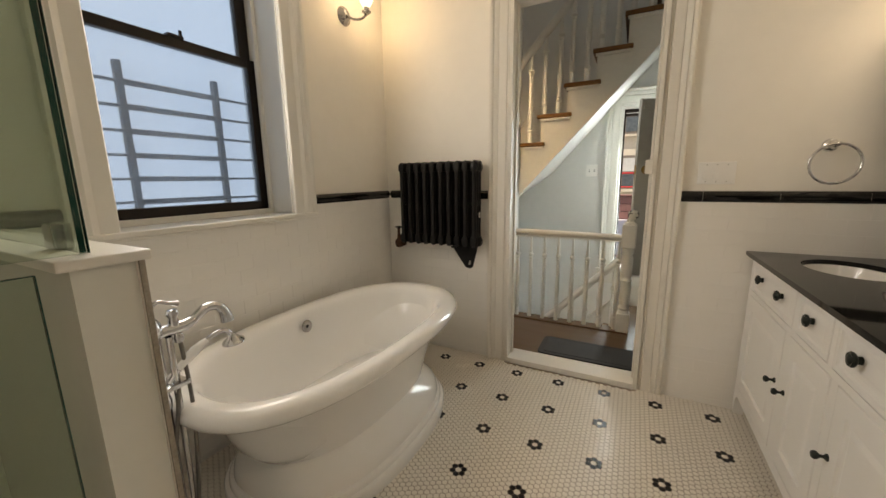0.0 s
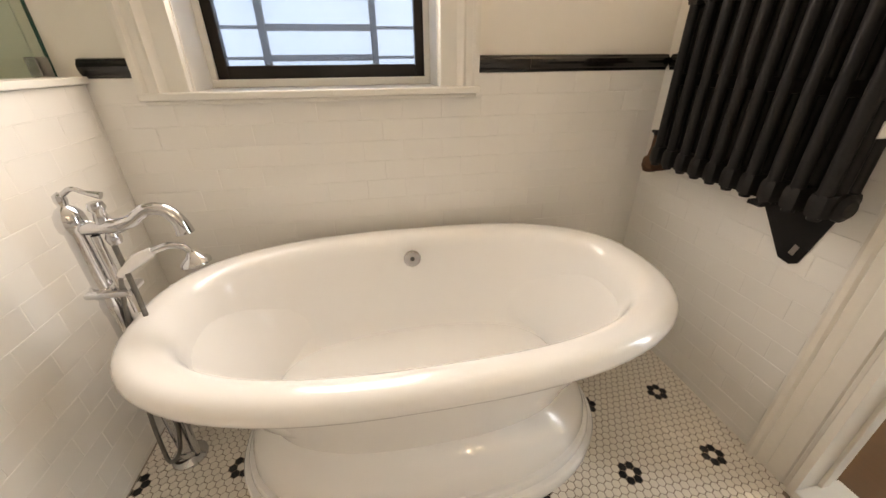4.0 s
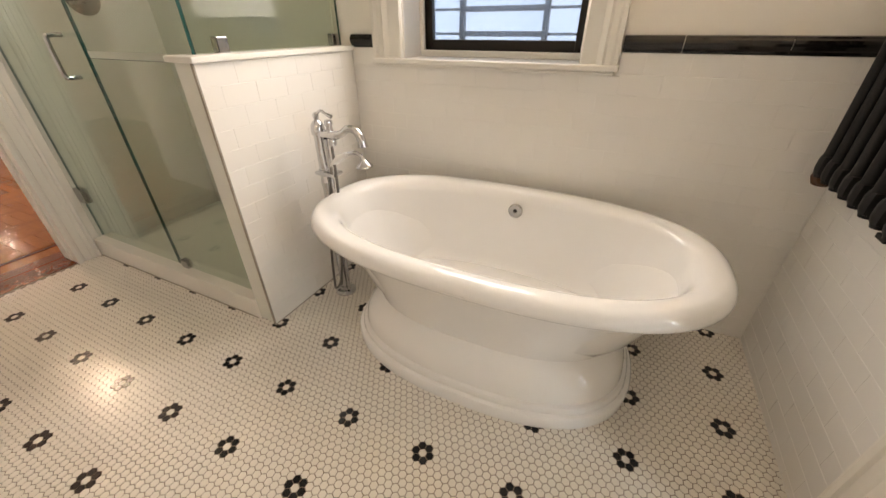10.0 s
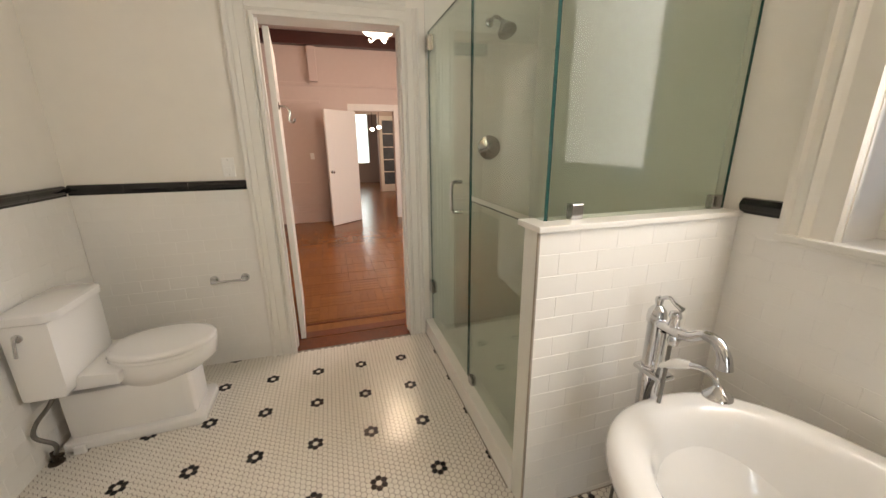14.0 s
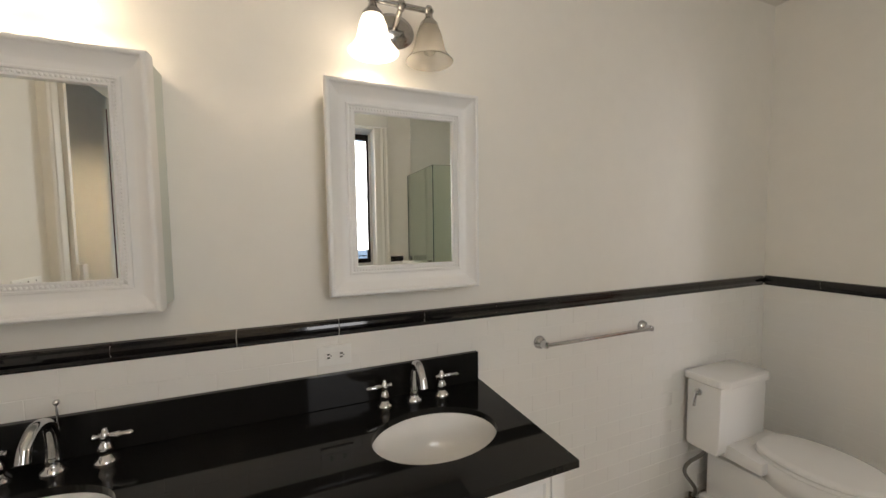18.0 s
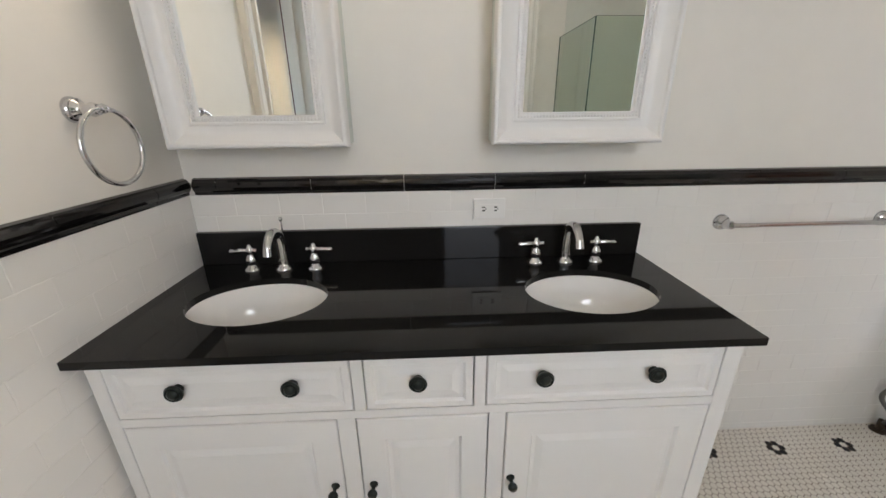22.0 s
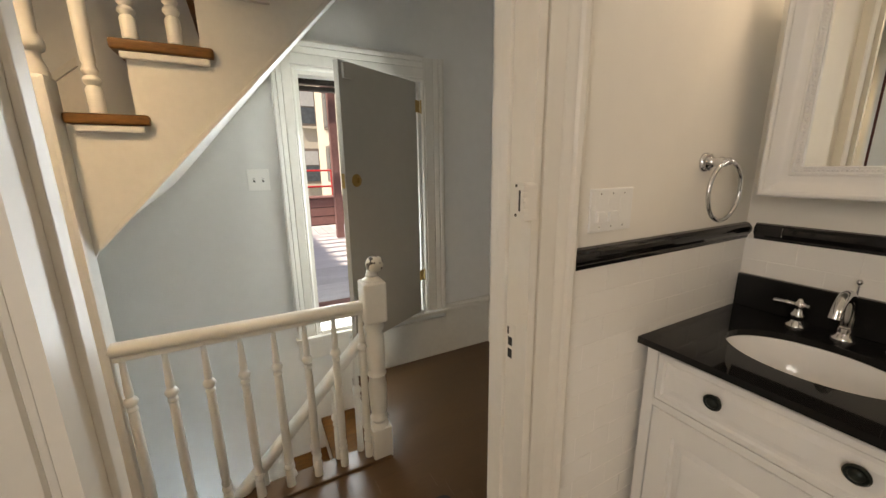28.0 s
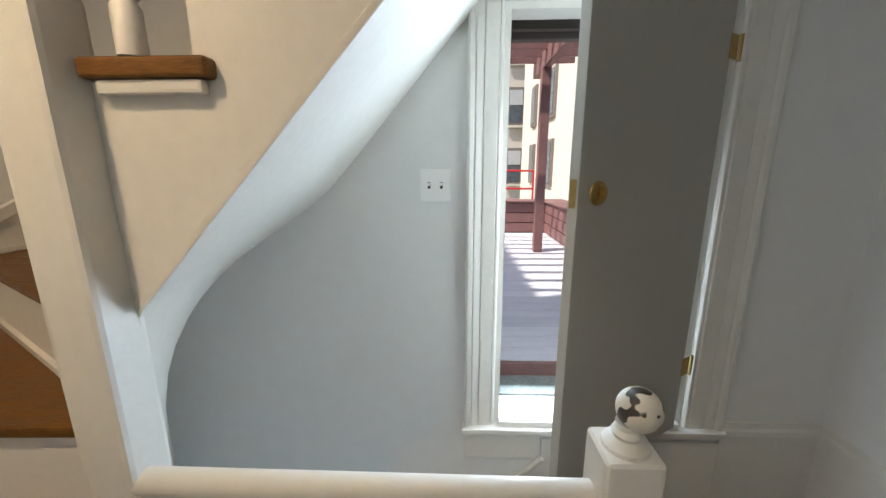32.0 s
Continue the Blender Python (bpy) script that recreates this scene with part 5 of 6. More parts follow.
part("storm_frame", join(box(DDX0 + 0.02, DDX0 + 0.034, HY1 + 0.10, HY1 + 0.14, 0.391, DDZ1 - 0.02), box(DDX0 + 0.034, DDX1 - 0.012, HY1 + 0.10, HY1 + 0.14, DDZ1 - 0.05, DDZ1 - 0.02)), DARKFR, dd, "dark storm door frame")
part("storm_closer", box(DDX0 + 0.034, DDX1 - 0.012, HY1 + 0.09, HY1 + 0.135, DDZ1 - 0.088, DDZ1 - 0.062, 0.004), DARKFR, dd)
part("inner_sill", box(DDX0 + 0.02, DDX1 - 0.012, HY1 - 0.03, HY1 + 0.158, 0.3725, 0.398, 0.003), STAIRP, dd, "white sill step")

dl = tagged(thing("door_3", (DDX1, HY1, 0.4)), "plain grey-white door to the deck, standing open", "door", kind="structure")
LM = Matrix.Translation((DDX1 - 0.018, HY1 - 0.012, 0)) @ Matrix.Rotation(radians(209.7), 4, "Z")


def on_leaf(bm):
    return move(bm, LM)


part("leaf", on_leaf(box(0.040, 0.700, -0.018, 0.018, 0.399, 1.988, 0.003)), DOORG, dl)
for hz in (0.675, 1.84):
    part("hinge", on_leaf(join(box(0.006, 0.052, 0.0185, 0.0200, hz - 0.038, hz + 0.038), lathe([(0.006, -0.042), (0.006, 0.042)], 10, pose(-0.002, 0.024, hz)))), BRASS, dl, "brass hinge")
lock = part("lock_rose", on_leaf(lathe([(0, 0), (0.036, 0), (0.034, 0.005), (0.020, 0.009), (0.0, 0.010)], 28, along((0.620, 0.018, 1.38), (0.620, 1.0, 1.38)))), BRASS, dl, "oval brass lock plate")
part("thumb_turn", on_leaf(box(0.616, 0.624, 0.025, 0.042, 1.362, 1.398, 0.003)), BRASS, lock)
part("latch_plate", on_leaf(box(0.6995, 0.7015, -0.011, 0.011, 1.34, 1.42)), BRASS, dl, "worn latch plate")
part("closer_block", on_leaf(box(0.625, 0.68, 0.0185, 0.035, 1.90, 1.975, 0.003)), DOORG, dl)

# hall switch on the north wall
def plate(name, cx, cz, w, hgt, gangs, place, label, style):
    """A wall plate built flat in x and z, then placed."""
    t = thing(name, tuple(place.translation), label, "light switch" if style != "outlet" else "socket")
    part("cover", move(box(cx - w / 2, cx + w / 2, -0.0068, 0.0, cz - hgt / 2, cz + hgt / 2, 0.0030), place), PLASTIC, t)
    for k in range(gangs):
        gx = cx + (k - (gangs - 1) / 2) * 0.046
        if style == "rocker" and k == 2:
            part("blank_insert", move(box(gx - 0.0165, gx + 0.0165, -0.0075, -0.004, cz - 0.033, cz + 0.033, 0.001), place), PLASTIC, t)
        elif style == "rocker":
            part("rocker", move(box(gx - 0.0165, gx + 0.0165, -0.0075, -0.004, cz - 0.033, cz + 0.033, 0.001), place), PLASTIC, t)
            part("rocker_tip", move(box(gx - 0.0150, gx + 0.0150, -0.0150, -0.0072, cz - 0.031, cz - 0.002, 0.002), place), PLASTIC, t)
        elif style == "toggle":
            part("slot", move(box(gx - 0.005, gx + 0.005, -0.0076, -0.0045, cz - 0.012, cz + 0.012), place), SHADOWGAP, t)
            part("toggle", move(box(gx - 0.0038, gx + 0.0038, -0.017, -0.0065, cz - 0.001, cz + 0.010, 0.001), place), PLASTIC, t)
        for sz in (-0.044, 0.044):
            if style == "rocker":
                part("screw", move(lathe([(0, 0), (0.0028, 0), (0.0022, 0.001), (0, 0.001)], 10, along((gx, -0.0068, cz + sz), (gx, -1, cz + sz))), place), NICKEL, t)
    return t


plate("hall_switch", -0.338, 1.388, 0.114, 0.120, 2, pose(0, HY1, 0), "white double toggle switch plate on hall wall", "toggle")
plate("wall_switch", 0.455, 1.332, 0.165, 0.116, 3, pose(0, NY + SET, 0), "white triple rocker switch plate beside door", "rocker")
plate("wall_switch", -0.40, 1.315, 0.07, 0.114, 1, pose(0, SY - SET, 0, 0, 0, 180), "white single rocker switch plate", "rocker")
so = thing("wall_socket", (EX, 1.292, 1.112), "white double socket plate set sideways in tile", "socket")
part("cover", box(EX - 0.0125, EX, 1.292 - 0.0575, 1.292 + 0.0575, 1.112 - 0.036, 1.112 + 0.036, 0.0022), PLASTIC, so)
part("socket_face", box(EX - 0.0150, EX - 0.011, 1.292 - 0.034, 1.292 + 0.034, 1.112 - 0.0165, 1.112 + 0.0165, 0.001), PLASTIC, so)
for s in (-1, 1):
    for dz in (-0.006, 0.006):
        part("slot", box(EX - 0.0155, EX - 0.0148, 1.292 + s * 0.022 - 0.0055, 1.292 + s * 0.022 + 0.0045, 1.112 + dz - 0.0026, 1.112 + dz + 0.0026), SHADOWGAP, so)
    part("earth_hole", box(EX - 0.0155, EX - 0.0148, 1.292 + s * 0.022 - 0.0105, 1.292 + s * 0.022 - 0.007, 1.112 - 0.002, 1.112 + 0.002), SHADOWGAP, so)


# ---- radiator hung on the north wall ----
rad = thing("radiator", (-1.18, NY, 0.85), "black cast-iron radiator hung on the wall", "radiator")
COLS = (2.224, 2.264, 2.304)
for k in range(10):
    x = -1.462 + 0.0640 * k
    sec = smooth(part("section", box(x - 0.024, x + 0.024, 2.204, 2.324, 1.370, 1.436, 0.020), RAD, rad), 50)
    smooth(part("foot_header", box(x - 0.024, x + 0.024, 2.204, 2.324, 0.856, 0.925, 0.020), RAD, sec), 50)
    part("middle_web", box(x - 0.018, x + 0.018, 2.214, 2.314, 1.135, 1.175, 0.010), RAD, sec)
    for y in COLS:
        smooth(part("column", lathe([(0.0, 0.848), (0.014, 0.852), (0.0205, 0.880), (0.0165, 0.93), (0.0165, 1.37), (0.0205, 1.412), (0.014, 1.438), (0.0, 1.445)], 12, pose(x, y, 0)), RAD, sec), 50)
for z in (0.890, 1.402):
    part("hub", tube([(-1.495, 2.264, z), (-0.866, 2.264, z)], 0.026, 14, 1), RAD, rad)
    smooth(part("end_plug", lathe([(0.0, 0.0), (0.036, 0.0), (0.036, 0.010), (0.026, 0.014), (0.022, 0.020), (0.0, 0.022)], 16, along((-0.866, 2.264, z), (0, 2.264, z))), RAD, rad), 50)
part("bracket", prism([(-1.12, 0.90), (-0.89, 0.90), (-0.945, 0.680), (-0.965, 0.668), (-1.0, 0.675), (-1.09, 0.80)], "y", NY - 0.006, NY - 0.001), RAD, rad, "black triangular wall bracket")
part("bracket_slot", prism([(-0.978, 0.700), (-0.963, 0.696), (-0.955, 0.728), (-0.970, 0.732)], "y", NY - 0.0072, NY - 0.0055), NICKEL, rad)
part("bracket_arm", box(-1.06, -1.02, 2.22, NY - 0.001, 0.838, 0.850), RAD, rad)
part("tag", box(-0.868, -0.865, 2.262, 2.288, 1.055, 1.093), PLASTIC, rad, "small white paper tag")
vl = part("valve", join(lathe([(0.0, 0.0), (0.03, 0.0), (0.036, 0.012), (0.030, 0.045), (0.022, 0.062), (0.0, 0.066)], 18, along((-1.495, 2.264, 0.845), (-2, 2.264, 0.845))), join(lathe([(0.0, 0.800), (0.022, 0.806), (0.032, 0.830), (0.024, 0.860), (0.0, 0.87)], 16, pose(-1.535, 2.264, 0)), tube([(-1.535, 2.264, 0.865), (-1.535, 2.264, 0.90), (-1.535, 2.264, 0.955)], 0.013, 12, 1, [0.018, 0.012, 0.010]))), RUST, rad, "rusty radiator valve")
smooth(vl, 50)
part("valve_handle", join(box(-1.565, -1.505, 2.258, 2.270, 0.955, 0.967, 0.005), lathe([(0.0, 0.950), (0.013, 0.950), (0.013, 0.968), (0.0, 0.970)], 14, pose(-1.535, 2.264, 0))), RAD, vl)
part("riser_pipe", tube([(-1.535, 2.264, 0.84), (-1.535, 2.30, 0.82), (-1.535, NY - 0.002, 0.82)], 0.016, 12, 4), RUST, vl)

# ---- floor-mounted tub filler ----
tf = thing("tub_filler", (-1.18, 0.42, 0), "chrome floor-mounted tub filler with hand shower", "tap")
fx, fy = -1.185, 0.42
smooth(part("floor_flange", lathe([(0.0, 0.0), (0.055, 0.0), (0.055, 0.008), (0.045, 0.016), (0.030, 0.022), (0.027, 0.040), (0.0, 0.042)], 28, pose(fx, fy, 0)), CHROME, tf), 50)
smooth(part("riser", lathe([(0.024, 0.02), (0.024, 0.62), (0.027, 0.63), (0.027, 0.655), (0.024, 0.665), (0.024, 0.86), (0.030, 0.866), (0.031, 0.885), (0.028, 0.905), (0.018, 0.92), (0.010, 0.926), (0.013, 0.938), (0.012, 0.952), (0.0, 0.960)], 24, pose(fx, fy, 0)), CHROME, tf), 50)
smooth(part("second_pipe", tube([(fx + 0.012, fy + 0.035, 0.03), (fx + 0.01, fy + 0.042, 0.40), (fx + 0.01, fy + 0.042, 0.85)], 0.010, 12, 4), CHROME, tf), 50)
part("collar", join(box(fx - 0.034, fx + 0.034, fy - 0.034, fy + 0.075, 0.683, 0.700, 0.006), lathe([(0.03, 0.678), (0.034, 0.69), (0.03, 0.705)], 20, pose(fx, fy, 0))), CHROME, tf)
smooth(part("lever", tube([(fx, fy, 0.945), (fx, fy + 0.03, 0.965), (fx, fy + 0.055, 0.955), (fx, fy + 0.085, 0.945)], 0.006, 10, 5, [0.007, 0.006, 0.0055, 0.0095]), CHROME, tf), 50)
smooth(part("diverter", join(tube([(fx, fy, 0.868), (fx, fy + 0.10, 0.868)], 0.019, 16, 1), join(lathe([(0.0, 0.88), (0.017, 0.88), (0.013, 0.905), (0.019, 0.915), (0.015, 0.93), (0.0, 0.934)], 18, pose(fx, fy + 0.065, 0)), lathe([(0.0, 0.82), (0.014, 0.822), (0.018, 0.838), (0.012, 0.852), (0.0, 0.852)], 18, pose(fx, fy + 0.072, 0)))), CHROME, tf), 50)
smooth(part("spout", tube([(fx, fy + 0.09, 0.868), (fx, fy + 0.125, 0.878), (fx, fy + 0.165, 0.903), (fx, fy + 0.205, 0.898), (fx, fy + 0.228, 0.868), (fx, fy + 0.234, 0.835)], 0.015, 16, 6, [0.019, 0.016, 0.0155, 0.016, 0.018, 0.022]), CHROME, tf), 50)
hs = part("hand_shower", tube([(fx + 0.01, fy + 0.055, 0.735), (fx + 0.01, fy + 0.075, 0.752), (fx + 0.01, fy + 0.11, 0.776), (fx + 0.01, fy + 0.15, 0.796)], 0.012, 14, 5, [0.010, 0.013, 0.017, 0.010]), PORC, tf, "white porcelain hand shower grip")
smooth(hs, 60)
smooth(part("shower_neck", tube([(fx + 0.01, fy + 0.148, 0.795), (fx + 0.01, fy + 0.19, 0.808), (fx + 0.01, fy + 0.222, 0.800), (fx + 0.01, fy + 0.236, 0.780)], 0.0085, 12, 5), CHROME, hs), 50)
smooth(part("shower_rose", lathe([(0.0, 0.0), (0.010, 0.0), (0.018, 0.012), (0.036, 0.026), (0.037, 0.034), (0.0, 0.036)], 24, along((fx + 0.01, fy + 0.236, 0.785), (fx + 0.012, fy + 0.246, 0.70))), CHROME, hs), 50)
part("cradle", tube([(fx + 0.01, fy + 0.02, 0.70), (fx + 0.01, fy + 0.045, 0.725), (fx + 0.01, fy + 0.06, 0.74)], 0.009, 10, 3), CHROME, tf)
smooth(part("hose", tube([(fx + 0.01, fy + 0.072, 0.82), (fx + 0.02, fy + 0.075, 0.60), (fx + 0.03, fy + 0.05, 0.32), (fx + 0.035, fy + 0.01, 0.10), (fx + 0.04, fy - 0.03, 0.035), (fx + 0.02, fy - 0.055, 0.06), (fx + 0.02, fy - 0.03, 0.30), (fx + 0.02, fy + 0.03, 0.60), (fx + 0.01, fy + 0.052, 0.735)], 0.0065, 10, 8), HOSE, tf, "chrome flexible shower hose"), 50)


# ---- towel fittings ----
def rosette(at, to, r=0.030):
    return lathe([(0.0, 0.0), (r, 0.0), (r, 0.006), (r * 0.82, 0.012), (r * 0.86, 0.017), (r * 0.55, 0.024), (r * 0.42, 0.034), (r * 0.55, 0.050), (r * 0.42, 0.062), (0.0, 0.066)], 24, along(at, to))


tr = thing("towel_ring", (0.87, NY, 1.44), "polished chrome towel ring on the wall", "towel ring")
smooth(part("post", rosette((0.882, NY + SET, 1.453), (0.882, 0, 1.453)), CHROME, tr), 50)
rr_ = 0.090
pts = [(0.888 + rr_ * math.sin(2 * math.pi * k / 40), NY - 0.058, 1.456 - rr_ + rr_ * math.cos(2 * math.pi * k / 40)) for k in range(41)]
smooth(part("ring", tube(pts, 0.0062, 12, 1), CHROME, tr), 60)
smooth(part("ring_boss", lathe([(0, -0.012), (0.009, -0.01), (0.012, 0), (0.009, 0.01), (0, 0.012)], 16, along((0.888, NY - 0.058, 1.455), (2, NY - 0.058, 1.455))), CHROME, tr), 50)


def bar_between(name, a, b, normal, label, r, reach, size=0.030):
    n = Vector(normal)
    a, b = Vector(a), Vector(b)
    t = thing(name, tuple((a + b) / 2), label, "towel rail" if name == "towel_bar" else "paper holder")
    for p in (a, b):
        smooth(part("post", rosette(p, p + n, size), CHROME, t), 50)
    smooth(part("bar", tube([a + n * reach, b + n * reach], r, 14, 1), CHROME, t), 50)
    return t


bar_between("towel_bar", (EX, 0.405, 1.040), (EX, -0.235, 1.040), (-1, 0, 0), "chrome towel bar above the tile wainscot", 0.0085, 0.058)
bar_between("paper_holder", (0.585, SY, 0.607), (0.405, SY, 0.607), (0, 1, 0), "chrome toilet paper holder, empty", 0.0075, 0.056, 0.026)

# ---- wall sconce ----
sc = thing("wall_sconce", (WX, 1.94, 2.36), "small nickel candle wall sconce", "wall light")
smooth(part("wall_plate", lathe([(0.0, 0.0), (0.058, 0.0), (0.056, 0.008), (0.040, 0.016), (0.030, 0.028), (0.0, 0.03)], 28, along((WX - SET, 1.94, 2.365), (0, 1.94, 2.365))), NICKEL, sc), 50)
smooth(part("arm", tube([(WX + 0.02, 1.94, 2.365), (WX + 0.06, 1.955, 2.34), (WX + 0.10, 1.985, 2.345), (WX + 0.125, 2.01, 2.375)], 0.008, 12, 6), NICKEL, sc), 50)
smooth(part("cup", lathe([(0.0, 0.0), (0.010, 0.0), (0.028, 0.012), (0.030, 0.018), (0.016, 0.022), (0.017, 0.05), (0.0, 0.052)], 20, pose(WX + 0.125, 2.01, 2.372)), NICKEL, sc), 50)
sb = part("shade", lathe([(0.020, 0.045), (0.036, 0.07), (0.046, 0.11), (0.056, 0.16), (0.060, 0.165), (0.053, 0.16), (0.043, 0.11), (0.033, 0.07), (0.018, 0.047)], 24, pose(WX + 0.125, 2.01, 2.372)), FROST_SHADE, sc, "lit frosted glass shade")
sb.visible_shadow = False

# ---- hardware on the door frames ----
kj = thing("latch_keeper", (0.12, 2.35, 1.38), "painted rim-lock keeper on the door jamb", "door hardware")
part("keeper_plate", join(box(0.138, 0.150, 2.321, 2.379, 1.338, 1.422, 0.003), box(0.112, 0.149, 2.307, 2.323, 1.340, 1.420, 0.004)), WORN, kj)
for kz in range(6):
    part("dentil", box(0.108, 0.120, 2.305, 2.313, 1.347 + kz * 0.012, 1.355 + kz * 0.012, 0.001), WORN, kj)
# flat dark block on the plate, coloured like the shade in a hole
part("keeper_slot", box(0.1365, 0.1395, 2.329, 2.357, 1.356, 1.404), SHADOWGAP, kj, "dark patch painted as the shaded latch hole")
for kz in (1.346, 1.414):
    part("screw", lathe([(0, 0), (0.004, 0), (0.003, 0.0015), (0, 0.0015)], 10, along((0.138, 2.368, kz), (0, 2.368, kz))), BRONZE, kj)
sp_ = thing("strike_plate", (0.145, 2.38, 1.03), "old metal strike plate in the door jamb", "door hardware")
part("plate", box(0.1455, 0.1478, 2.322, 2.358, 1.005, 1.115), WORN, sp_)
part("slot", box(0.1448, 0.1462, 2.331, 2.347, 1.02, 1.045), SHADOWGAP, sp_)
part("latch_slot", box(0.1448, 0.1462, 2.331, 2.347, 1.055, 1.078), SHADOWGAP, sp_)
part("chip", box(0.1448, 0.1462, 2.345, 2.351, 1.085, 1.105), BRONZE, sp_, "chipped paint showing dark wood")
kj.location += Vector((0.007, 0.0, -0.008))
sp_.location += Vector((0.0075, 0.045, -0.06))


# ---- mahogany bathroom door, folded back ----
def panel_door(name, width, hgt, thick, stained, painted, label):
    """A framed door of two layers: stained on its +y side, painted on its -y side and latch edge."""
    t = tagged(thing(name, (0, 0, 0)), label, "door", kind="structure")
    st = 0.115
    for side, material in ((1, stained), (-1, painted)):
        def layer(x0, x1, depth, z0, z1, bevel=0.0):
            y0, y1 = sorted((0.0, side * depth))
            return box(x0, x1, y0, y1, z0, z1, bevel)
        part("stile", layer(0, st, thick / 2, 0, hgt), material, t)
        part("stile", layer(width - st, width, thick / 2, 0, hgt), material, t)
        for z0, z1 in ((0, 0.22), (0.95, 1.10), (hgt - 0.12, hgt)):
            part("rail", layer(st, width - st, thick / 2, z0, z1), material, t)
        for z0, z1 in ((0.22, 0.95), (1.10, hgt - 0.12)):
            part("panel", layer(st, width - st, thick * 0.22, z0, z1), material, t)
            fr = bmesh.new()
            y0, y1 = sorted((side * thick * 0.22, side * thick * 0.42))
            for x0, x1, a, b in ((st, st + 0.018, z0, z1), (width - st - 0.018, width - st, z0, z1), (st + 0.018, width - st - 0.018, z0, z0 + 0.018), (st + 0.018, width - st - 0.018, z1 - 0.018, z1)):
                box(x0, x1, y0, y1, a, b, 0.004, bm=fr)
            part("panel_molding", fr, material, t)
    for s in (-1, 1):
        y0, y1 = sorted((s * thick / 2, s * (thick / 2 + 0.004)))
        pl = part("lock_plate", box(width - 0.085, width - 0.035, y0, y1, 0.90, 1.14, 0.0015), BRONZE, t, "ornate bronze lock plate")
        if s < 0:
            k = lathe([(0.0, 0.0), (0.012, 0.0), (0.010, 0.02), (0.014, 0.03), (0.028, 0.04), (0.030, 0.052), (0.022, 0.064), (0.0, 0.068)], 22, along((width - 0.06, s * thick / 2, 1.05), (width - 0.06, s * 1.0, 1.05)), sx=0.85, sy=1.15)
            smooth(part("door_knob", k, BRONZE, pl), 50)
    return t


md = panel_door("door_1", 0.785, 2.34, 0.036, MAHOG, WORN, "bathroom door painted white, mahogany on its other face, folded back")
md.matrix_basis = pose(DOOR_N[0] - 0.03, HY0 + 0.026, HZ + 0.012, 0, 0, 180)

# bedroom door, open against the jamb
bd = tagged(thing("door_2", (0, 0, 0)), "white painted bedroom door standing open", "door", kind="structure")
part("leaf", box(0, 0.82, -0.018, 0.018, 0, 2.135, 0.002), TRIMW, bd)
for z0, z1 in ((0.22, 0.92), (1.1, 2.0)):
    part("panel_molding", box(0.12, 0.70, 0.0178, 0.021, z0, z1, 0.002), TRIMW, bd)
part("robe_hook", join(lathe([(0, 0), (0.024, 0), (0.022, 0.006), (0, 0.008)], 18, along((0.17, -0.018, 1.69), (0.17, -1, 1.69))), tube([(0.17, -0.02, 1.69), (0.17, -0.065, 1.685), (0.17, -0.085, 1.65), (0.17, -0.075, 1.60), (0.17, -0.10, 1.585), (0.17, -0.115, 1.61)], 0.008, 10, 5)), NICKEL, bd, "nickel robe hook")
bd.matrix_basis = pose(DOOR_S[1] - 0.055, SY - 0.165, 0.012, 0, 0, -85.5)

# small hook left in the wall by the corner
hook = thing("wall_hook", (EX, 2.318, 2.335), "small bent dark metal hook in the wall", "hook")
part("pin", tube([(EX + SET + 0.002, 2.318, 2.345), (EX - 0.012, 2.318, 2.343), (EX - 0.018, 2.318, 2.330), (EX - 0.010, 2.318, 2.322)], 0.0035, 8, 4), BRONZE, hook)


# ---- bedroom beyond the south doorway ----
BY0, BY1, BX0, BX1 = -6.2, SY - 0.16, -3.4, 1.6
FDX0, FDX1, FDH = -1.46, -0.72, 2.06
structure("bedroom_floor", box(BX0, BX1, BY0 - 0.2, BY1, -0.06, -0.004), PARQ, "polished orange oak parquet bedroom floor", "floor")
structure("bedroom_wall_south", wall_with_opening("x", BY0 - 0.15, BY0, BX0, BX1, -0.02, 3.3, [(FDX0, FDX1, -0.02, FDH)]), BEDW, "pale pinkish white bedroom wall", "wall")
structure("bedroom_wall_east", box(BX1, BX1 + 0.15, BY0 - 0.15, BY1, -0.02, 3.3), BEDW, "pale pinkish white bedroom wall", "wall")
structure("bedroom_wall_west", box(BX0 - 0.15, BX0, BY0 - 0.15, BY1, -0.02, 3.3), BEDW, "pale pinkish white bedroom wall", "wall")
structure("bedroom_wall_north", wall_with_opening("x", BY1 - 0.02, BY1 - 0.002, BX0, BX1, -0.02, 3.3, [DOOR_S]), BEDW, "pale pinkish white bedroom wall", "wall")
structure("bedroom_ceiling", box(BX0 - 0.15, BX1 + 0.15, BY0 - 0.15, BY1, 3.3, 3.4), BEDW, "pale bedroom ceiling", "ceiling")
structure("ceiling_beam", box(BX0, BX1, BY0 + 0.001, BY0 + 0.16, 3.10, 3.299, 0.01), BEAM, "dark stained cornice beam", "beam")
tm = structure("trim", box(-2.4, BX1, BY0 + 0.0005, BY0 + 0.03, 2.46, 2.52, 0.008), BEDW, "white picture rail moulding", "trim")
part("lower_rail", box(-0.12, BX1, BY0 + 0.0005, BY0 + 0.025, 2.17, 2.22, 0.006), BEDW, tm)
part("skirting", box(-0.10, BX1, BY0 + 0.0005, BY0 + 0.03, -0.003, 0.22, 0.006), BEDW, tm)
part("skirting_cap", box(-0.10, BX1, BY0 + 0.0005, BY0 + 0.022, 0.222, 0.32, 0.006), BEDW, tm)
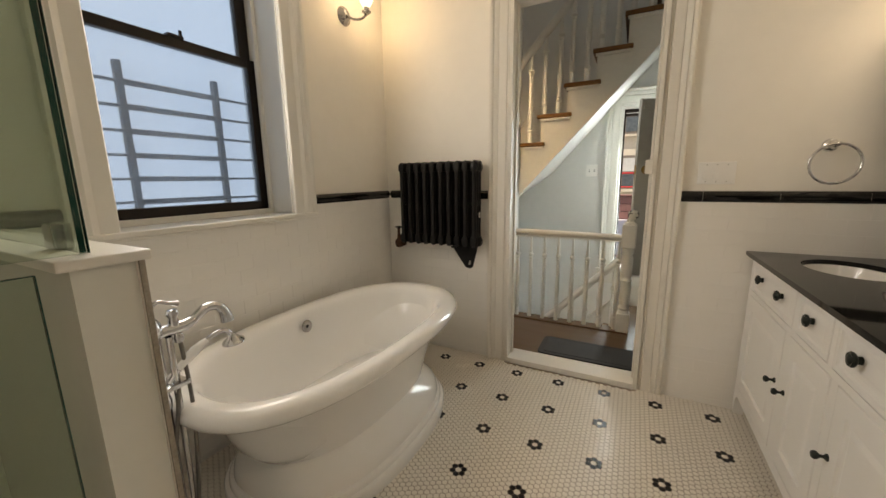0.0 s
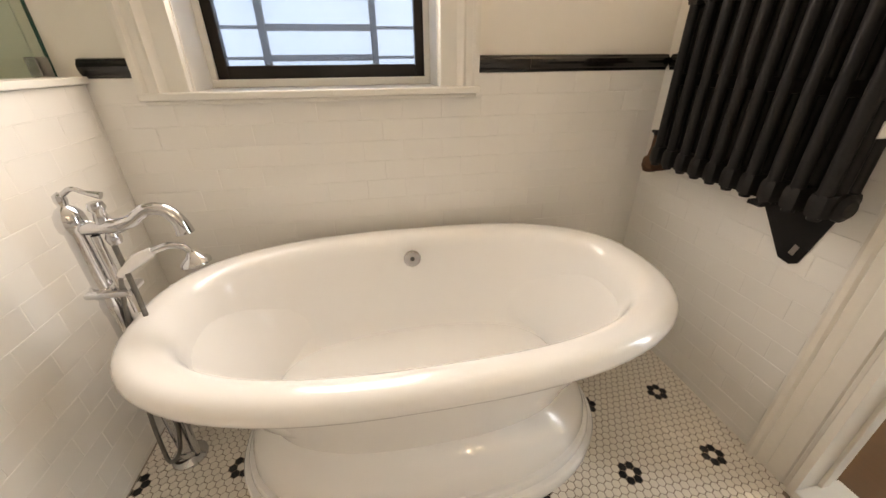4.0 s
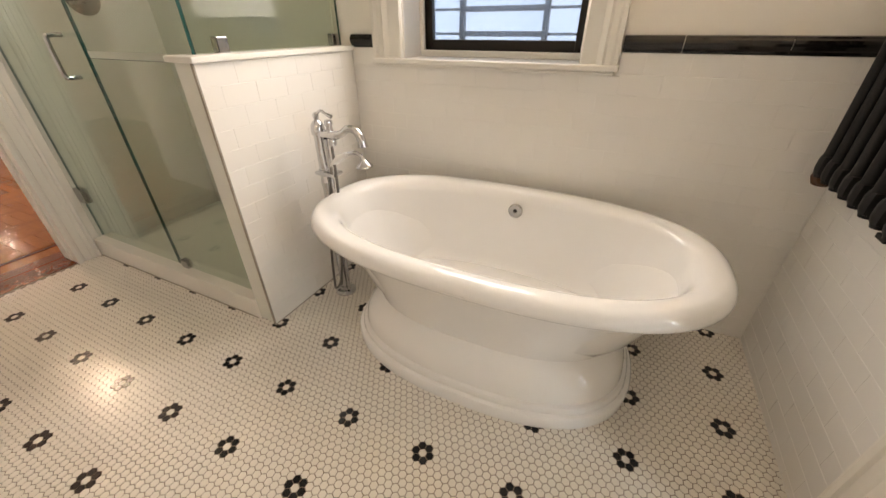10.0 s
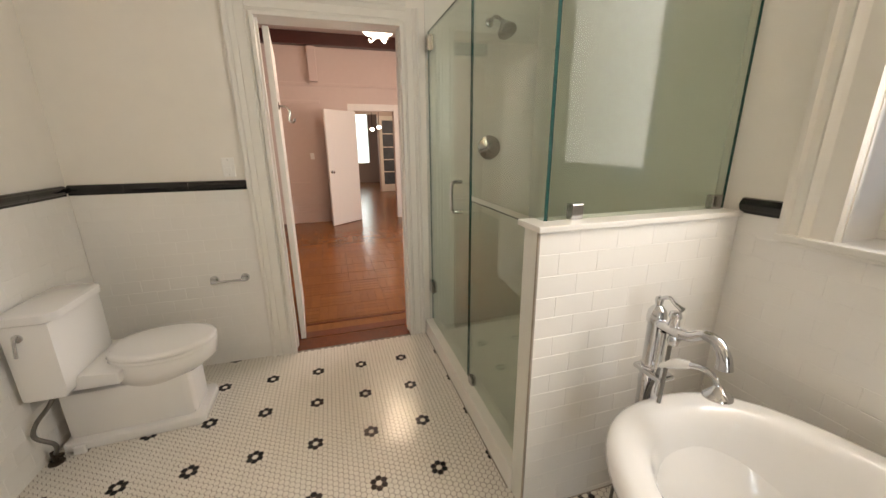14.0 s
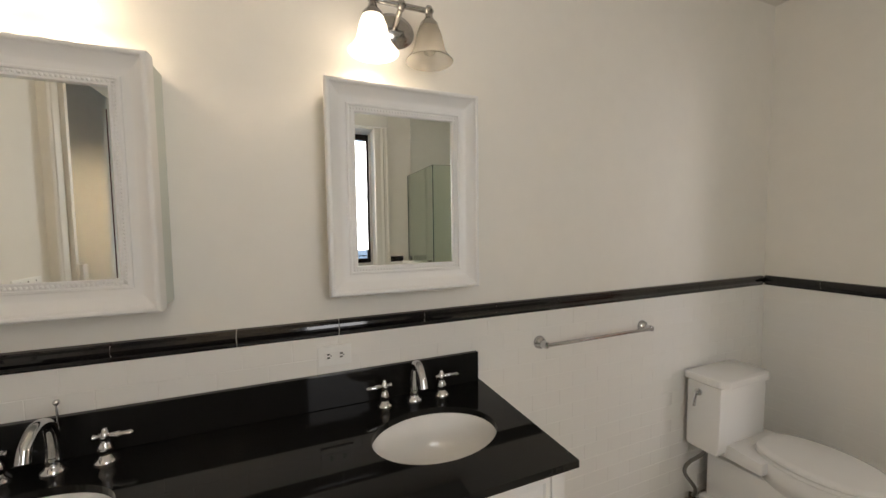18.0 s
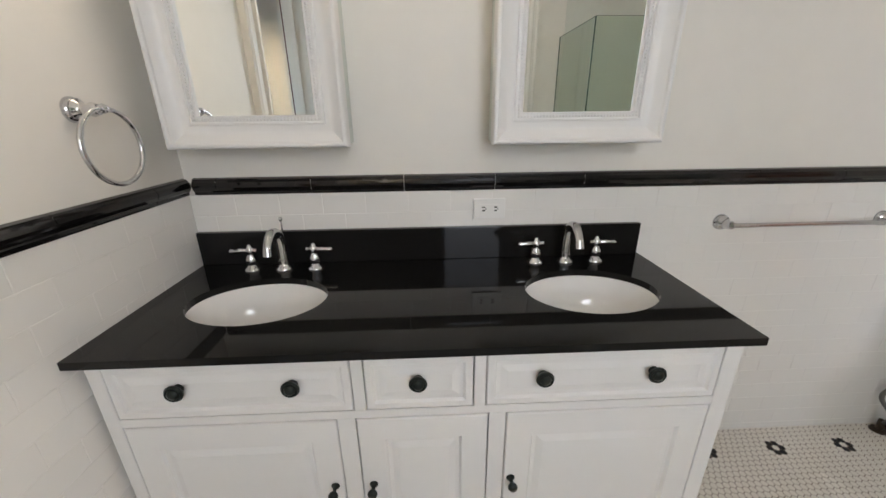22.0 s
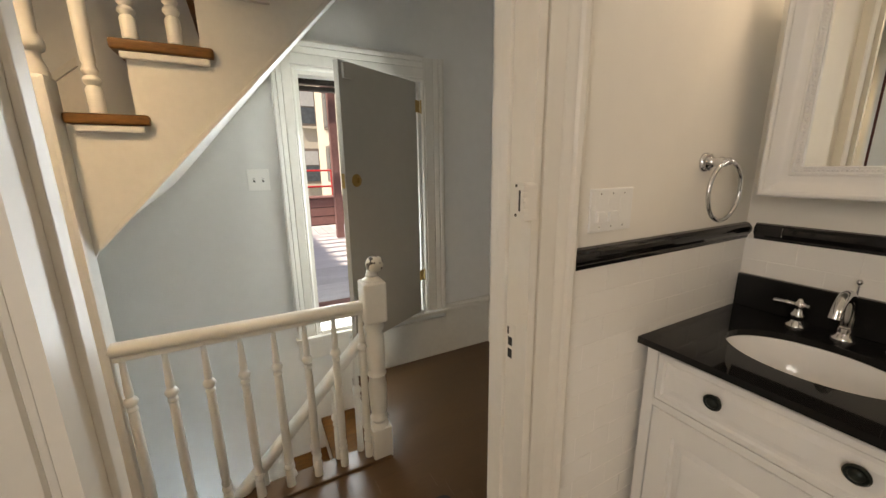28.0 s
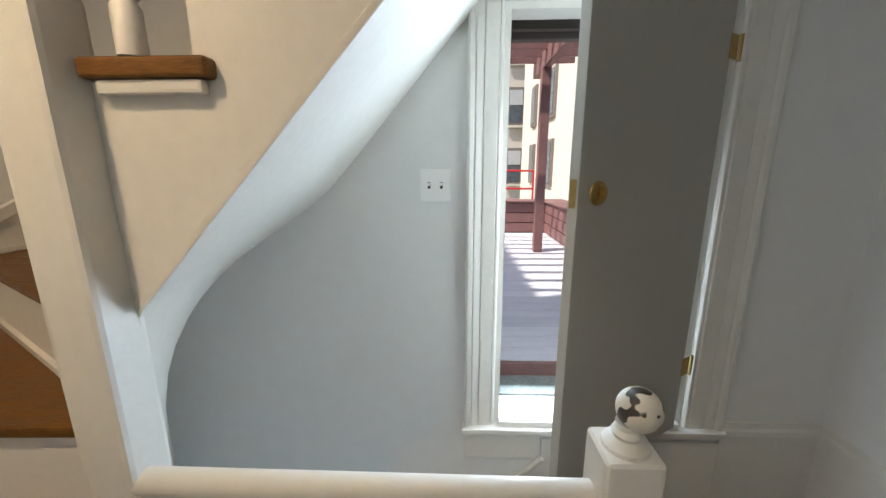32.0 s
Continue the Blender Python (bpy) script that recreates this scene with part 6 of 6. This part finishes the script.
for z in (0.75, 1.72):
    part("panel_molding", box(0.20, 0.95, BY0 + 0.0005, BY0 + 0.014, z, z + 0.02, 0.003), BEDW, tm)
part("pipe_chase", box(-0.12, 0.02, BY0 + 0.0005, BY0 + 0.12, 2.525, 3.09, 0.01), BEDW, tm, "boxed pipe chase")
d4 = tagged(thing("door_frame_4", (-1.1, BY0, 0)), "white frame of the far bedroom doorway", "door frame", kind="structure")
part("casing", box(FDX0 - 0.14, FDX0, BY0 + 0.0005, BY0 + 0.025, -0.003, FDH + 0.12, 0.005), TRIMW, d4)
part("casing", box(FDX1, FDX1 + 0.12, BY0 + 0.0005, BY0 + 0.025, -0.003, FDH + 0.12, 0.005), TRIMW, d4)
part("head_casing", box(FDX0, FDX1, BY0 + 0.0005, BY0 + 0.025, FDH, FDH + 0.12, 0.005), TRIMW, d4)
wd = tagged(thing("door_4", (0, 0, 0)), "plain white bedroom door standing open", "door", kind="structure")
part("leaf", box(0, 0.74, -0.018, 0.018, 0.01, 2.04, 0.002), TRIMW, wd)
smooth(part("door_knob", lathe([(0, 0), (0.026, 0), (0.024, 0.005), (0.010, 0.012), (0.010, 0.03), (0.024, 0.042), (0.024, 0.055), (0, 0.064)], 18, along((0.68, 0.018, 0.98), (0.68, 1, 0.98))), NICKEL, wd), 50)
wd.matrix_basis = pose(FDX1 + 0.0, BY0 + 0.035, 0, 0, 0, 42)
plate("light_switch", -0.10, 1.25, 0.07, 0.114, 1, Matrix.Translation((0, BY0, 0)) @ Matrix.Rotation(math.pi, 4, "Z"), "white switch plate on the bedroom wall", "rocker")
cl = thing("ceiling_light", (-0.85, -3.4, 3.3), "lit glass bowl ceiling light with scrolled metal holder", "ceiling light")
part("stem", lathe([(0.05, 3.30), (0.045, 3.27), (0.012, 3.25), (0.012, 2.72)], 16, pose(-0.85, -3.4, 0)), BRONZE, cl)
smooth(part("glass_bowl", lathe([(0.0, 2.62), (0.08, 2.625), (0.15, 2.65), (0.19, 2.69), (0.195, 2.705), (0.0, 2.71)], 28, pose(-0.85, -3.4, 0)), LAMPGLOW, cl, "lit milky glass bowl"), 60).visible_shadow = False
for k in range(4):
    a = math.pi / 4 + k * math.pi / 2
    part("scroll", tube([(-0.85 + 0.05 * math.cos(a), -3.4 + 0.05 * math.sin(a), 2.615), (-0.85 + 0.11 * math.cos(a), -3.4 + 0.11 * math.sin(a), 2.585), (-0.85 + 0.14 * math.cos(a), -3.4 + 0.14 * math.sin(a), 2.61)], 0.010, 8, 4), TRIMW, cl)
# parquet pieces near the doorway and the border lines
structure("parquet_border", join(box(BX0, BX1, BY1 - 0.12, BY1 - 0.021, -0.004, 0.0006), box(BX0, BX1, BY1 - 0.27, BY1 - 0.245, -0.004, 0.0006)), PARQD, "dark inlaid border of the parquet", "floor")
block = bmesh.new()
box(-0.148, 0.148, -0.0365, 0.0365, -0.003, 0.0, 0.0008, 1, bm=block)
bme = bpy.data.meshes.new("parquet_block")
block.to_mesh(bme)
block.free()
bme.materials.append(PARQ)
bfl = bpy.data.objects["bedroom_floor"]
cnt = 0
for i in range(14):
    for j in range(6):
        for q in range(4):
            if cnt >= 300:
                break
            cx, cy = -1.35 + j * 0.302, BY1 - 0.44 - i * 0.302
            ob = new("parquet_block", bme)
            ob.parent = bfl
            if (i + j) % 2:
                ob.matrix_basis = pose(cx, cy + (q - 1.5) * 0.0755, 0.0012)
            else:
                ob.matrix_basis = pose(cx + (q - 1.5) * 0.0755, cy, 0.0012, 0, 0, 90)
            cnt += 1

# ---- far rooms seen through the bedroom ----
structure("far_floor", box(-4.0, 1.0, -14.2, BY0 - 0.2, -0.06, -0.005), PARQ, "polished orange floor of the far rooms", "floor")
structure("far_wall_south", wall_with_opening("x", -14.2, -14.05, -4.0, 1.0, -0.02, 3.2, [(-1.75, -1.20, 0.75, 2.75)]), BEDW, "white wall of the far room", "wall")
structure("far_wall_east", box(1.0, 1.15, -14.2, BY0 - 0.15, -0.02, 3.2), BEDW, "white wall of the far room", "wall")
structure("far_wall_west", box(-4.15, -4.0, -14.2, BY0 - 0.15, -0.02, 3.2), BEDW, "cream wall of the far room", "wall")
structure("far_partition", wall_with_opening("x", -10.9, -10.75, -4.0, 1.0, -0.02, 3.2, [(-1.72, -0.9, -0.02, 2.35)]), BEDW, "cream partition with an open doorway", "wall")
structure("far_ceiling", box(-4.15, 1.15, -14.2, BY0 - 0.15, 3.2, 3.3), BEDW, "pale ceiling of the far rooms", "ceiling")
tagged(link_mesh("backdrop_far", box(-3.5, 0.5, -15.6, -15.58, -0.5, 3.6), glow("far_window_daylight", (0.68, 0.92, 0.95), 1.1)), "bright daylight outside the far window", "backdrop", kind="structure")
fd = tagged(thing("door_5", (-1.74, -10.7, 0)), "cream french door with glass panes", "door", kind="structure")
for a, b in ((0.0, 0.09), (0.57, 0.66)):
    part("stile", box(-1.76 - b, -1.76 - a, -10.745, -10.71, 0.0, 2.3, 0.003), PAINT, fd)
for z0, z1 in ((0.0, 0.22), (0.60, 0.63), (0.98, 1.01), (1.36, 1.39), (1.76, 1.79), (2.17, 2.3)):
    part("rail", box(-2.33, -1.85, -10.745, -10.71, z0, z1, 0.003), PAINT, fd)
for z0, z1 in ((0.22, 0.60), (0.63, 0.98), (1.01, 1.36), (1.39, 1.76), (1.79, 2.17)):
    part("pane", box(-2.33, -1.85, -10.73, -10.726, z0, z1), FARPANE, fd)
for fx_, fy_, fz_ in ((-1.24, -8.0, 1.80), (-1.41, -8.05, 1.85), (-1.80, -8.0, 1.97)):
    fl_ = thing("far_lamp", (fx_, fy_, fz_), "small lit glass wall lamp in the far room", "wall light", "far room lamps")
    g_ = bmesh.new()
    bmesh.ops.create_uvsphere(g_, u_segments=16, v_segments=10, radius=0.055, matrix=Matrix.Translation((fx_, fy_, fz_)) @ Matrix.Diagonal((1, 1, 0.7, 1)))
    part("glass_shade", g_, LAMPGLOW, fl_)
    part("stem", tube([(fx_, fy_, fz_ + 0.03), (fx_, fy_, 3.2)], 0.006, 8, 1), BRONZE, fl_)

# ---- roof deck outside the hall door ----
structure("ground", box(-300, 300, 4.26, 900, -9.3, -9.0), GRAVEL, "grey street level ground far below", "ground")
deck = thing("roof_deck", (0.6, 7.0, 0.42), "weathered wooden roof deck", "deck")
part("flashing", box(-0.6, 1.4, HY1 + 0.161, 4.46, 0.30, 0.375), LEAD, deck, "mossy grey roof flashing")
part("flashing_step", box(-0.6, 1.4, HY1 + 0.161, 4.32, 0.376, 0.405, 0.004), LEAD, deck)
part("fascia", box(-2.5, 3.0, 4.455, 4.48, 0.30, 0.446, 0.004), REDWOOD, deck)
for k in range(21):
    y = 4.485 + k * 0.142
    part("deck_board", box(-2.5, 3.0, y, y + 0.137, 0.42, 0.448, 0.003, 1), DECKW, deck)
for k in range(22):
    x = -0.9 + k * 0.142
    part("deck_board", box(x, x + 0.137, 7.47, 8.42, 0.42, 0.448, 0.003, 1), DECKW, deck)
wallb = thing("deck_bench_wall", (1.1, 8.0, 0.45), "red-brown slatted parapet bench", "parapet")
for k in range(3):
    z0 = 0.46 + k * 0.155
    part("slat", box(-1.5, 1.15, 8.44, 8.475, z0, z0 + 0.14, 0.003), REDWOOD, wallb)
    part("slat", box(1.15, 1.185, 5.6, 8.475, z0, z0 + 0.14, 0.003), REDWOOD, wallb)
part("cap_board", box(-1.5, 1.5, 8.40, 8.8, 0.925, 0.95, 0.003), REDWOOD, wallb)
part("cap_board", box(1.12, 1.5, 5.6, 8.40, 0.925, 0.95, 0.003), REDWOOD, wallb)
part("backing", box(-1.5, 1.5, 8.476, 8.79, 0.40, 0.92), DARKFR, wallb)
pg = thing("pergola", (0.87, 7.1, 0.45), "red-brown stained wooden pergola", "pergola")
for px, py in ((0.745, 7.1), (-1.6, 7.1), (0.745, 4.6), (-1.6, 4.6)):
    part("post", box(px - 0.05, px + 0.05, py - 0.05, py + 0.05, 0.448, 2.52, 0.004), REDWOOD, pg)
for px in (0.745, -1.6):
    part("beam", box(px - 0.045, px + 0.045, 4.3, 7.6, 2.52, 2.70, 0.004), REDWOOD, pg)
for k in range(12):
    part("rafter", box(-2.0, 1.15, 4.45 + k * 0.27, 4.45 + k * 0.27 + 0.045, 2.66, 2.80, 0.003), REDWOOD, pg)
structure("lower_roof", box(-2.6, 1.6, 8.80, 9.6, -9.0, 0.385), STUCCO, "flat roof edge of the house below the deck", "roof")
rl = thing("red_railing", (0.8, 9.1, 0.9), "red painted metal railing beyond the deck", "railing")
for z in (1.10, 1.40):
    part("rail", tube([(-1.5, 9.1, z), (1.08, 9.1, z)], 0.018, 10, 1), REDPAINT, rl)
for x in (-1.2, -0.4, 0.4, 1.08):
    part("post", tube([(x, 9.1, 0.38), (x, 9.1, 1.40)], 0.018, 10, 1), REDPAINT, rl)
ab = thing("apartment_building", (2, 20, -9), "cream apartment building with paired grey windows", "building")
part("wall", box(-9, 5.2, 20, 24, -9.0, 11.0), STUCCO, ab)
part("roof", box(-9.2, 5.4, 19.8, 24.2, 11.0, 11.3), WINTRIM, ab)


def far_window(x, y, z, w, hgt, axis="y"):
    fr = part("window", box(x - w / 2, x + w / 2, y - 0.08, y - 0.002, z, z + hgt, 0.0), WINTRIM, ab)
    for s in (-1, 1):
        cx = x + s * w * 0.24
        part("pane", box(cx - w * 0.19, cx + w * 0.19, y - 0.095, y - 0.081, z + 0.12, z + hgt * 0.5), FARPANE, fr)
        part("pane", box(cx - w * 0.19, cx + w * 0.19, y - 0.105, y - 0.081, z + hgt * 0.54, z + hgt - 0.12), GLASS_OUT, fr)
    part("sill", box(x - w / 2 - 0.08, x + w / 2 + 0.08, y - 0.16, y - 0.082, z - 0.1, z), STUCCO, fr)


GLASS_OUT = mat("pale_blind_behind_glass", (0.55, 0.57, 0.58), 0.3, vary=0.1, scale=1)
for zf in (-4.42, -1.85, 0.72, 3.29, 5.86, 8.43):
    for xf in (-7.0, -3.8, -0.6, 2.80):
        far_window(xf, 20, zf, 1.5, 1.6)
nb = thing("neighbour_building", (4, 12, -9), "pale stucco neighbour building with narrow windows", "building")
part("wall", box(2.35, 8.0, 9.2, 17.5, -9.0, 7.0), STUCCO, nb)
part("roof", box(2.25, 8.1, 9.1, 17.6, 7.0, 7.2), WINTRIM, nb)
for zf in (0.95, 2.75):
    for yf in (10.2, 12.75, 15.0):
        w_ = part("window", box(2.28, 2.349, yf, yf + 0.7, zf, zf + 1.25), WINTRIM, nb)
        part("pane", box(2.262, 2.279, yf + 0.07, yf + 0.63, zf + 0.08, zf + 1.17), FARPANE, w_)


# ---- shower wall tiling ----
def slab(name, dims, label):
    return structure(name, box(*dims), SHOWERT, label, "wall")


slab("shower_wall_west", (WX - SET + 0.0002, WX - 0.0005, SY, HWY0 + SET, 0.03, CEIL), "pale tiled shower wall")
slab("shower_wall_south", (WX, -0.852, SY - SET + 0.0002, SY - 0.0005, 0.03, CEIL), "pale tiled shower wall")

# ---- wall tiles ----
TW, TH, GAP = 0.1524, 0.0762, 0.0014


def tile_mesh(name, w, hgt, depth, material, edge=0.0011):
    """A tile facing -y, its back on y = 0, bevelled at the edge, drawn from its centre."""
    a, b = w / 2, hgt / 2
    v = [(-a, 0, -b), (a, 0, -b), (a, 0, b), (-a, 0, b)]
    v += [(-a, -depth + edge, -b), (a, -depth + edge, -b), (a, -depth + edge, b), (-a, -depth + edge, b)]
    v += [(x * (1 - edge / abs(x)), -depth, z * (1 - edge / abs(z))) for x, _, z in v[:4]]
    f = [(0, 1, 5, 4), (1, 2, 6, 5), (2, 3, 7, 6), (3, 0, 4, 7), (4, 5, 9, 8), (5, 6, 10, 9), (6, 7, 11, 10), (7, 4, 8, 11), (8, 9, 10, 11)]
    me = bpy.data.meshes.new(name)
    me.from_pydata(v, [], f)
    me.materials.append(material)
    return me


MESHES = {}


def cut_tile(w, hgt, depth, material):
    key = (round(w, 3), round(hgt, 3), material.name)
    if key not in MESHES:
        MESHES[key] = tile_mesh("tile", w, hgt, depth, material)
    return MESHES[key]


def tile_field(owner, u0, u1, top, place, skip=(), name="tile", joined=None, limit=300):
    """Running-bond tiles on a wall, u along it; the rest past the limit is gathered in one mesh."""
    rest = []
    made = 0
    row = 0
    back = bmesh.new()
    d = -SET + 0.0006
    if skip:
        s0, s1, sz0, _ = skip[0]
        box(u0, s0, d, 0.0004, 0.0, top, bm=back)
        box(s0, s1, d, 0.0004, 0.0, sz0, bm=back)
        box(s1, u1, d, 0.0004, 0.0, top, bm=back)
    else:
        box(u0, u1, d, 0.0004, 0.0, top, bm=back)
    part("tile_grout", move(back, place), TGROUT, owner)
    z1 = top
    while z1 > 0.004:
        z0 = max(z1 - TH, 0.001)
        start = u0 - (TW / 2 if row % 2 else 0)
        u = start
        while u < u1 - 0.004:
            a, b = max(u, u0), min(u + TW, u1)
            u += TW
            zz0, zz1 = z0, z1
            hole = False
            for s0, s1, sz0, sz1 in skip:
                if a < s1 - 0.003 and b > s0 + 0.003 and zz1 > sz0 + 0.003 and zz0 < sz1 - 0.003:
                    if zz0 < sz0:
                        zz1 = sz0
                    elif a < s0:
                        b = s0
                    elif b > s1:
                        a = s1
                    else:
                        hole = True
            w, hgt = b - a - GAP, zz1 - zz0 - GAP
            if hole or w < 0.008 or hgt < 0.008:
                continue
            cx, cz = (a + b) / 2, (zz0 + zz1) / 2
            tilt = random.uniform(-0.25, 0.25)
            m = place @ pose(cx, 0, cz, random.uniform(-0.2, 0.2), 0, tilt)
            if made < limit:
                ob = new(name, cut_tile(w, hgt, SET + 0.0005, TILEW))
                ob.parent = owner
                ob.matrix_basis = m
                made += 1
            else:
                rest.append((m, w, hgt))
        z1 -= TH
        row += 1
    if rest:
        vs, fs = [], []
        for m, w, hgt in rest:
            me = cut_tile(w, hgt, SET + 0.0005, TILEW)
            o = len(vs)
            vs += [tuple(m @ v.co) for v in me.vertices]
            fs += [tuple(o + i for i in p.vertices) for p in me.polygons]
        me = bpy.data.meshes.new("far_tiles")
        me.from_pydata(vs, [], fs)
        me.materials.append(TILEW)
        ob = new("far_tiles", me)
        ob.parent = owner
        tagged(ob, kind="stuff")


O = bpy.data.objects
east_place = Matrix.Translation((EX + SET, 0, 0)) @ Matrix.Rotation(radians(-90), 4, "Z")
west_place = Matrix.Translation((WX - SET, 0, 0)) @ Matrix.Rotation(radians(90), 4, "Z")
north_place = Matrix.Translation((0, NY + SET, 0))
south_place = Matrix.Translation((0, SY - SET, 0)) @ Matrix.Rotation(radians(180), 4, "Z")
tile_field(O["wall_east"], -(NY), -(SY), TILE_TOP, east_place)
tile_field(O["wall_west"], HWY1, NY, TILE_TOP, west_place, skip=((0.428, 1.556, 1.097, 3.0),))
tile_field(O["wall_north"], DOOR_N[1] + 0.132, EX, TILE_TOP, north_place)
tile_field(O["wall_north"], WX, DOOR_N[0] - 0.139, TILE_TOP, north_place)
tile_field(O["wall_south"], -EX, -(DOOR_S[1] + 0.141), TILE_TOP, south_place)
tile_field(O["half_wall"], -(HWX - 0.002), -WX, 1.165, Matrix.Translation((0, HWY1 - SET, 0)) @ Matrix.Rotation(radians(180), 4, "Z"))


# black rail tiles
def rail_tile_mesh(w):
    key = ("rail", round(w, 3))
    if key not in MESHES:
        prof = [(0.0, 0.0), (-0.011, 0.0), (-0.013, 0.004), (-0.013, 0.010), (-0.018, 0.016), (-0.023, 0.026), (-0.024, 0.034), (-0.021, 0.044), (-0.015, 0.050), (-0.013, 0.055), (0.0, 0.058)]
        bm = prism(prof, "x", -w / 2, w / 2)
        me = bpy.data.meshes.new("rail_tile")
        bm.to_mesh(me)
        bm.free()
        me.materials.append(TILEB)
        MESHES[key] = me
    return MESHES[key]


def rail_run(owner, cuts, place):
    for a, b in zip(cuts, cuts[1:]):
        ob = new("rail_tile", rail_tile_mesh(b - a - 0.0022))
        ob.parent = owner
        ob.matrix_basis = place @ pose((a + b) / 2, 0, TILE_TOP)
    joint = bmesh.new()
    box(cuts[0] + 0.002, cuts[-1] - 0.002, -0.0165, 0.0, TILE_TOP + 0.016, TILE_TOP + 0.047, bm=joint)
    part("rail_grout", move(joint, place), TGROUT, owner, "pale grout behind the black rail tiles")


def cuts_between(a, b, first, step=0.322):
    c = [a]
    x = first
    while x < b - 0.02:
        if x > a + 0.02:
            c.append(x)
        x += step
    return c + [b]


rail_run(O["wall_east"], cuts_between(-NY + 0.024, -SY - 0.024, -2.24), east_place)
rail_run(O["wall_west"], cuts_between(HWY1 + 0.002, 0.427, 0.6), west_place)
rail_run(O["wall_west"], cuts_between(1.557, NY - 0.001, 1.757, 0.311), west_place)
rail_run(O["wall_north"], cuts_between(DOOR_N[1] + 0.134, EX - 0.001, 0.405), north_place)
rail_run(O["wall_north"], cuts_between(WX + 0.025, DOOR_N[0] - 0.141, -1.5), north_place)
rail_run(O["wall_south"], cuts_between(-EX + 0.001, -(DOOR_S[1] + 0.143), -0.95), south_place)

# caulk lines along the floor edge
part("caulk_line", join(box(HWX - 0.001, HWX + 0.006, SY + 0.02, HWY0 - 0.001, -0.001, 0.003), box(WX + 0.01, HWX, HWY1 + 0.0005, HWY1 + 0.005, -0.001, 0.003)), CAULK, floor, "dirty caulk joint at the floor edge")


part("edge_strip", box(DOOR_S[0] + 0.018, DOOR_S[1] - 0.018, SY - 0.0035, SY + 0.0035, -0.0022, 0.0015), CAULK, floor, "thin grey edge strip at the doorway")


# ---- hexagon mosaic ----
def hex_mesh(name, material):
    r, e = P / math.sqrt(3) * (0.90 if material is HEXW else 0.87), 0.0010
    v, f = [], []
    for rad_, z in ((r, -0.0024), (r, -0.0007), (r - e, 0.0)):
        v += [(rad_ * math.cos(radians(60 * k)), rad_ * math.sin(radians(60 * k)), z) for k in range(6)]
    for a in (0, 6):
        f += [(a + k, a + (k + 1) % 6, a + 6 + (k + 1) % 6, a + 6 + k) for k in range(6)]
    f.append(tuple(range(12, 18)))
    me = bpy.data.meshes.new(name)
    me.from_pydata(v, [], f)
    me.materials.append(material)
    return me


hex_w, hex_b = hex_mesh("hex_tile", HEXW), hex_mesh("black_hex_tile", HEXB)
ROWX = P * math.sqrt(3) / 2
rows = {"w": ([], []), "b": ([], [])}
singles = 0
i0, i1 = int((WX - FX) / ROWX) - 1, int((EX - FX) / ROWX) + 1
j0, j1 = int((SY - FY) / P) - 1, int((NY - FY) / P) + 1
hv = [tuple(v.co) for v in hex_w.vertices]
hf = [tuple(p.vertices) for p in hex_w.polygons]
for i in range(i0, i1 + 1):
    x = FX + i * ROWX
    if not WX - 0.011 < x < EX + 0.011:
        continue
    for j in range(j0, j1 + 1):
        y = FY + (j + (0.5 if i % 2 else 0.0)) * P
        if DOOR_S[0] < x < DOOR_S[1] and y < SY + 0.013:
            continue
        if not SY - 0.011 < y < NY + (0.011 if not DOOR_N[0] < x < DOOR_N[1] else -0.04) or (x < HWX - 0.009 and y < HWY1 - 0.009):
            continue
        if ((x - TX) / 0.39) ** 2 + ((y - TY) / 0.61) ** 2 < 0.9:
            continue
        dx = (x - FX) - DX * round((x - FX) / DX)
        dy = (y - FY) - DY * round((y - FY) / DY)
        d = math.hypot(dx, dy)
        black = 0.5 * P < d < 1.2 * P
        z = random.uniform(-0.0003, 0.0002)
        tx, ty = random.uniform(-0.006, 0.006), random.uniform(-0.006, 0.006)
        if -0.62 < x < -0.20 and 0.30 < y < 0.75 and singles < 300:
            ob = new("hex_tile", hex_b if black else hex_w)
            ob.parent = floor
            ob.matrix_basis = pose(x, y, z, math.degrees(tx), math.degrees(ty), 0)
            singles += 1
            continue
        vs, fs = rows["b" if black else "w"]
        o = len(vs)
        vs += [(x + a, y + b, z + c + a * ty + b * tx) for a, b, c in hv]
        fs += [tuple(o + k for k in q) for q in hf]
for key, material, nm in (("w", HEXW, "white_mosaic"), ("b", HEXB, "black_mosaic")):
    me = bpy.data.meshes.new(nm)
    me.from_pydata(rows[key][0], [], rows[key][1])
    me.materials.append(material)
    ob = new(nm, me)
    ob.parent = floor
    tagged(ob, kind="stuff")

# ---- hall floorboards ----
hfl = O["hall_floor"]
yb = HY0 + 0.002
while yb < HY1 - 0.01:
    w = min(0.083, HY1 - yb)
    x = WELL_X + 0.002 if yb + w > BY - 0.055 else -0.96
    while x < HX1 - 0.01:
        ln = min(random.uniform(0.7, 1.4), HX1 - x)
        pl = box(x + 0.0003, x + ln - 0.0003, yb, yb + w, HZ - 0.003, HZ)
        part("floorboard", pl, HALLFL, hfl)
        x += ln
    yb += w
